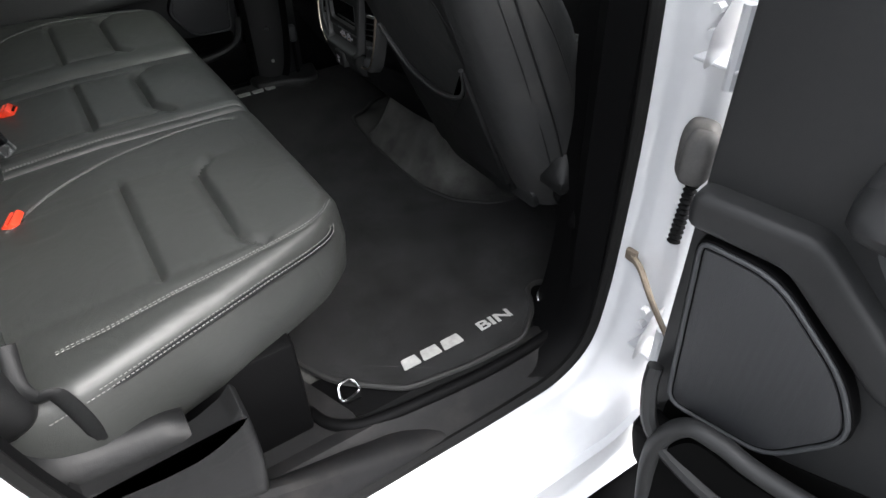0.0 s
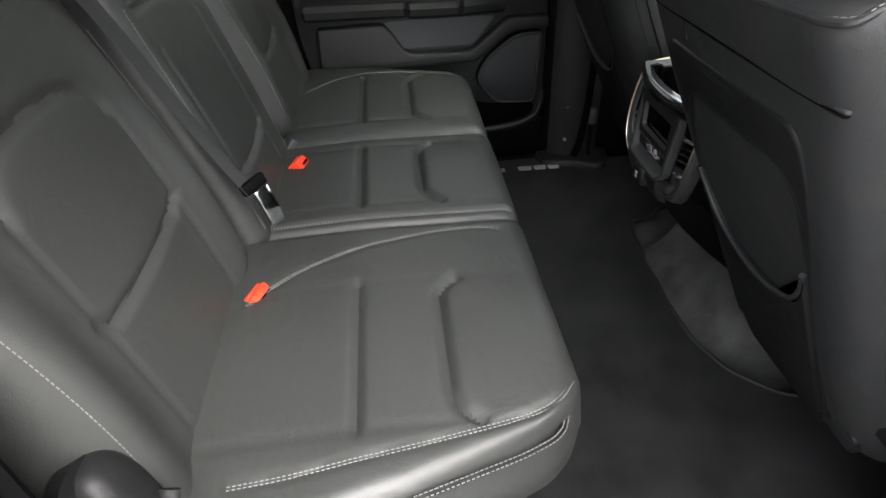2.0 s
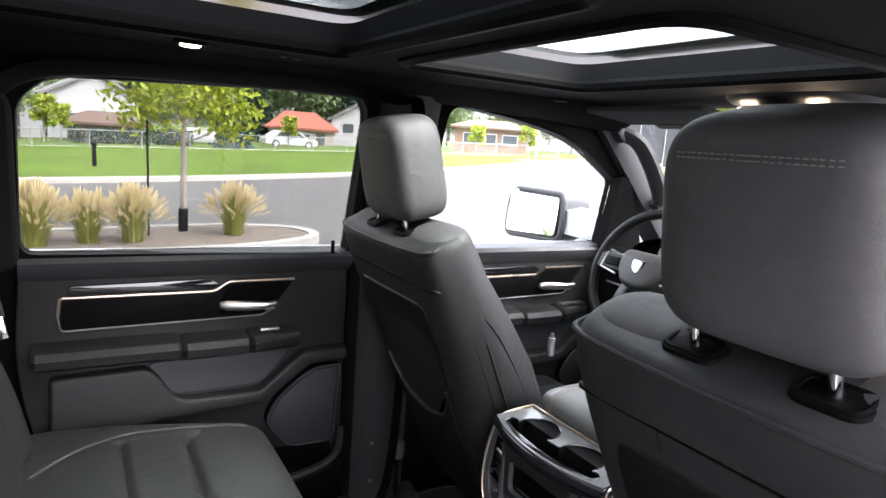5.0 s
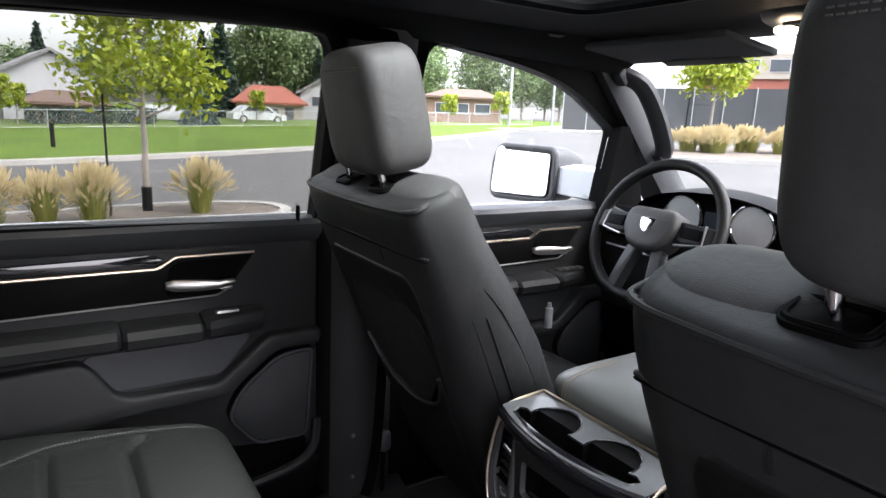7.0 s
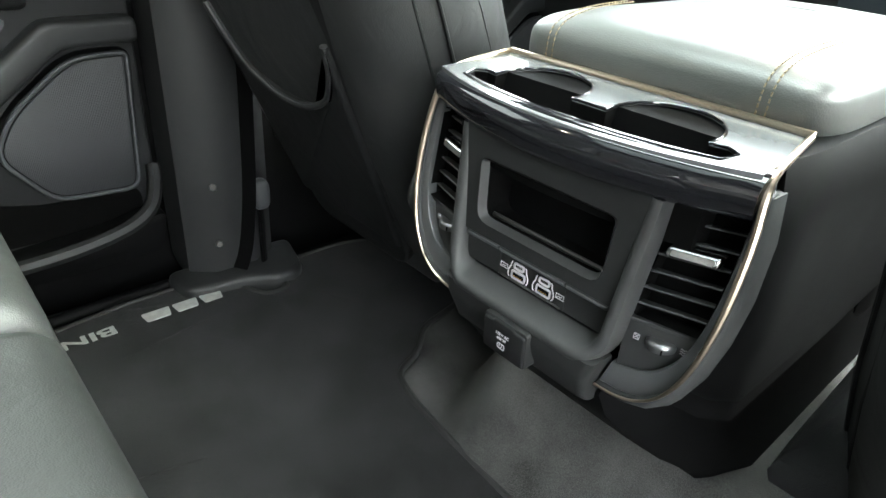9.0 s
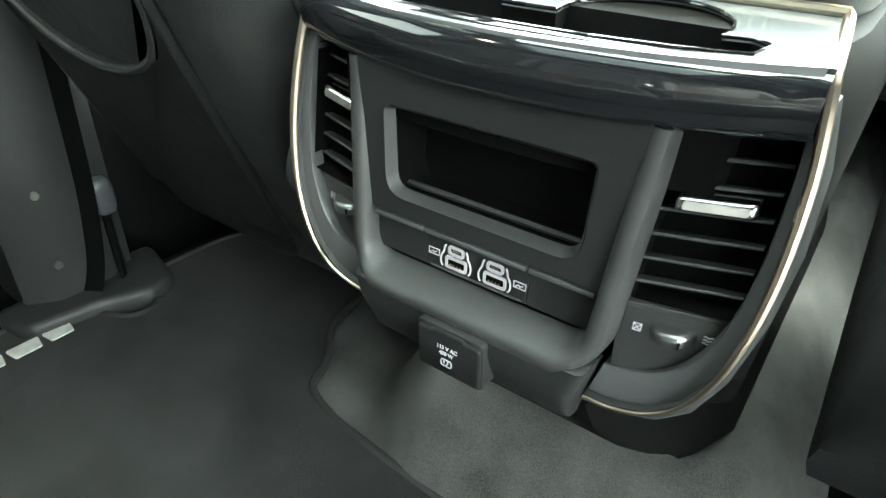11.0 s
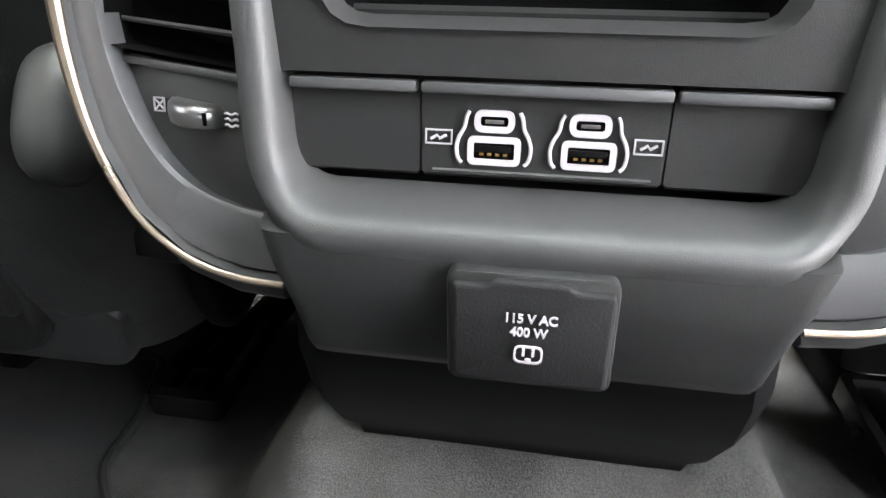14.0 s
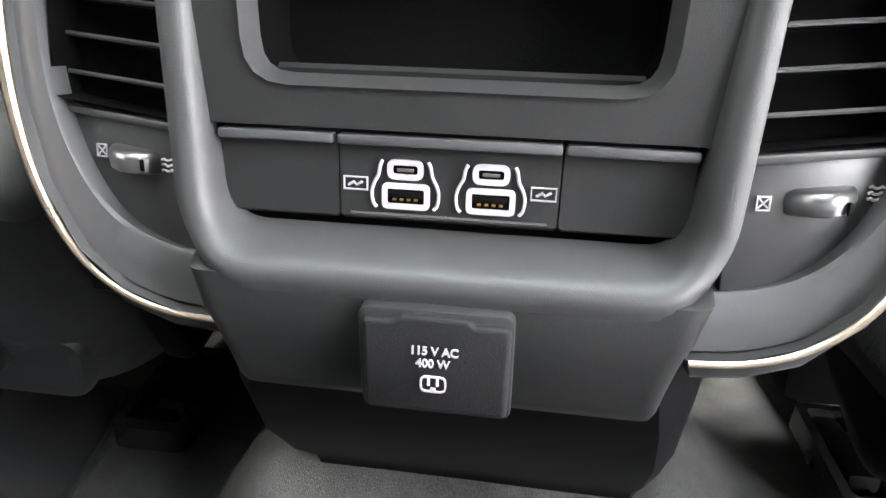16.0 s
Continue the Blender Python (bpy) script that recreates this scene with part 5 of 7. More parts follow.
    part("stitching", stitches([p + V(0.002, 0, 0.0042) for p in crown], 0.0075, 0.001, 0.62, 0, (1, 0, 0)), M_stitch, s)
    part("short_seam", tube([L(0.60, 0.09 if cx < 0 else -0.09, -0.053), L(0.65, 0.09 if cx < 0 else -0.09, -0.046), L(0.688, 0.088 if cx < 0 else -0.088, -0.041)], 0.0034, 6), M_leather_side, s)
    # cushion and base
    # cushion in the dark vinyl's colour, to paint the shade of the footwell
    part("seat_cushion", cushion(lambda u, v: (0.56 + dx - 0.48 * u, cx - 0.26 + 0.52 * v), 24, 24, 1.03, 0.05, [([(0.5 + dx, cx - 0.15), (0.1 + dx, cx - 0.15)], 0.012, 0.012), ([(0.5 + dx, cx + 0.15), (0.1 + dx, cx + 0.15)], 0.012, 0.012)], 0.01, 0.09, 0.02), M_leather_side, s)
    part("seat_base", box((0.30, 0.42, 0.12), (0.46 + dx, cx, 0.87), 0.02), M_rubber, s)
    for sg in (-1, 1):
        ry = cx + sg * (0.072 if sg * cx < 0 else 0.19)
        part("rail", box((0.34, 0.034, 0.045), (0.56, ry, 0.672), 0.006), M_plastic_black, s)
        part("recliner_cover", pillow(0.06, 0.014, 0.04, (0.16 + dx, cx + sg * 0.225, 0.93), (0, -30, 0), 0.55), M_plastic_black, s)
    inner = cx - math.copysign(0.214, cx)
    if cx > 0:
        part("hinge_cover", pillow(0.022, 0.016, 0.034, (0.026 + dx, inner, 1.045), (0, 24, 0), 0.75), M_chin, s, "rounded grey cap over the backrest hinge")
    part("under_panel", prism(roundpoly([(-0.16, -0.03), (0.16, -0.03), (0.18, 0.04), (-0.18, 0.04)], 0.02), 0.0, -0.044, lambda a, b, c: L(b, a, c), 0.008), M_plastic, s, "grey cloth flap along the lower back")
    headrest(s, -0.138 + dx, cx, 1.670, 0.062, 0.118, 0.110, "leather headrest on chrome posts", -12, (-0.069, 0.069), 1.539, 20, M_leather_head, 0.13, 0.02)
    return s


front_seat(-0.466, 0.0, "black leather front passenger seat seen from behind")
front_seat(0.44, 0.055, "black leather driver's seat with stitched panels")
foot = thing("pillar_foot", "black plastic foot of the door pillar with belt anchor", "trim")
part("pillar", loft([[V(x + dx, y, z) for x, y in ((-0.02, 0.86), (-0.02, 0.775), (0.02, 0.745), (0.10, 0.745), (0.15, 0.775), (0.15, 0.86))] for z, dx in ((0.655, 0.01), (0.69, 0.0), (0.75, 0.0), (1.1, 0.0), (1.4, 0.0))] + [[V(x, y - 0.09, 1.86) for x, y in ((-0.02, 0.86), (-0.02, 0.775), (0.02, 0.745), (0.10, 0.745), (0.15, 0.775), (0.15, 0.86))]]), M_plastic, foot)
part("foot_flange", prism(roundpoly([(-0.06, 0.80), (-0.05, 0.715), (0.06, 0.70), (0.12, 0.665), (0.17, 0.68), (0.2, 0.80)], 0.025), 0, 0.035, XY(FLOOR), 0.012, 3), M_plastic, foot)
part("anchor_cover", pillow(0.016, 0.016, 0.03, (0.115, 0.735, 0.83), (0, 0, 0), 0.6), M_plastic_grey, foot)
part("anchor_stalk", tube([(0.115, 0.738, 0.68), (0.115, 0.738, 0.81)], 0.011, 8, flat=0.5), M_plastic_black, foot)
for z in (0.86, 0.745):
    part("screw", tube([(0.03, 0.748, z), (0.03, 0.74, z)], 0.006, 8), M_satin, foot)
foot2 = thing("pillar_trim", "black plastic belt guide on the near door pillar", "trim")
part("shell", loft([[V(x, -y, z) for x, y in ((0.07, 0.86), (0.06, 0.80), (0.08, 0.765), (0.15, 0.765), (0.19, 0.8), (0.19, 0.86))] for z in (0.65, 0.9, 1.2, 1.5, 1.85)]), M_plastic_black, foot2)
part("belt_guide", pillow(0.03, 0.016, 0.045, (0.11, -0.772, 0.93), (0, 35, 0), 0.6), M_plastic_black, foot2)


# ---- centre console ----
con = thing("center_console", "charcoal centre console with rear vents, sockets and cup holders", "console")
SIDE = [(0.0825, 1.009), (0.10, 1.0105), (0.118, 1.017), (0.134, 1.031), (0.146, 1.055), (0.153, 1.085), (0.156, 1.12), (0.155, 1.16), (0.151, 1.19)]
body = [(-0.145, 1.208)] + [(-y, z) for y, z in reversed(SIDE)] + [(-0.078, 0.99), (0.078, 0.99)] + SIDE + [(0.145, 1.208)]
rings = []
for x, f, k in ((0.012, 1.0, 0.0), (0.03, 1.025, 0.08), (0.055, 1.04, 0.35), (0.085, 1.05, 0.75), (0.12, 1.05, 1.0), (0.3, 1.07, 1.0), (0.75, 1.08, 1.0)):
    ring = []
    for y, z in body:
        t = max(0.0, min(1.0, (1.19 - z) / 0.2))
        wide, low = math.copysign(0.156 - 0.012 * t, y), 1.19 - 0.25 * t
        if z > 1.2:
            wide, low = y, z
        ring.append(V(x + 0.009 + 0.03 * max(0.0, (z - 1.0) / 0.2) ** 2 * (1 - k), (y + (wide - y) * k) * f, z + (low - z) * k))
    rings.append(ring)
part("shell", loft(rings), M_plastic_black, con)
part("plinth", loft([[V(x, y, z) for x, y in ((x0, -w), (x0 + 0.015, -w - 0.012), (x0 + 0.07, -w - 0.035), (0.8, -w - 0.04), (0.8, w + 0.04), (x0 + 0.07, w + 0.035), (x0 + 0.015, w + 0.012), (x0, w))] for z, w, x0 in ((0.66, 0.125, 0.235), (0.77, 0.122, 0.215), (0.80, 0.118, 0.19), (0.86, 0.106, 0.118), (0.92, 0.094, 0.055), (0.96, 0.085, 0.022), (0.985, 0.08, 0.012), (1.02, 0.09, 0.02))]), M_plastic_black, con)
# bronze border: up both flanks, over the top and across
left = [V(-0.006 + 0.03 * max(0, (z - 1.0) / 0.2) ** 2, y, z) for y, z in SIDE]
over = [V(0.03, 0.1485, 1.202), V(0.06, 0.1455, 1.2095), V(0.102, 0.141, 1.2145)]
mirror = lambda ps: [V(p.x, -p.y, p.z) for p in ps]
path = left + over
part("border", tube(spline(path, 4) + spline(mirror(path), 4)[::-1], lambda t: 0.0012 + 0.0016 * max(0.0, min(1.0, (min(t, 1 - t) - 0.12) / 0.16)), 8), M_bronze, con, "satin bronze border")
for sg in (1, -1):
    flank = bmesh.new()
    loft([[V(p.x + a, sg * (p.y + b), p.z + c) for a, b, c in ((0.002, 0.0, 0.0), (0.006, 0.003 * g, -0.007 * u), (0.013, 0.005 * g, -0.012 * u), (0.03, 0.006 * g, -0.015 * u), (0.03, -0.004, 0.0))] for p, u, g in zip(left, (1, 1, 1, 0.9, 0.6, 0.4, 0.3, 0.2, 0.1), (1, 1, 1, 1, 1, 1, 1, 0.8, 0.3))], True, flank)
    part("outer_edge", flank, M_chin, con, "grey moulded edge outside the bronze border")
# piano black top and cup holders
nose = lambda y: 0.017 - 0.029 * (1 - min(1.0, abs(y) / 0.147) ** 2.2)
top_out = [(0.104, -0.14), (0.104, 0.14), (0.05, 0.1455)] + [(nose(0.146 - 0.292 * j / 28), 0.146 - 0.292 * j / 28) for j in range(29)] + [(0.05, -0.1455)]
bite = lambda y0: [(0.048 + 0.043 * math.cos(q), y0 + 0.043 * math.sin(q)) for q in (radians(-104 + 16 * j) for j in range(14))]
pan = [(0.017, 0.118), (0.008, 0.09), (0.002, 0.05), (0.0, 0.0), (0.002, -0.05), (0.008, -0.09), (0.017, -0.118), (0.034, -0.122), (0.04, -0.112)] + bite(-0.058) + bite(0.058) + [(0.04, 0.112), (0.034, 0.122)]
TOP = lambda a: 1.2048 + 0.066 * (a + 0.012)
part("top_panel", plate(top_out, [pan], -0.006, 0.0, lambda a, b, c: V(a, b, TOP(a) + c)), M_slab, con, "dark satin top panel")
lipb = bmesh.new()
tube([V(a, b, TOP(a)) for a, b in pan], 0.0012, 8, True, bm=lipb)
part("tray_rim", lipb, M_gloss, con)
# well walls near black: the cup holders' shade is put into their colour
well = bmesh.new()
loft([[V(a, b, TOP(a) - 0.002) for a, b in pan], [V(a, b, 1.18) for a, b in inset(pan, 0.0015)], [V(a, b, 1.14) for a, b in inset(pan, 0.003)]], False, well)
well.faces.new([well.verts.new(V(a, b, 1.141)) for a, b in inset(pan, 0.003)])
cup = part("cup_holder", well, M_hole, con, "deep double cup holder, shade put into its near-black walls")
for y in (0.058, -0.058):
    part("cup_grip", pillow(0.011, 0.013, 0.012, (0.083, y - 0.008, 1.183), (0, 0, 0), 0.9), M_grip, cup, "grey rubber grip")
band = bmesh.new()
bprof = spline([(0.016, 1.2065, 0), (0.006, 1.2055, 0), (-0.001, 1.202, 0), (-0.0045, 1.196, 0), (-0.0045, 1.188, 0), (-0.001, 1.179, 0), (0.008, 1.1735, 0), (0.03, 1.176, 0)], 4)
loft([[V(nose(y) + q.x, y, q.y - 0.004 * (1 - (y / 0.15) ** 2) * max(0.0, (1.2 - q.y) / 0.03)) for q in bprof] for y in [-0.149 + 0.298 * j / 48 for j in range(49)]], True, band)
part("gloss_band", band, M_gloss, con, "curved piano black band")
# centre frame with cubby and socket bay
frame_out = roundpoly([(-0.0905, 1.176), (0.0905, 1.176), (0.086, 1.10), (0.079, 1.045), (0.074, 1.03), (-0.074, 1.03), (-0.079, 1.045), (-0.086, 1.10)], 0.006, 2)
cub = roundpoly([(-0.068, 1.150), (0.068, 1.150), (0.066, 1.0925), (-0.066, 1.0925)], [0.006, 0.006, 0.014, 0.014], 4)
bay = roundpoly([(-0.081, 1.0795), (0.081, 1.0795), (0.080, 1.0400), (-0.080, 1.0400)], 0.003, 2)
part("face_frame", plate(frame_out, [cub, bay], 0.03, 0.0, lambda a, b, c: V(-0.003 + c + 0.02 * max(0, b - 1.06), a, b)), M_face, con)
# one moulding runs down both sides of the bay and under it: a narrow rib that widens into a sloping lip
RIB = [(0.0, 0.004), (0.0009, -0.006), (0.0024, -0.0108), (0.0052, -0.0132), (0.0092, -0.0134), (0.0122, -0.0118), (0.0142, -0.0065), (0.0150, 0.004)]
LIP = [(0.0, 0.004), (0.0030, -0.0060), (0.0058, -0.0145), (0.0074, -0.0182), (0.0094, -0.0205), (0.0120, -0.0212), (0.0150, -0.0209), (0.0180, -0.0195)]
turn_in = roundpoly([(0.0845, 1.174), (0.0762, 1.0458), (-0.0762, 1.0458), (-0.0845, 1.174)], [0, 0.013, 0.013, 0], 9)
turn_in = [(y0 + (y1 - y0) * k / 6, z0 + (z1 - z0) * k / 6) for (y0, z0), (y1, z1) in zip(turn_in, turn_in[1:]) for k in (range(6) if math.hypot(y1 - y0, z1 - z0) > 0.01 else range(1))] + [turn_in[-1]]
bez = []
for i, (y, z) in enumerate(turn_in):
    (ya, za), (yb, zb) = turn_in[max(i - 1, 0)], turn_in[min(i + 1, len(turn_in) - 1)]
    n = Vector((zb - za, ya - yb)).normalized()
    n = n if n.dot(Vector((y, z - 1.12))) > 0 else -n
    w = max(0.0, -n.y)
    w = w ** 3
    back = 0.0125 * max(0.0, min(1.0, (z - 1.05) / 0.12))
    bez.append([V(x0 + (x1 - x0) * w + back, y + n.x * (d0 + (d1 - d0) * w), z + n.y * (d0 + (d1 - d0) * w)) for (d0, x0), (d1, x1) in zip(RIB, LIP)])
part("bezel", loft(bez, False), M_chin, con, "rounded grey moulding framing the socket bay")
# cubby walls carry the shade inside in their near-black colour
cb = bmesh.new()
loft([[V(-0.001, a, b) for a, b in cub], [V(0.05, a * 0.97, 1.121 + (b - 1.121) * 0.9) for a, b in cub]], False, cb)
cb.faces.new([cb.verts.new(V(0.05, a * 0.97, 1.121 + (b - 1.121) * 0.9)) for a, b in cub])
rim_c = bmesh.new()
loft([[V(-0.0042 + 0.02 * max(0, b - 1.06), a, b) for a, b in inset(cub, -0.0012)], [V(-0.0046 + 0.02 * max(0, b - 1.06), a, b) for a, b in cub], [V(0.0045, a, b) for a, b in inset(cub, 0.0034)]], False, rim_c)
cubby = part("cubby", cb, M_hole, con, "deep storage cubby, shade put into its near-black walls")
part("cubby_rim", rim_c, M_chin, cubby, "sloping edge round the cubby")
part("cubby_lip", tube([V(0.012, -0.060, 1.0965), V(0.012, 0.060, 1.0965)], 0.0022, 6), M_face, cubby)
# bay drawn near black to paint the shade in the gaps round its plates
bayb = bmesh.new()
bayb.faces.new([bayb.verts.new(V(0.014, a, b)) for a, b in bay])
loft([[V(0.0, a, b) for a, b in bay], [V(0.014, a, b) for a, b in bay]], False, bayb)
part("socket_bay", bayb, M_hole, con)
for y0, y1, nm in ((0.0372, 0.0775, "blank_plate"), (-0.0362, 0.0366, "socket_plate"), (-0.0775, -0.0368, "blank_plate")):
    bm = loft([[V(x, y, z) for y, z in roundpoly([(y0, z0), (y1, z0), (y1, z1), (y0, z1)], 0.001, 1)] for x, z0, z1 in ((0.012, 1.0485, 1.0785), (0.003, 1.0485, 1.0785), (0.0015, 1.0495, 1.0775))])
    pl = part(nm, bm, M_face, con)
    part("plate_lip", box((0.005, y1 - y0 - 0.0008, 0.0034), (-0.0005, (y0 + y1) / 2, 1.0762), 0.0009), M_blade_grey, pl)
part("plate_line", tube([V(0.001, -0.033, 1.0507), V(0.001, 0.033, 1.0507)], 0.0008, 6), M_chin, con)
# chin below the bay: the bezel's plastic, darkened to paint its shade
prof = [(0.004, 1.036), (-0.012, 1.036), (-0.0195, 1.0335), (-0.0202, 1.0200), (-0.0175, 1.011), (-0.0120, 0.999), (-0.0075, 0.9885), (-0.001, 0.982), (0.012, 0.977), (0.06, 0.972)]
cw = lambda z: 0.0772 + 0.31 * max(0.0, z - 1.006) - 0.12 * max(0.0, 1.0 - z)
chin = []
for f, w in ((-1.0, 0.3), (-0.99, 0.62), (-0.97, 0.84), (-0.94, 0.96), (-0.9, 1.0), (-0.4, 1.0), (0, 1.0), (0.4, 1.0), (0.9, 1.0), (0.94, 0.96), (0.97, 0.84), (0.99, 0.62), (1.0, 0.3)):
    chin.append([V(0.004 + (x - 0.004) * (0.4 + 0.6 * w), f * cw(z), z) for x, z in prof])
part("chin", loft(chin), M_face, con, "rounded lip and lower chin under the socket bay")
# sockets
def ring_slot(y, z, w, h, r, th, parent, name):
    o = roundpoly([(y - w / 2, z - h / 2), (y + w / 2, z - h / 2), (y + w / 2, z + h / 2), (y - w / 2, z + h / 2)], r, 5)
    i = roundpoly([(y - w / 2 + th, z - h / 2 + th), (y + w / 2 - th, z - h / 2 + th), (y + w / 2 - th, z + h / 2 - th), (y - w / 2 + th, z + h / 2 - th)], max(r - th, 0.0006), 5)
    s = part(name, plate(o, [i], 0.0016, 0.0, lambda a, b, c: V(c + 0.0004, a, b)), M_print, parent, "pale surround of a charging socket")
    # flat near-black face paints the shade inside the socket
    bm = bmesh.new()
    bm.faces.new([bm.verts.new(V(0.0012, a, b)) for a, b in i])
    part("socket_hole", bm, M_hole, s)
    return s


for yc in (0.0143, -0.0140):
    s = ring_slot(yc, 1.0665, 0.0122, 0.0068, 0.003, 0.0019, con, "charging_socket")
    part("tongue", box((0.0008, 0.0056, 0.0011), (0.0008, yc, 1.0664), 0.0002), M_boot, s)
    s = ring_slot(yc - 0.0002, 1.0575, 0.0162, 0.0088, 0.0022, 0.0019, con, "charging_socket")
    part("tongue", box((0.001, 0.0112, 0.0019), (0.0008, yc, 1.0582), 0.0002), M_plastic_black, s)
    for k in range(4):
        part("contact", box((0.0006, 0.0012, 0.0007), (0.0002, yc - 0.0037 + k * 0.0024, 1.0566)), M_gold, s)
    for sg in (1, -1):
        pts = spline([(0.0006, yc + sg * 0.0076, 1.0694), (0.0006, yc + sg * 0.0085, 1.0675), (0.0006, yc + sg * 0.009, 1.0645), (0.0006, yc + sg * 0.0105, 1.0617), (0.0006, yc + sg * 0.0113, 1.0585), (0.0006, yc + sg * 0.0108, 1.055), (0.0006, yc + sg * 0.0096, 1.0535)], 4)
        part("bracket_mark", tube(pts, 0.00062, 6), M_print, con)
for yc in (0.0312, -0.0312):
    o = [(yc - 0.0042, 1.0588), (yc + 0.0042, 1.0588), (yc + 0.0042, 1.0634), (yc - 0.0042, 1.0634)]
    part("charge_mark", plate(o, [inset(o, 0.0006)], 0.001, 0.0, lambda a, b, c: V(c + 0.0006, a, b)), M_print, con)
    part("charge_mark", tube([V(0.0006, yc + 0.0024, 1.0604), V(0.0006, yc + 0.0004, 1.0616), V(0.0006, yc - 0.0004, 1.0606), V(0.0006, yc - 0.0024, 1.0618)], 0.0005, 5), M_print, con)
# mains socket cover
cov = [(-0.0245, 0.9935), (0.0215, 0.9935), (0.0225, 1.0235), (0.0215, 1.0255), (0.0125, 1.0255), (0.0105, 1.0275), (-0.0115, 1.0275), (-0.0135, 1.0255), (-0.0235, 1.0255), (-0.0245, 1.0235)]
CV = lambda a, b, c: V(-0.0232 - c + 0.12 * max(0, 1.005 - b), a, b)
cover = part("socket_cover", prism(roundpoly(cov, 0.0018, 3), -0.008, 0.0045, CV, 0.0018, 3), M_sill, con, "black hinged mains socket cover")
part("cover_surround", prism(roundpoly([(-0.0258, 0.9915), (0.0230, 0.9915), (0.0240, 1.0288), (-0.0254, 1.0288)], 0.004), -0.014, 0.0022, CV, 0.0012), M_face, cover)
TX = Matrix(((0, 0, -1, 0), (-1, 0, 0, 0), (0, 1, 0, 0), (0, 0, 0, 1)))
face = lambda y, z, dx=0.0: Matrix.Translation((-0.0280 + dx, y, z)) @ TX
letters("115 V AC", 0.0040, face(-0.0010, 1.0162) @ Matrix.Diagonal((0.95, 1, 1, 1)), M_print, cover)
letters("400 W", 0.0040, face(-0.0007, 1.0119) @ Matrix.Diagonal((0.95, 1, 1, 1)), M_print, cover)
oct_ = roundpoly([(-0.0052, 1.0018), (0.0032, 1.0018), (0.0032, 1.0078), (-0.0052, 1.0078)], 0.0022, 4)
MK = lambda b: -0.0284 + 0.12 * max(0, 1.005 - b)
part("socket_mark", plate(oct_, [inset(oct_, 0.0006)], 0.0006, 0.0, lambda a, b, c: V(MK(b) + c, a, b)), M_print, cover)
for dy in (-0.0024, 0.0004):
    part("socket_mark", box((0.0006, 0.0008, 0.0024), (MK(1.0058), dy, 1.0058)), M_print, cover)
part("socket_mark", box((0.0006, 0.0018, 0.0014), (MK(1.0031), -0.001, 1.0031), 0.0003), M_print, cover)
M_wheel = surface("grey_satin_wheel", (0.20, 0.20, 0.205), 0.3, 0.85, vary=0.08)
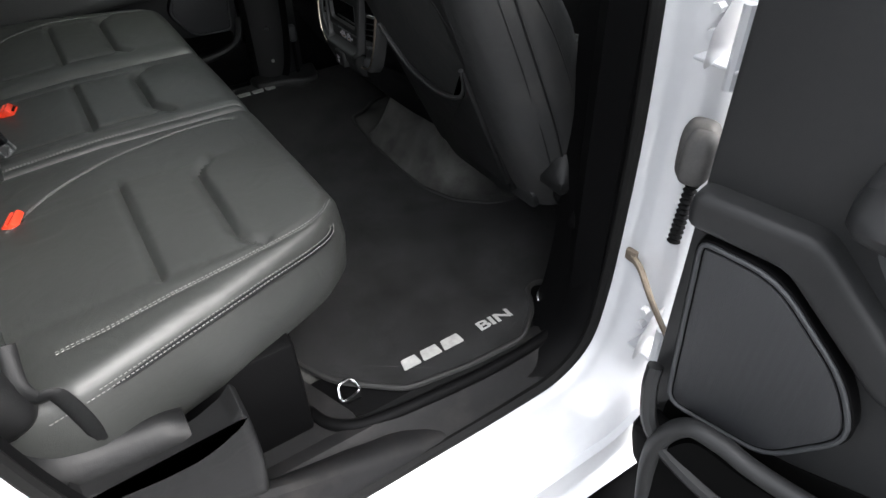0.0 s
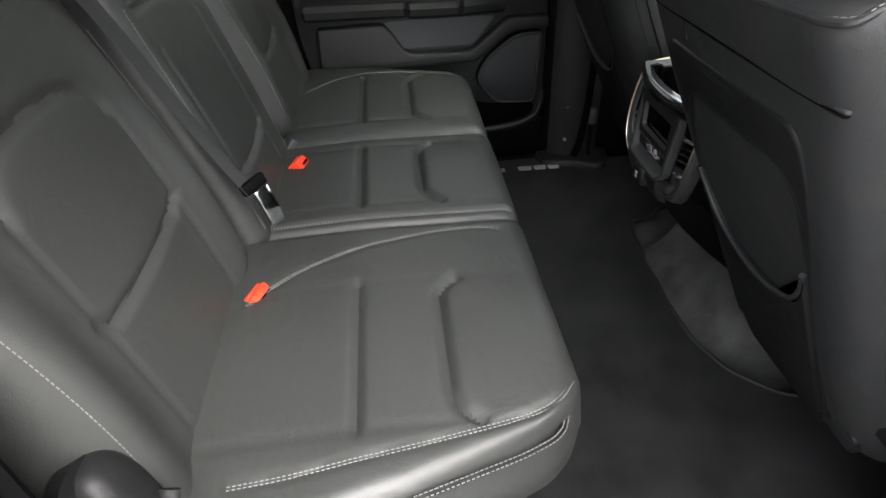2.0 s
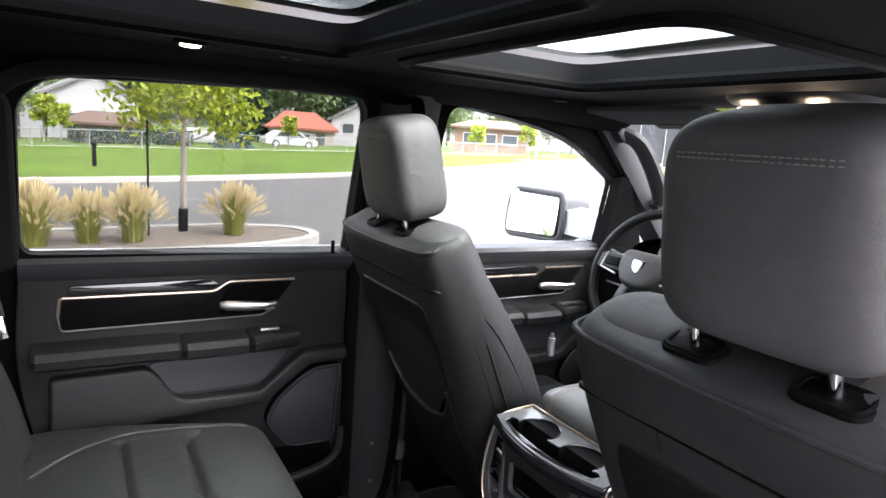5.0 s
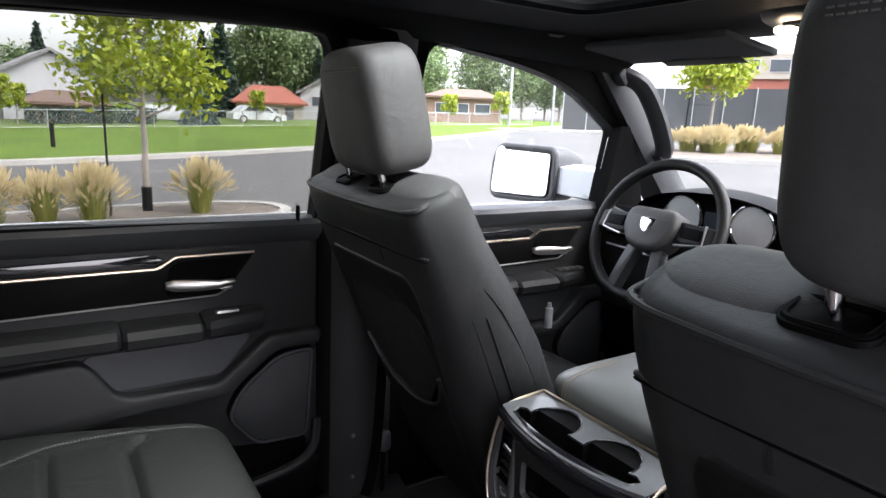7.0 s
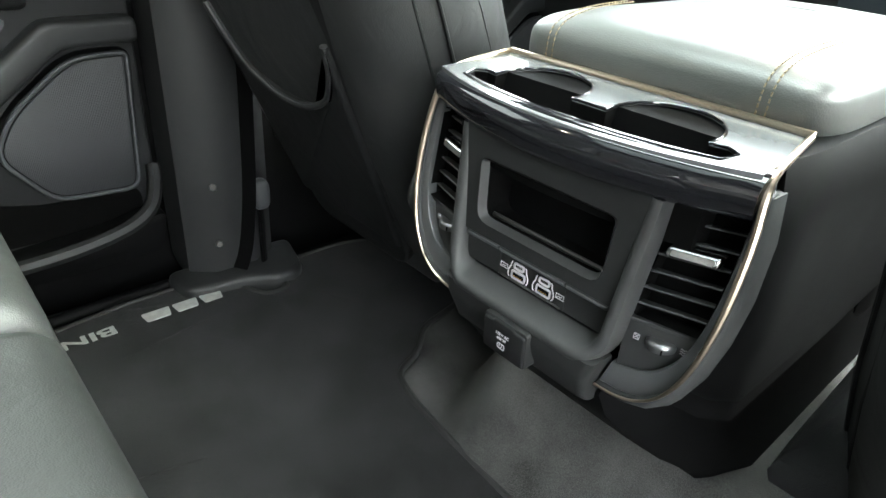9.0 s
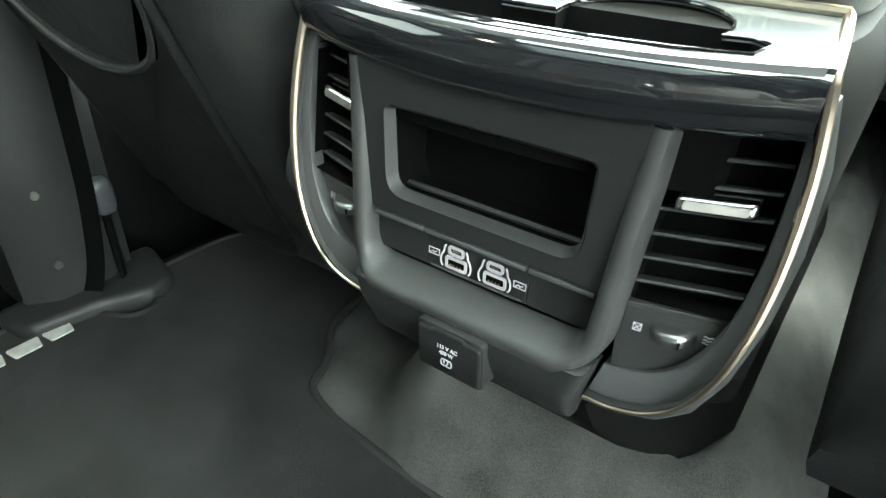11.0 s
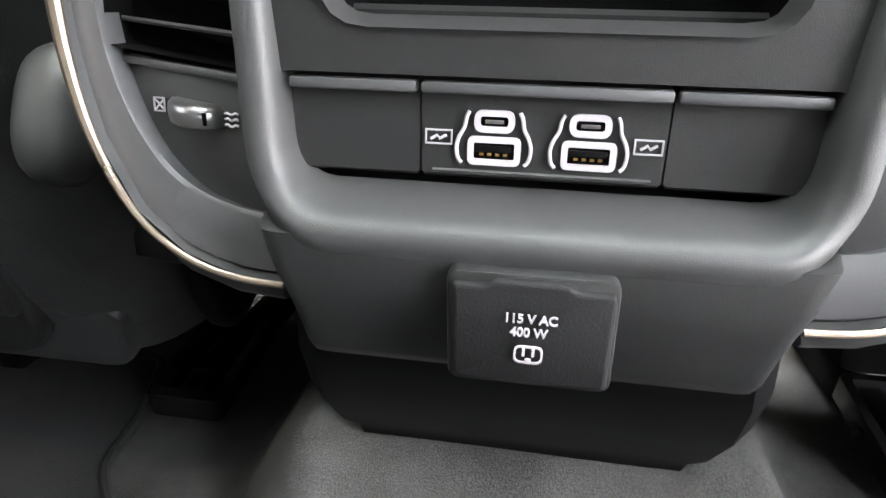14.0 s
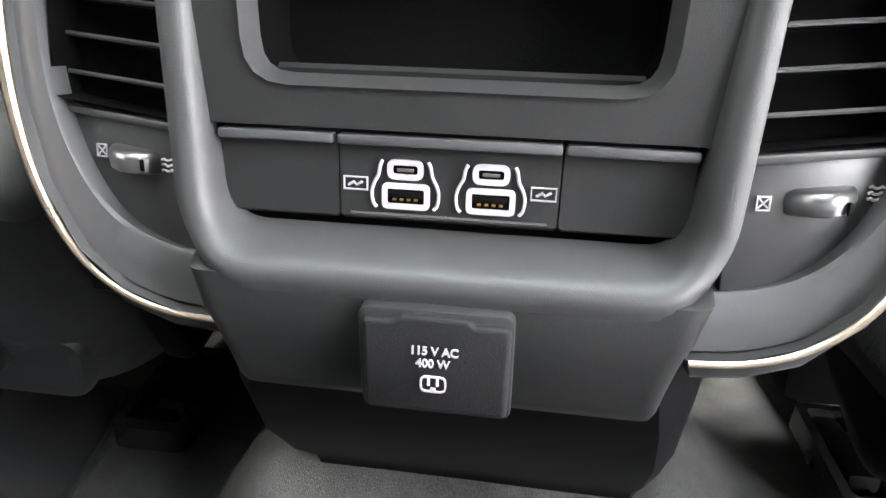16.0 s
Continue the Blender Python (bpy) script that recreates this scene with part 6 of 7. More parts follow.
# vents on both flanks
for sg in (1, -1):
    VP = lambda a, b, c, sg=sg: V(0.004 + 0.03 * max(0, (b - 1.0) / 0.2) ** 2 + c, sg * a, b)
    BACK = lambda a, b, c: VP(a, b + 0.08 * (a - 0.092), c + 0.2 * (a - 0.092))
    hole = roundpoly([(0.0925, 1.077), (0.1445, 1.084), (0.1475, 1.168), (0.0985, 1.170)], 0.003)
    # near-black sheet and throat put the shade behind the louvres into colour
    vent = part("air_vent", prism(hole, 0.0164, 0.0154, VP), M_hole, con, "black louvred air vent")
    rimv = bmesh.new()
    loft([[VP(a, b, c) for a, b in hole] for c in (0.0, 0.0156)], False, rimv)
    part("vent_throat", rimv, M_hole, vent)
    for k in range(6):
        z = 1.0880 + 0.0133 * k
        part("louvre", loft([[BACK(y, z + dz, dxx) for dxx, dz in ((-0.0015, -0.0008), (-0.0018, 0.0), (-0.0012, 0.0008), (0.008, -0.0012), (0.008, -0.002))] for y in (0.0925 + 0.0007 * k, 0.1452)]), M_chin, vent)
    tabm = bmesh.new()
    prism(roundpoly([(0.103, 1.1305), (0.139, 1.1305), (0.139, 1.1390), (0.103, 1.1390)], 0.0035, 4), 0.0, -0.0105, BACK, 0.003, 3, tabm)
    tb = part("vent_tab", tabm, M_chrome, vent, "chrome vent tab")
    part("tab_inlay", prism(roundpoly([(0.107, 1.1327), (0.1355, 1.1327), (0.1355, 1.1370), (0.107, 1.1370)], 0.0015, 3), -0.0102, -0.0112, BACK), M_satin, tb)
    # dark panel with a thumbwheel, and a crescent of grey that follows the border
    CR_OUT = [(y + 0.0008 * min(1.0, (z - 1.0) / 0.03), z) for y, z in SIDE]
    CR_IN = [(0.0885, 1.031), (0.100, 1.0325), (0.114, 1.0375), (0.1265, 1.0475), (0.1365, 1.064), (0.1435, 1.086), (0.1475, 1.12), (0.1475, 1.16), (0.145, 1.188)]
    pan2 = [(0.089, 1.0745), (0.1435, 1.0815)] + [(a + 0.003, b - 0.003) for a, b in CR_IN[4::-1]]
    LEAN = lambda a, b, c: VP(a, b, c + 0.14 * (a - 0.1))
    wp = part("wheel_panel", prism(pan2, 0.012, 0.0008, LEAN, 0.0008), M_panel, con, "dark panel round a thumbwheel")
    part("panel_ledge", prism(roundpoly([(0.0905, 1.0730), (0.146, 1.0785), (0.146, 1.0812), (0.0905, 1.0760)], 0.0008, 2), 0.010, -0.002, LEAN, 0.0006), M_chin, wp)
    WY, WZ = (0.1150 if sg > 0 else 0.1180), 1.0628
    whl = bmesh.new()
    loft([[VP(WY + r * math.cos(a), WZ + h + 0.1 * r * math.cos(a), 0.0115 - 1.3 * r * math.sin(a)) for a in (2 * math.pi * j / 32 for j in range(32))] for h, r in ((-0.0040, 0.0116), (-0.0034, 0.0125), (0.0, 0.0131), (0.0024, 0.0128), (0.0036, 0.0118), (0.0041, 0.0098))], True, whl)
    part("thumbwheel", whl, M_wheel, wp, "satin silver thumbwheel")
    part("wheel_notch", box((0.0014, 0.0011, 0.0042), VP(WY - 0.0060 * sg, WZ - 0.0006, -0.0044), 0.0003), M_plastic_black, wp)
    # closed-vent mark to the driver's side, open-vent mark to the other
    shut, wide = (0.1300, 0.1020) if sg > 0 else (0.1005, 0.1355)
    sz, wz = 1.0615 + 0.12 * (shut - 0.102), 1.0615 + 0.12 * (wide - 0.102)
    o = [(shut - 0.0023, sz - 0.0024), (shut + 0.0023, sz - 0.0024), (shut + 0.0023, sz + 0.0024), (shut - 0.0023, sz + 0.0024)]
    part("wheel_mark", plate(o, [inset(o, 0.0006)], 0.0004, -0.0002, LEAN), M_print, wp)
    for q in (-1, 1):
        part("wheel_mark", tube([LEAN(shut - 0.0017, sz - 0.0017 * q, 0.0002), LEAN(shut + 0.0017, sz + 0.0017 * q, 0.0002)], 0.0003, 5), M_print, wp)
    for j in range(3):
        part("wheel_mark", tube([LEAN(wide - 0.0025 + 0.001 * q, wz - 0.0019 + 0.0019 * j + 0.0004 * math.sin(q * 1.9), 0.0002) for q in range(6)], 0.0005, 5), M_print, wp)
    blade = bmesh.new()
    loft([[VP(*i_, 0.008), VP(*i_, -0.0012), VP(i_[0] * 0.93 + o_[0] * 0.07, i_[1] * 0.93 + o_[1] * 0.07, -0.0026), VP((i_[0] + o_[0]) / 2, (i_[1] + o_[1]) / 2, -0.0036), VP(i_[0] * 0.08 + o_[0] * 0.92, i_[1] * 0.08 + o_[1] * 0.92, -0.0036), VP(*o_, -0.002), VP(*o_, 0.008)] for i_, o_ in zip([(p.x, p.y) for p in spline([(a, b, 0) for a, b in CR_IN], 4)], [(p.x, p.y) for p in spline([(a, b, 0) for a, b in CR_OUT], 4)])], True, blade)
    part("lower_blade", blade, M_blade_grey, con, "grey satin crescent along the border")
# armrest lid
fx = lambda w, p: math.copysign(abs(w) ** p, w)
lidm = bmesh.new()
loft([[V(0.333 + 0.226 * math.cos(th) ** 0.42 * fx(math.cos(ph), 0.22), 0.15 * math.cos(th) ** 0.42 * fx(math.sin(ph), 0.22), 1.223 + 0.034 * fx(math.sin(th), 0.6) + 0.006 * math.cos(th) ** 0.42 * (1 - fx(math.sin(ph), 0.22) ** 2) * max(0.0, math.sin(th))) for ph in (2 * math.pi * j / 72 for j in range(72))] for th in (-math.pi / 2 + math.pi * i / 30 for i in range(1, 30))], True, lidm)
arm = part("armrest_lid", lidm, M_leather_arm, con, "dark grey leather armrest lid with tan stitching")
for y in (0.1, -0.1):
    part("stitching", stitches([V(0.333 + 0.2265 * fx(math.cos(a), 0.42), y, 1.2238 + 0.0365 * fx(math.sin(a), 0.6)) for a in [radians(100 + 2 * k) for k in range(48)]], 0.005, 0.0007, 0.66, 0.0035, (1, 0, 1)), M_stitch_tan, arm)
part("hinge_block", box((0.05, 0.26, 0.04), (0.14, 0, 1.19), 0.01), M_plastic_black, arm)
front_con = part("front_bin", box((0.35, 0.30, 0.3), (0.72, 0, 1.0), 0.03), M_plastic_black, con)
part("bright_edge", tube([(0.55, 0.15, 1.15), (0.88, 0.15, 1.16)], 0.004, 6), M_satin, front_con)


# ---- driver's place ----
dash = thing("dashboard", "black moulded dashboard with hooded instruments", "dashboard")
part("top_pad", loft([[V(x, y, z) for x, z in ((0.90, 1.30), (0.905, 1.36), (0.95, 1.39), (1.1, 1.395), (1.45, 1.36), (1.5, 1.2), (1.2, 0.9), (1.0, 0.95), (0.93, 1.1))] for y in (-0.80, -0.4, 0.0, 0.4, 0.80)]), M_plastic, dash)
hood = bmesh.new()
loft([[V(x, 0.385 + 0.25 * math.cos(a), 1.375 + h * max(0, math.sin(a)) ** 0.6) for a in (math.pi * j / 16 for j in range(17))] for x, h in ((0.86, 0.125), (0.95, 0.135), (1.1, 0.10), (1.3, 0.03))], False, hood)
part("hood", hood, M_plastic_black, dash)
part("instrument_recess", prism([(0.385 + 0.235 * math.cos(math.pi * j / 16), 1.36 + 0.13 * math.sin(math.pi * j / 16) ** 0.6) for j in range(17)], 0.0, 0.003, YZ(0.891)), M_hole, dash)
for y in (0.482, 0.278):
    d = part("dial", prism(circle(y, 1.425, 0.06, 28), 0.0, -0.004, YZ(0.889), 0.002), M_dial, dash, "round instrument dial, pale reflection put into its colour")
    part("dial_ring", tube([V(0.884, a, b) for a, b in circle(y, 1.425, 0.058, 32)], 0.004, 8, True), M_chrome, d)
part("display", prism(roundpoly([(0.345, 1.39), (0.415, 1.39), (0.415, 1.45), (0.345, 1.45)], 0.006), 0.0, -0.003, YZ(0.889)), M_pane, dash)
vent = part("side_vent", box((0.03, 0.11, 0.1), (0.90, 0.70, 1.375), 0.012), M_plastic_black, dash)
for k in range(3):
    part("slat", box((0.012, 0.09, 0.005), (0.882, 0.70, 1.345 + 0.03 * k), 0.001, (0, 20, 0)), M_satin, vent)
part("lower_panel", box((0.10, 0.70, 0.2), (0.98, 0.45, 1.10), 0.04), M_plastic_black, dash)
part("centre_screen", box((0.02, 0.22, 0.28), (0.90, 0.02, 1.30), 0.01, (0, -12, 0)), M_pane, dash)
part("bright_strip", tube([(0.895, 0.75, 1.30), (0.89, 0.25, 1.285), (0.89, -0.6, 1.285)], 0.004, 6), M_satin, dash)

wheel = thing("steering_wheel", "black leather steering wheel with silver spokes", "steering wheel")
SW = Matrix.Translation((0.735, 0.452, 1.40)) @ pose(0, 0, 0, 0, -66, 0)
W = lambda x, y, z=0.0: SW @ V(x, y, z)
ringp = [W(0.186 * math.cos(a), 0.186 * math.sin(a)) for a in [2 * math.pi * k / 48 for k in range(48)]]
part("rim", tube(ringp, 0.0155, 12, True), M_leather_side, wheel)
# local x of the wheel points up its face
M_hub = surface("hub_vinyl", (0.05, 0.05, 0.05), 0.5, vary=0.1, grain=0.25, grain_scale=900)
hubp = roundpoly([(0.055, -0.075), (0.055, 0.075), (0.0, 0.085), (-0.055, 0.05), (-0.062, 0.0), (-0.055, -0.05), (0.0, -0.085)], 0.03, 5)
part("hub", prism(hubp, -0.03, 0.035, lambda a, b, c: W(a, b, c), 0.018, 3), M_hub, wheel)
part("emblem", prism(roundpoly([(0.022, -0.024), (0.022, 0.024), (-0.004, 0.018), (-0.018, 0.0), (-0.004, -0.018)], 0.008), 0.034, 0.038, lambda a, b, c: W(a, b, c), 0.001), M_chrome, wheel, "plain chrome emblem shape")
for sg in (1, -1):
    sp = part("spoke", prism(roundpoly([(0.035, sg * 0.07), (0.03, sg * 0.175), (-0.02, sg * 0.178), (-0.02, sg * 0.07)], 0.01), -0.02, 0.014, lambda a, b, c: W(a, b, c), 0.006), M_plastic, wheel)
    part("spoke_trim", tube([W(0.033, sg * 0.15, 0.014), W(-0.018, sg * 0.155, 0.014), W(-0.03, sg * 0.085, 0.02)], 0.0035, 8), M_satin, sp, "satin silver trim")
    part("button_pad", prism(roundpoly([(0.022, sg * 0.09), (0.02, sg * 0.145), (-0.008, sg * 0.145), (-0.008, sg * 0.09)], 0.006), 0.012, 0.018, lambda a, b, c: W(a, b, c), 0.002), M_plastic_black, sp)
    lowr = part("lower_spoke", prism(roundpoly([(-0.04, sg * 0.02), (-0.05, sg * 0.055), (-0.172, sg * 0.075), (-0.178, sg * 0.045)], 0.008), -0.02, 0.012, lambda a, b, c: W(a, b, c), 0.004), M_plastic_grey, wheel, "grey lower spoke")
part("column", tube([W(0, 0, -0.02), W(0, 0, -0.22)], 0.06, 16), M_plastic_black, wheel)
stalk = thing("column_stalk", "black stalk on the steering column", "stalk")
part("lever", tube([W(0.02, 0.06, -0.06), W(0.05, 0.2, -0.05)], 0.009, 8), M_plastic_grey, stalk)

# ceiling fittings
def lamp_light(at):
    d = bpy.data.lights.new("cab_lamp", "AREA")
    d.shape, d.size, d.energy, d.color = "DISK", 0.03, LAMP, (1.0, 0.86, 0.66)
    o = new("cab_lamp", d)
    o.location = at


M_visor = surface("visor_cloth", (0.06, 0.062, 0.066), 0.9, vary=0.15, grain=0.3, spec=0.15)
visor = thing("sun_visor", "dark grey folded sun visor", "sun visor", "sun visors")
part("flap", box((0.20, 0.40, 0.018), (0.69, 0.42, 1.845), 0.008, (0, 6, 0)), M_visor, visor)
part("pale_label", box((0.03, 0.22, 0.003), (0.775, 0.40, 1.822), 0.001, (0, 20, 0)), M_boot, visor)
visor2 = copy_thing(visor, Matrix.Translation((0, -0.84, 0)))
ovh = thing("overhead_console", "dark overhead console with lit map lamps", "overhead console")
part("shell", pillow(0.15, 0.14, 0.035, (0.66, 0.0, 1.878), (0, 4, 0), 0.5), M_plastic_grey, ovh)
part("screen", prism(roundpoly([(0.50, -0.045), (0.58, -0.055), (0.58, 0.055), (0.50, 0.045)], 0.012), 0.0, -0.004, XY(1.848), 0.002), M_hole, ovh)
part("screen_frame", tube([V(x, y, 1.845) for x, y in roundpoly([(0.495, -0.052), (0.585, -0.062), (0.585, 0.062), (0.495, 0.052)], 0.016)], 0.004, 6, True), M_satin, ovh)
for y in (0.069, -0.075):
    lamp_light((0.548, y, 1.828))
    part("map_lamp", pillow(0.012, 0.022, 0.007, (0.546, y, 1.842), (0, 4, 0), 0.6), M_lamp, ovh, "lit warm map lamp")
lamp_light((-0.51, 0.465, 1.858))
dome = thing("dome_lamp", "small lit warm lamp in the roof lining", "lamp")
part("bezel", pillow(0.03, 0.016, 0.006, (-0.51, 0.465, 1.873), (0, 0, 0), 0.5), M_plastic_black, dome)
part("lens", pillow(0.018, 0.008, 0.005, (-0.51, 0.465, 1.868), (0, 0, 0), 0.6), M_lamp, dome, "glowing lens")
for k, (x, y, z) in enumerate(((0.374, 0.62, 1.874), (0.476, 0.596, 1.868), (-0.33, 0.5, 1.874), (-0.30, 0.5, 1.874))):
    b = thing("roof_button", "small dark button on the roof rail", "button", "roof buttons")
    part("cap", pillow(0.022 if k < 2 else 0.006, 0.008, 0.004, (x, y, z), (0, 0, 0), 0.6), M_plastic_grey, b)
    part("rim", pillow(0.026 if k < 2 else 0.009, 0.011, 0.003, (x, y, z + 0.002), (0, 0, 0), 0.6), M_plastic_black, b)

# door mirror
mir = thing("door_mirror", "large door mirror in a pale housing", "door mirror")
hs = bmesh.new()
mo = roundpoly([(1.03, 1.385), (1.39, 1.365), (1.40, 1.52), (1.37, 1.575), (1.05, 1.575)], [0.05, 0.05, 0.05, 0.04, 0.04], 5)
loft([[V(0.93, a, b) for a, b in inset(mo, 0.012)], [V(0.935, a, b) for a, b in mo], [V(1.0, a, b) for a, b in mo], [V(1.08, 1.21 + (a - 1.21) * 0.85, 1.47 + (b - 1.47) * 0.8) for a, b in mo], [V(1.12, 1.21 + (a - 1.21) * 0.4, 1.47 + (b - 1.47) * 0.4) for a, b in mo]], True, hs)
part("housing", hs, M_plastic_grey, mir, "dark grey housing")
part("rim", tube([V(0.925 + 0.12 * (b - 1.47), a, b) for a, b in inset(mo, 0.008)], 0.013, 10, True), M_plastic_grey, mir)
part("mirror_glass", prism(inset(mo, 0.022), 0.0, -0.003, lambda a, b, c: V(0.911 + c + 0.16 * (b - 1.47), a, b)), M_mirror, mir, "bright mirror glass")
part("spot_mirror", prism(circle(1.345, 1.535, 0.03, 18), -0.0032, -0.005, lambda a, b, c: V(0.910 + c + 0.16 * (b - 1.47), a, b)), M_mirror, mir)
part("arm", loft([[V(x, y, z) for x, z in ((0.93, 1.42), (1.02, 1.40), (1.06, 1.47), (1.02, 1.52), (0.94, 1.51))] for y in (0.86, 0.95, 1.06)]), M_carpaint, mir)


M_rail = surface("worn_black_gloss_plastic", (0.012, 0.012, 0.012), 0.25, spec=0.6, vary=0.2, scale=20, dust=0.06)
# covers over the seat rails, beside the console
for sd in (1, -1):
    rc = thing("rail_end_cover", "black plastic end cover of a seat rail on the carpet", "rail cover", "rail covers")
    m = Matrix.Translation((0.40, 0.372, 0.664) if sd > 0 else (0.41, -0.405, 0.664)) @ pose(0, 0, 0, 0, -8, 0)
    part("tray", laid(plate(roundpoly([(-0.055, -0.044), (0.10, -0.044), (0.10, 0.044), (-0.055, 0.044)], 0.012), [roundpoly([(-0.040, -0.033), (0.09, -0.033), (0.09, 0.033), (-0.040, 0.033)], 0.007)], 0.0, 0.03, XY(0.0)), m), M_rail, rc)
    part("rail_end", laid(box((0.09, 0.026, 0.02), (0.02, 0, 0.008), 0.003), m), M_plastic_black, rc)
    part("bolt", laid(tube([(-0.02, 0.0, 0.004), (-0.02, 0.0, 0.02)], 0.008, 8), m), M_chrome, rc)


# ---- outside ----
RAKE = 0.035


def G(x, y, z=0.0):
    """A place on the ground outside, which lies a little nose-up to the truck's floor."""
    return V(x, y, z + RAKE * x)


tagged(part("ground", sheet(40, 40, lambda u, v: G(-600 + 1200 * u, -600 + 1200 * v)), M_asphalt), "pale worn asphalt of a car park", "ground", kind="structure")
KERB = [(-60, 24), (-30, 20.0), (-12, 18.2), (-1.6, 18.6), (7.7, 21.2), (17, 26.4), (34, 38), (44, 41)]
kp = spline([(x, y, 0) for x, y in KERB], 6)
lawn = bmesh.new()
a = [lawn.verts.new(G(p.x - 0.1, p.y + 0.45, 0.12)) for p in kp]
b = [lawn.verts.new(G(p.x * 3 - 10, 340, 0.12)) for p in kp]
for i in range(len(kp) - 1):
    lawn.faces.new((a[i], a[i + 1], b[i + 1], b[i]))
tagged(part("lawn", lawn, M_lawn), "bright mown lawn beyond the car park", "lawn", kind="structure")
kb = bmesh.new()
loft([[G(p.x, p.y, 0.0), G(p.x, p.y + 0.02, 0.13), G(p.x, p.y + 0.5, 0.135), G(p.x, p.y + 0.5, 0.0)] for p in kp], True, kb)
tagged(part("kerb", kb, M_concrete), "pale concrete kerb along the lawn", "kerb", kind="structure")


def island(ring, n=1):
    r = roundpoly(ring, 0.8, 6)
    isl = thing("kerb_island", "planted island with pale concrete kerb and brown mulch", "island", "planted islands", "structure")
    part("kerb", plate(r, [inset(r, 0.16)], 0.0, 0.14, lambda x, y, c: G(x, y, c)), M_concrete, isl)
    bm = bmesh.new()
    bm.faces.new([bm.verts.new(G(x, y, 0.11)) for x, y in inset(r, 0.15)])
    part("mulch", bm, M_mulch, isl, "brown mulch bed")


island([(-14, 7.8), (1.6, 7.75), (2.65, 8.3), (2.55, 9.3), (1.5, 9.9), (-14, 9.9)])
island([(16.5, 13.5), (20.5, 9.0), (30, 2), (33, 5), (26, 15.5), (20, 18.5)])


def clump(seed, h=0.75, w=0.34, n=380):
    rnd = random.Random(seed)
    g = thing("ornamental_grass", "tuft of ornamental grass with straw-coloured plumes", "grass tuft", "ornamental grasses")
    bl, pl = bmesh.new(), bmesh.new()
    for i in range(n):
        an, r0 = rnd.uniform(0, 2 * math.pi), rnd.uniform(0, 0.15)
        out = rnd.uniform(0.05, 1.0) * w
        hh = h * rnd.uniform(0.8, 1.05) * (0.95 - 0.5 * (out / w) ** 1.6)
        base = V(r0 * math.cos(an), r0 * math.sin(an), 0)
        d = V(math.cos(an), math.sin(an), 0)
        sd = V(-math.sin(an), math.cos(an), 0) * 0.005
        p1, p2 = base + d * out * 0.35 + V(0, 0, hh * 0.65), base + d * out + V(0, 0, hh)
        vs = [bl.verts.new(q) for q in (base - sd, base + sd, p1 + sd, p1 - sd)]
        bl.faces.new(vs)
        tip = bl.verts.new(p2)
        bl.faces.new((vs[3], vs[2], tip))
        if i % 3 != 0:
            t = (p2 - p1).normalized()
            for ax in (sd.normalized(), V(0, 0, 1).cross(sd).normalized()):
                q = [pl.verts.new(c) for c in (p2 - t * 0.06, p2 + ax * 0.02 + t * 0.04, p2 + t * 0.12, p2 - ax * 0.02 + t * 0.04)]
                pl.faces.new(q)
    part("blades", bl, M_blade, g)
    part("plumes", pl, M_plume, g)
    return g


g0 = clump(5)
g0.location = G(1.37, 8.85, 0.11)
for i, (x, y, s) in enumerate(((-0.02, 8.6, 1.0), (-0.55, 8.65, 0.9), (-1.15, 8.6, 1.05), (-2.0, 8.7, 1.0), (-2.9, 8.6, 1.0), (-3.7, 8.75, 1.0), (3.0, 0, 0))):
    if s:
        c = copy_thing(g0, Matrix.Translation(G(x, y, 0.11)) @ pose(0, 0, 0, 0, 0, 70 * i))
        c.scale = (s, s, s)
rnd = random.Random(8)
for i in range(46):
    t = i / 45
    x, y = 19.5 + 10.5 * t + rnd.uniform(-0.6, 1.4), 15.6 - 10.5 * t + rnd.uniform(-0.8, 1.2)
    c = copy_thing(g0, Matrix.Translation(G(x, y, 0.11)) @ pose(0, 0, 0, 0, 0, 67 * i))
    s = rnd.uniform(1.1, 1.5)
    c.scale = (s, s, s * 0.9)


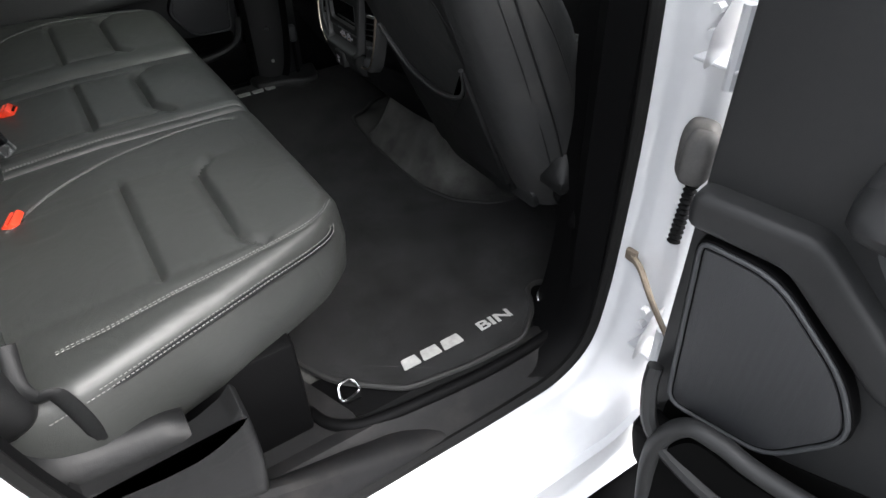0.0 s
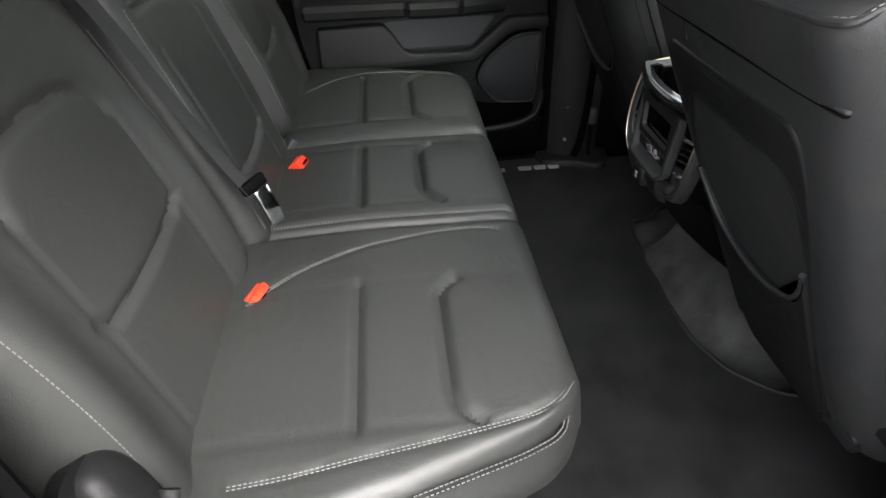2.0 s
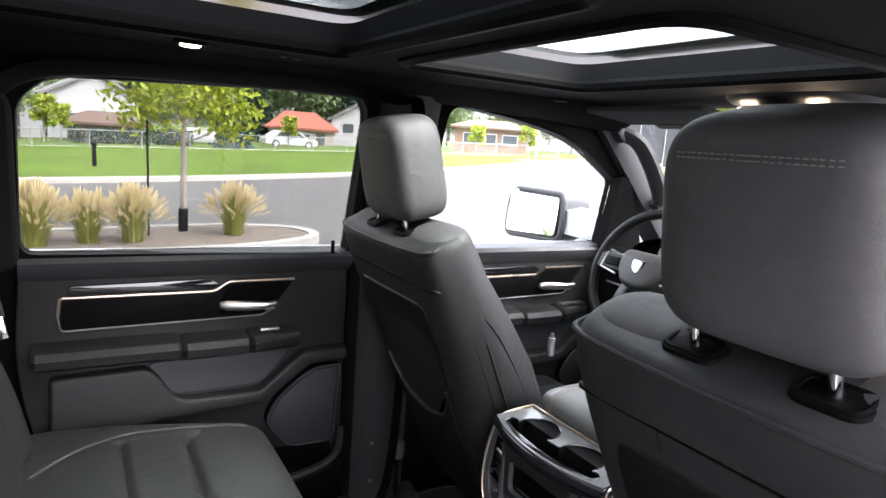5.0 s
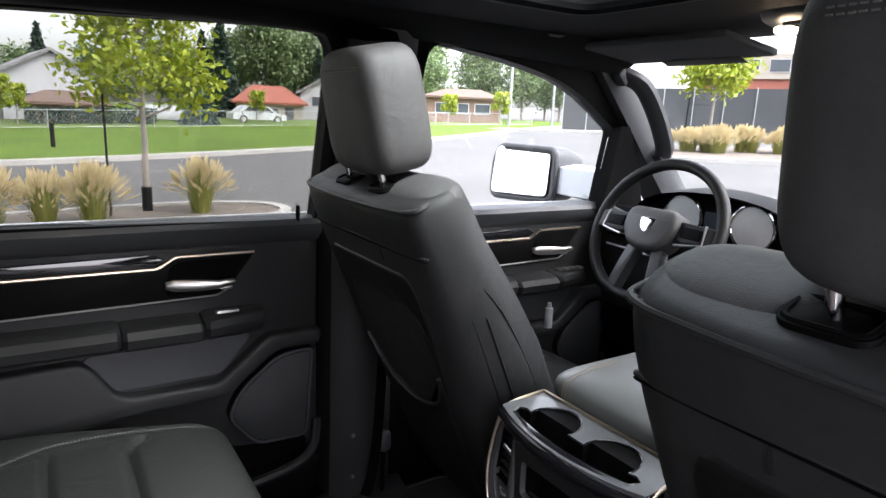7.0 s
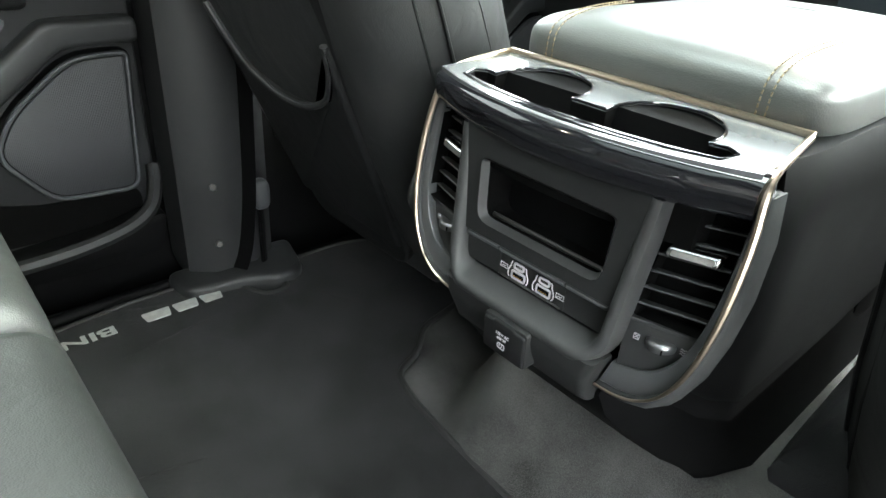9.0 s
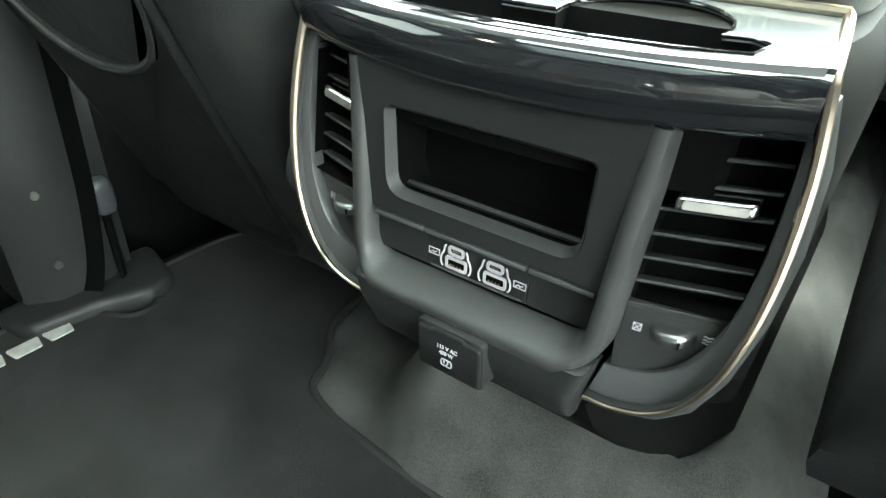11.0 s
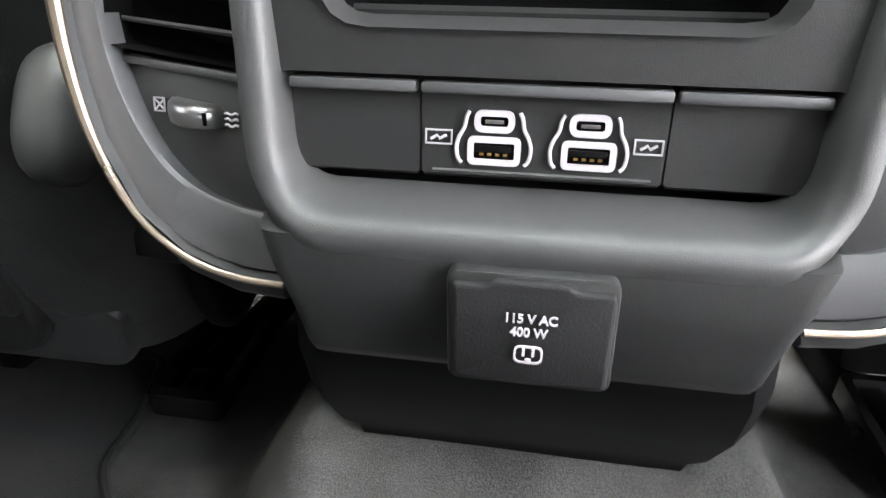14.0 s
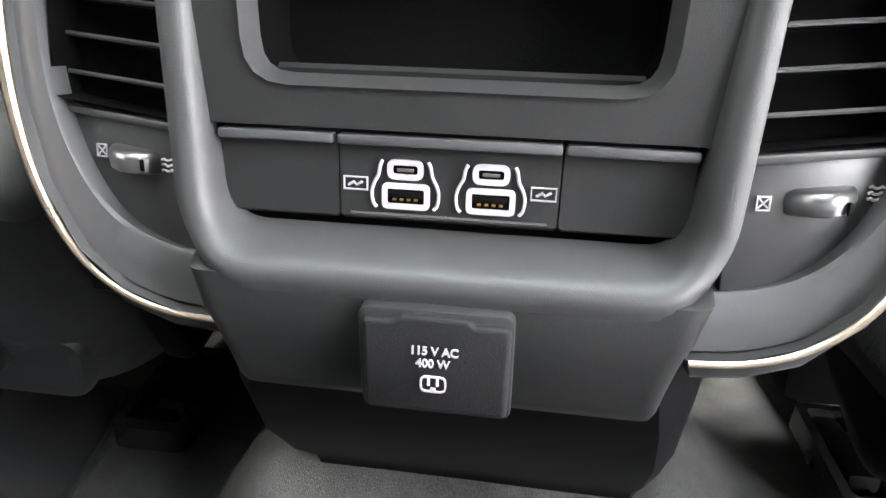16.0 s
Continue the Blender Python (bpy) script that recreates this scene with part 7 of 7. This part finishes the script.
def tree(name, label, seed, h, trunk_r, crown_z, crown_r, crown_h, n, leaf, mat, limbs=9, group="", shape="round", at=None):
    rnd = random.Random(seed)
    t = thing(name, label, "tree", group)
    bm = bmesh.new()
    tube([V(0.02 * math.sin(3 * i), 0.02 * math.cos(2 * i), h * 0.92 * i / 10) for i in range(11)], lambda k: trunk_r * (1 - 0.8 * k), 8, bm=bm)
    tips = []
    for i in range(limbs):
        z0 = crown_z + crown_h * (0.0 + 0.75 * i / limbs)
        an = 2.4 * i + rnd.uniform(-0.4, 0.4)
        k = rnd.uniform(0.5, 0.85) * (1 - 0.45 * i / limbs)
        p0 = V(0, 0, z0 * 0.96)
        p2 = V(math.cos(an) * crown_r * k, math.sin(an) * crown_r * k, z0 + crown_h * 0.28 * rnd.uniform(0.5, 1.2))
        p1 = (p0 + p2) / 2 + V(0, 0, -0.04 * crown_h)
        tube(spline([p0, p1, p2], 3), lambda q: trunk_r * 0.35 * (1 - 0.8 * q), 5, bm=bm)
        tips += [p1.lerp(p2, 0.5), p2]
    part("trunk", bm, M_bark, t)
    cr = bmesh.new()
    for i in range(n):
        if shape == "cone":
            u = rnd.random() ** 0.7
            z = crown_z + crown_h * (1 - u)
            rr = crown_r * u * rnd.uniform(0.55, 1.05)
            an = rnd.uniform(0, 2 * math.pi)
            c = V(math.cos(an) * rr, math.sin(an) * rr, z - 0.12 * rr)
        else:
            tp = rnd.choice(tips)
            q = V(rnd.gauss(0, 1), rnd.gauss(0, 1), rnd.gauss(0, 0.8))
            c = tp + q * crown_r * 0.2
            e = V(c.x / crown_r, c.y / crown_r, (c.z - crown_z - crown_h * 0.5) / (crown_h * 0.62))
            if e.length > 1.15:
                c = V(c.x / e.length, c.y / e.length, crown_z + crown_h * 0.5 + (c.z - crown_z - crown_h * 0.5) / e.length)
        s = leaf * rnd.uniform(0.6, 1.3)
        m = Matrix.Translation(c) @ Euler((rnd.uniform(-1.2, 1.2), rnd.uniform(-1.2, 1.2), rnd.uniform(0, 6.3))).to_matrix().to_4x4()
        cr.faces.new([cr.verts.new(m @ V(*p)) for p in ((-s, 0, 0), (-0.3 * s, -0.5 * s, 0.1 * s), (0.7 * s, -0.3 * s, 0), (s, 0.1 * s, -0.1 * s), (0.1 * s, 0.5 * s, 0.05 * s))])
    part("crown", cr, mat, t, smooth=False)
    if at is not None:
        t.location = at
    return t


young = tree("young_tree", "slim young maple with yellow-green leaves on the island", 3, 3.7, 0.055, 1.40, 1.1, 2.3, 4600, 0.058, M_leaf_near, 13, at=G(0.72, 9.35, 0.1))
gu = part("trunk_guard", tube([V(0, 0, 0.0), V(0, 0, 0.36)], 0.07, 12), M_rubber, young, "black plastic trunk guard")
stake = thing("tree_stake", "thin dark stake beside the young tree", "stake")
part("rod", tube([G(0.22, 9.1, 0.1), G(0.2, 9.1, 1.75)], 0.016, 6), M_rubber, stake)
part("tie", tube([G(0.2, 9.1, 1.6), G(0.45, 9.2, 1.58)], 0.008, 5), M_rubber, stake)
young2 = tree("young_tree", "slim young maple with yellow leaves on the far island", 11, 4.4, 0.07, 2.1, 1.5, 2.2, 2200, 0.11, M_leaf_near, 12, at=G(22.4, 15.3, 0.0))
stake2 = thing("tree_stake", "thin dark stake beside the far young tree", "stake")
part("rod", tube([G(21.7, 16.0, 0.0), G(21.8, 16.0, 2.2)], 0.03, 6), M_rubber, stake2)
part("tie", tube([G(21.8, 16.0, 1.9), G(22.3, 15.4, 1.85)], 0.012, 5), M_rubber, stake2)

big = tree("broadleaf_tree", "tall green broadleaf tree behind the houses", 21, 11.5, 0.3, 2.4, 4.6, 8.6, 5200, 0.27, M_leaf_mid, 16, "background trees", at=G(22, 72))
rnd = random.Random(4)
for i, (x, y, s) in enumerate(((11, 74, 0.8), (15, 73, 0.78), (19, 78, 0.9), (26, 74, 0.86), (30, 70, 0.82), (34, 68, 0.75), (38, 63, 0.72), (43, 60, 0.78), (47, 57, 0.7), (51, 55, 0.66), (-5, 52, 0.6), (-9, 58, 0.8), (-16, 60, 0.9), (-24, 58, 0.9), (6, 78, 0.75), (-1, 76, 0.7), (41, 70, 0.9), (36, 76, 0.95), (55, 62, 0.7), (-34, 60, 0.9), (-46, 55, 0.9))):
    c = copy_thing(big, Matrix.Translation(G(x, y, -0.3)) @ pose(0, 0, 0, 0, 0, 53 * i))
    c.scale = (s * rnd.uniform(0.85, 1.15), s, s * rnd.uniform(0.85, 1.1))
fir = tree("conifer_tree", "tall dark conifer behind the houses", 31, 10.0, 0.2, 0.6, 2.3, 9.2, 1600, 0.35, M_leaf_dark, 4, "background trees", "cone", at=G(15.5, 66))
for x, y, s in ((0.2, 66, 0.85), (14.2, 68, 0.9), (26.5, 68, 0.8), (45, 62, 0.7)):
    c = copy_thing(fir, Matrix.Translation(G(x, y, -0.3)))
    c.scale = (s, s, s)
spruce = tree("blue_spruce", "small blue-green spruce by the fence", 41, 2.9, 0.09, 0.15, 1.35, 2.7, 1500, 0.16, M_leaf_blue, 3, "background trees", "cone", at=G(8.8, 44.5, 0.1))
shrub = tree("yellow_sapling", "small yellow-green sapling near the far house", 51, 2.6, 0.05, 0.9, 0.75, 1.6, 700, 0.13, M_leaf_near, 7, "saplings", at=G(27.5, 42.5, 0.1))
for x, y, s in ((31.5, 41, 1.1), (14.3, 50, 1.0), (21.5, 50, 0.8), (-2.3, 46, 1.2), (-1.4, 47, 1.0)):
    c = copy_thing(shrub, Matrix.Translation(G(x, y, 0.1)))
    c.scale = (s, s, s)

# chain-link fence along the lawn
fence = thing("fence", "low galvanised fence along the lawn", "fence")
fl = [(-40, 33), (-20, 36.5), (-2.6, 39), (16, 41.5), (26, 42), (35, 41)]
fpts = []
for (ax, ay), (bx, by) in zip(fl, fl[1:]):
    k = max(1, round(math.hypot(bx - ax, by - ay) / 2.6))
    fpts += [(ax + (bx - ax) * i / k, ay + (by - ay) * i / k) for i in range(k)]
fpts.append(fl[-1])
for x, y in fpts:
    part("post", tube([G(x, y, 0.1), G(x, y, 1.12)], 0.03, 6), M_steel, fence)
for z in (1.1,):
    part("rail", tube([G(x, y, z) for x, y in fpts], 0.028, 6), M_steel, fence)
for (ax, ay), (bx, by) in zip(fpts, fpts[1:]):
    wires = bmesh.new()
    for k in range(14):
        f, g = k / 14, min(1.0, (k + 3) / 14)
        for z0, z1 in ((0.22, 1.06), (1.06, 0.22)):
            tube([G(ax + (bx - ax) * f, ay + (by - ay) * f, z0), G(ax + (bx - ax) * g, ay + (by - ay) * g, z1)], 0.006, 3, bm=wires)
    part("mesh_panel", wires, M_steel, fence)
part("low_rail", tube([G(x, y, 0.2) for x, y in fpts], 0.012, 5), M_steel, fence)


def opening(parent, put, a0, a1, z0, z1, name="window"):
    w = part(name, prism([(a0, z0), (a1, z0), (a1, z1), (a0, z1)], 0.0, 0.06, put), M_print if name == "window" else M_roof_brown, parent)
    part("pane" if name == "window" else "leaf", prism([(a0 + 0.08, z0 + 0.08), (a1 - 0.08, z0 + 0.08), (a1 - 0.08, z1 - 0.08), (a0 + 0.08, z1 - 0.08)], 0.02, 0.09, put), M_pane, w)


def house(label, x, y, w, d, wall_h, roof_h, wall, roof, turn=0, gable=False, openings=(), chimney=None):
    h = thing("house", label, "house", "houses beyond the lawn")
    base = Matrix.Translation(G(x, y, 0)) @ pose(0, 0, 0, 0, 0, turn)
    B = lambda a, b, c: base @ V(a, b, c)
    part("wall", prism([(-w / 2, 0), (w / 2, 0), (w / 2, d), (-w / 2, d)], -0.5, wall_h, B), wall, h)
    e = 0.45
    if gable:
        rf = loft([[B(-w / 2 - e, yy, wall_h - 0.15), B(0, yy, wall_h + roof_h), B(w / 2 + e, yy, wall_h - 0.15), B(w / 2 + e, yy, wall_h - 0.35), B(0, yy, wall_h + roof_h - 0.25), B(-w / 2 - e, yy, wall_h - 0.35)] for yy in (-e, d + e)])
        part("gable", loft([[B(-w / 2, yy, wall_h - 0.02), B(0, yy, wall_h + roof_h - 0.3), B(w / 2, yy, wall_h - 0.02)] for yy in (0.0, d)]), wall, h)
    else:
        rf = loft([[B(-w / 2 - e, -e, wall_h), B(w / 2 + e, -e, wall_h), B(w / 2 + e, d + e, wall_h), B(-w / 2 - e, d + e, wall_h)], [B(-w / 2 - e, -e, wall_h + 0.18), B(w / 2 + e, -e, wall_h + 0.18), B(w / 2 + e, d + e, wall_h + 0.18), B(-w / 2 - e, d + e, wall_h + 0.18)], [B(-w / 4, d / 2 - 0.3, wall_h + roof_h), B(w / 4, d / 2 - 0.3, wall_h + roof_h), B(w / 4, d / 2 + 0.3, wall_h + roof_h), B(-w / 4, d / 2 + 0.3, wall_h + roof_h)]])
    rp = part("roof", rf, roof, h, smooth=False)
    if chimney:
        part("chimney", prism([(chimney[0] - 0.5, 2.5), (chimney[0] + 0.5, 2.5), (chimney[0] + 0.5, 3.4), (chimney[0] - 0.5, 3.4)], wall_h, chimney[1], B), M_siding, rp)
    for a0, a1, z0, z1, nm in openings:
        opening(h, lambda a, b, c: B(a, -c, b), a0, a1, z0, z1, nm)
    return h


house("white two-storey house with a pale chimney", 0.8, 58, 6.5, 8, 3.6, 1.9, M_siding, M_roof_grey, 8, True, ((-2.4, -1.0, 0.9, 2.1, "window"), (0.6, 1.8, 0.9, 2.1, "window"), (-0.5, 0.4, 0.0, 2.0, "door")), (0.8, 5.2))
house("white clapboard house partly behind trees", -5.6, 56, 5.5, 8, 3.0, 1.6, M_siding, M_roof_grey, -5, True, ((-1.5, -0.2, 0.8, 2.0, "window"), (0.5, 1.5, 0.0, 2.0, "door")))
house("low bungalow with a brown roof", 1.5, 50, 4.4, 6, 1.25, 1.0, M_brick, M_roof_brown, 4, False, ((-1.4, -0.4, 0.3, 1.0, "window"), (0.3, 1.4, 0.3, 1.0, "window")))
house("bungalow with a red hipped roof", 17.6, 57, 5.8, 7, 1.5, 1.75, M_beige, M_roof_red, -14, False, ((-2.2, -1.2, 0.3, 1.2, "window"), (-0.4, 0.8, 0.3, 1.2, "window"), (1.3, 2.1, 0.0, 1.3, "door")))
house("white gabled house behind the bungalow", 23.6, 58, 5.2, 8, 2.7, 1.7, M_siding, M_roof_grey, -20, True, ((-1.6, -0.4, 1.3, 2.3, "window"), (0.4, 1.6, 1.3, 2.3, "window")))
house("brick bungalow with wide white windows", 33.4, 49.2, 6.8, 7, 2.3, 1.0, M_brick, M_roof_brown, -34, False, ((-2.6, -0.9, 0.9, 1.9, "window"), (-0.5, 0.6, 0.9, 1.9, "window"), (1.1, 2.6, 0.9, 1.9, "window")))
hedge = thing("hedge", "dark clipped hedge before the bungalow", "hedge", kind="stuff")
hb = bmesh.new()
rnd = random.Random(77)
for i in range(1600):
    c = G(rnd.uniform(-1, 6.5), 46.5 + rnd.uniform(-0.4, 0.4), rnd.uniform(0.1, 1.15))
    s = 0.13
    m = Matrix.Translation(c) @ Euler((rnd.uniform(-1.5, 1.5), rnd.uniform(-1.5, 1.5), rnd.uniform(0, 6))).to_matrix().to_4x4()
    hb.faces.new([hb.verts.new(m @ V(*p)) for p in ((-s, 0, 0), (0, -s * 0.6, 0), (s, 0, 0), (0, s * 0.6, 0))])
part("leaves", hb, M_leaf_dark, hedge, smooth=False)


def far_car(x, y, turn, mat, label):
    c = thing("parked_car", label, "car", "parked cars")
    base = Matrix.Translation(G(x, y, 0)) @ pose(0, 0, 0, 0, 0, turn)
    part("body", prism(roundpoly([(-2.2, 0.3), (2.2, 0.3), (2.2, 0.75), (1.4, 0.85), (0.7, 1.35), (-1.1, 1.4), (-1.8, 0.9), (-2.2, 0.8)], 0.12), -0.85, 0.85, lambda a, b, d: base @ V(a, d, b), 0.08), mat, c)
    part("side_window", prism([(-1.35, 0.92), (1.1, 0.9), (0.6, 1.26), (-1.0, 1.3)], 0.86, 0.87, lambda a, b, d: base @ V(a, -d, b)), M_pane, c)
    for a in (-1.4, 1.4):
        w = part("wheel", prism([(p, q) for p, q in circle(a, 0.32, 0.32, 16)], 0.7, 0.9, lambda a, b, d: base @ V(a, -d, b)), M_rubber, c)
        part("rim", prism([(p, q) for p, q in circle(a, 0.32, 0.2, 12)], 0.9, 0.91, lambda a, b, d: base @ V(a, -d, b)), M_satin, w)


far_car(14.6, 51, 5, M_carpaint, "silver hatchback parked behind the fence")
far_car(7.3, 51.5, 175, M_siding, "white car parked behind the fence")
for x, y, hgt in ((11.5, 58, 6.6), (32.5, 41, 5.2), (36.3, 40.0, 3.6)):
    p = thing("utility_pole", "weathered grey utility pole by the lawn", "pole", "poles")
    part("shaft", tube([G(x, y, 0), G(x, y, hgt)], 0.12 if hgt > 4 else 0.09, 8), M_bark if hgt > 6 else M_steel, p)
    part("arm", tube([G(x - 0.1, y, hgt * 0.94), G(x + 0.9, y, hgt * 0.95)], 0.04, 5), M_steel, p)
post = thing("lawn_post", "short dark post on the lawn", "post")
part("shaft", tube([G(-0.1, 24, 0.1), G(-0.1, 24, 0.85)], 0.07, 8), M_rubber, post)
part("cap", tube([G(-0.1, 24, 0.85), G(-0.1, 24, 0.9)], 0.09, 8), M_rubber, post)

# screened fence and flat building seen through the windscreen
scr = thing("screen_fence", "tall dark screened fence", "fence")
sf = [(30.2, 32.2), (34.6, 27.4), (38.7, 21.3), (43, 13), (47, 3)]
for (ax, ay), (bx, by) in zip(sf, sf[1:]):
    bm = loft([[G(ax, ay, 0.2), G(ax, ay, 3.0), G(ax + 0.06, ay, 3.0), G(ax + 0.06, ay, 0.2)], [G(bx, by, 0.2), G(bx, by, 3.0), G(bx + 0.06, by, 3.0), G(bx + 0.06, by, 0.2)]])
    part("panel", bm, M_screen, scr)
    for k in range(4):
        x, y = ax + (bx - ax) * k / 4, ay + (by - ay) * k / 4
        part("post", tube([G(x - 0.06, y, 0), G(x - 0.06, y, 3.1)], 0.035, 6), M_steel, scr)
verge = bmesh.new()
loft([[G(x - 1.4, y - 0.4, 0.0), G(x - 1.4, y - 0.4, 0.14), G(x + 0.6, y, 0.14), G(x + 0.6, y, 0.0)] for x, y in [(28, 36.5)] + sf], True, verge)
tagged(part("pavement", verge, M_concrete), "pale concrete strip along the screened fence", "pavement", kind="structure")
bld = thing("commercial_building", "flat-roofed building with brick and beige storeys", "building")
BX = Matrix.Translation(G(48, 36, 0)) @ pose(0, 0, 0, 0, 0, -62)
part("wall", prism([(1, 0), (30, 0), (30, 12), (1, 12)], 0, 4.4, lambda a, b, c: BX @ V(a, b, c)), M_redbrick, bld)
part("upper_storey", prism([(1, 0.2), (14, 0.2), (14, 11), (1, 11)], 4.4, 6.4, lambda a, b, c: BX @ V(a, b, c)), M_beige, bld)
part("parapet", prism([(0.8, -0.2), (30.2, -0.2), (30.2, 0.1), (0.8, 0.1)], 4.35, 4.75, lambda a, b, c: BX @ V(a, b, c)), M_beige, bld)
for k in range(5):
    opening(bld, lambda a, b, c: BX @ V(a, 0.2 - c, b), 1.8 + 2.3 * k, 3.4 + 2.3 * k, 4.9, 6.0)
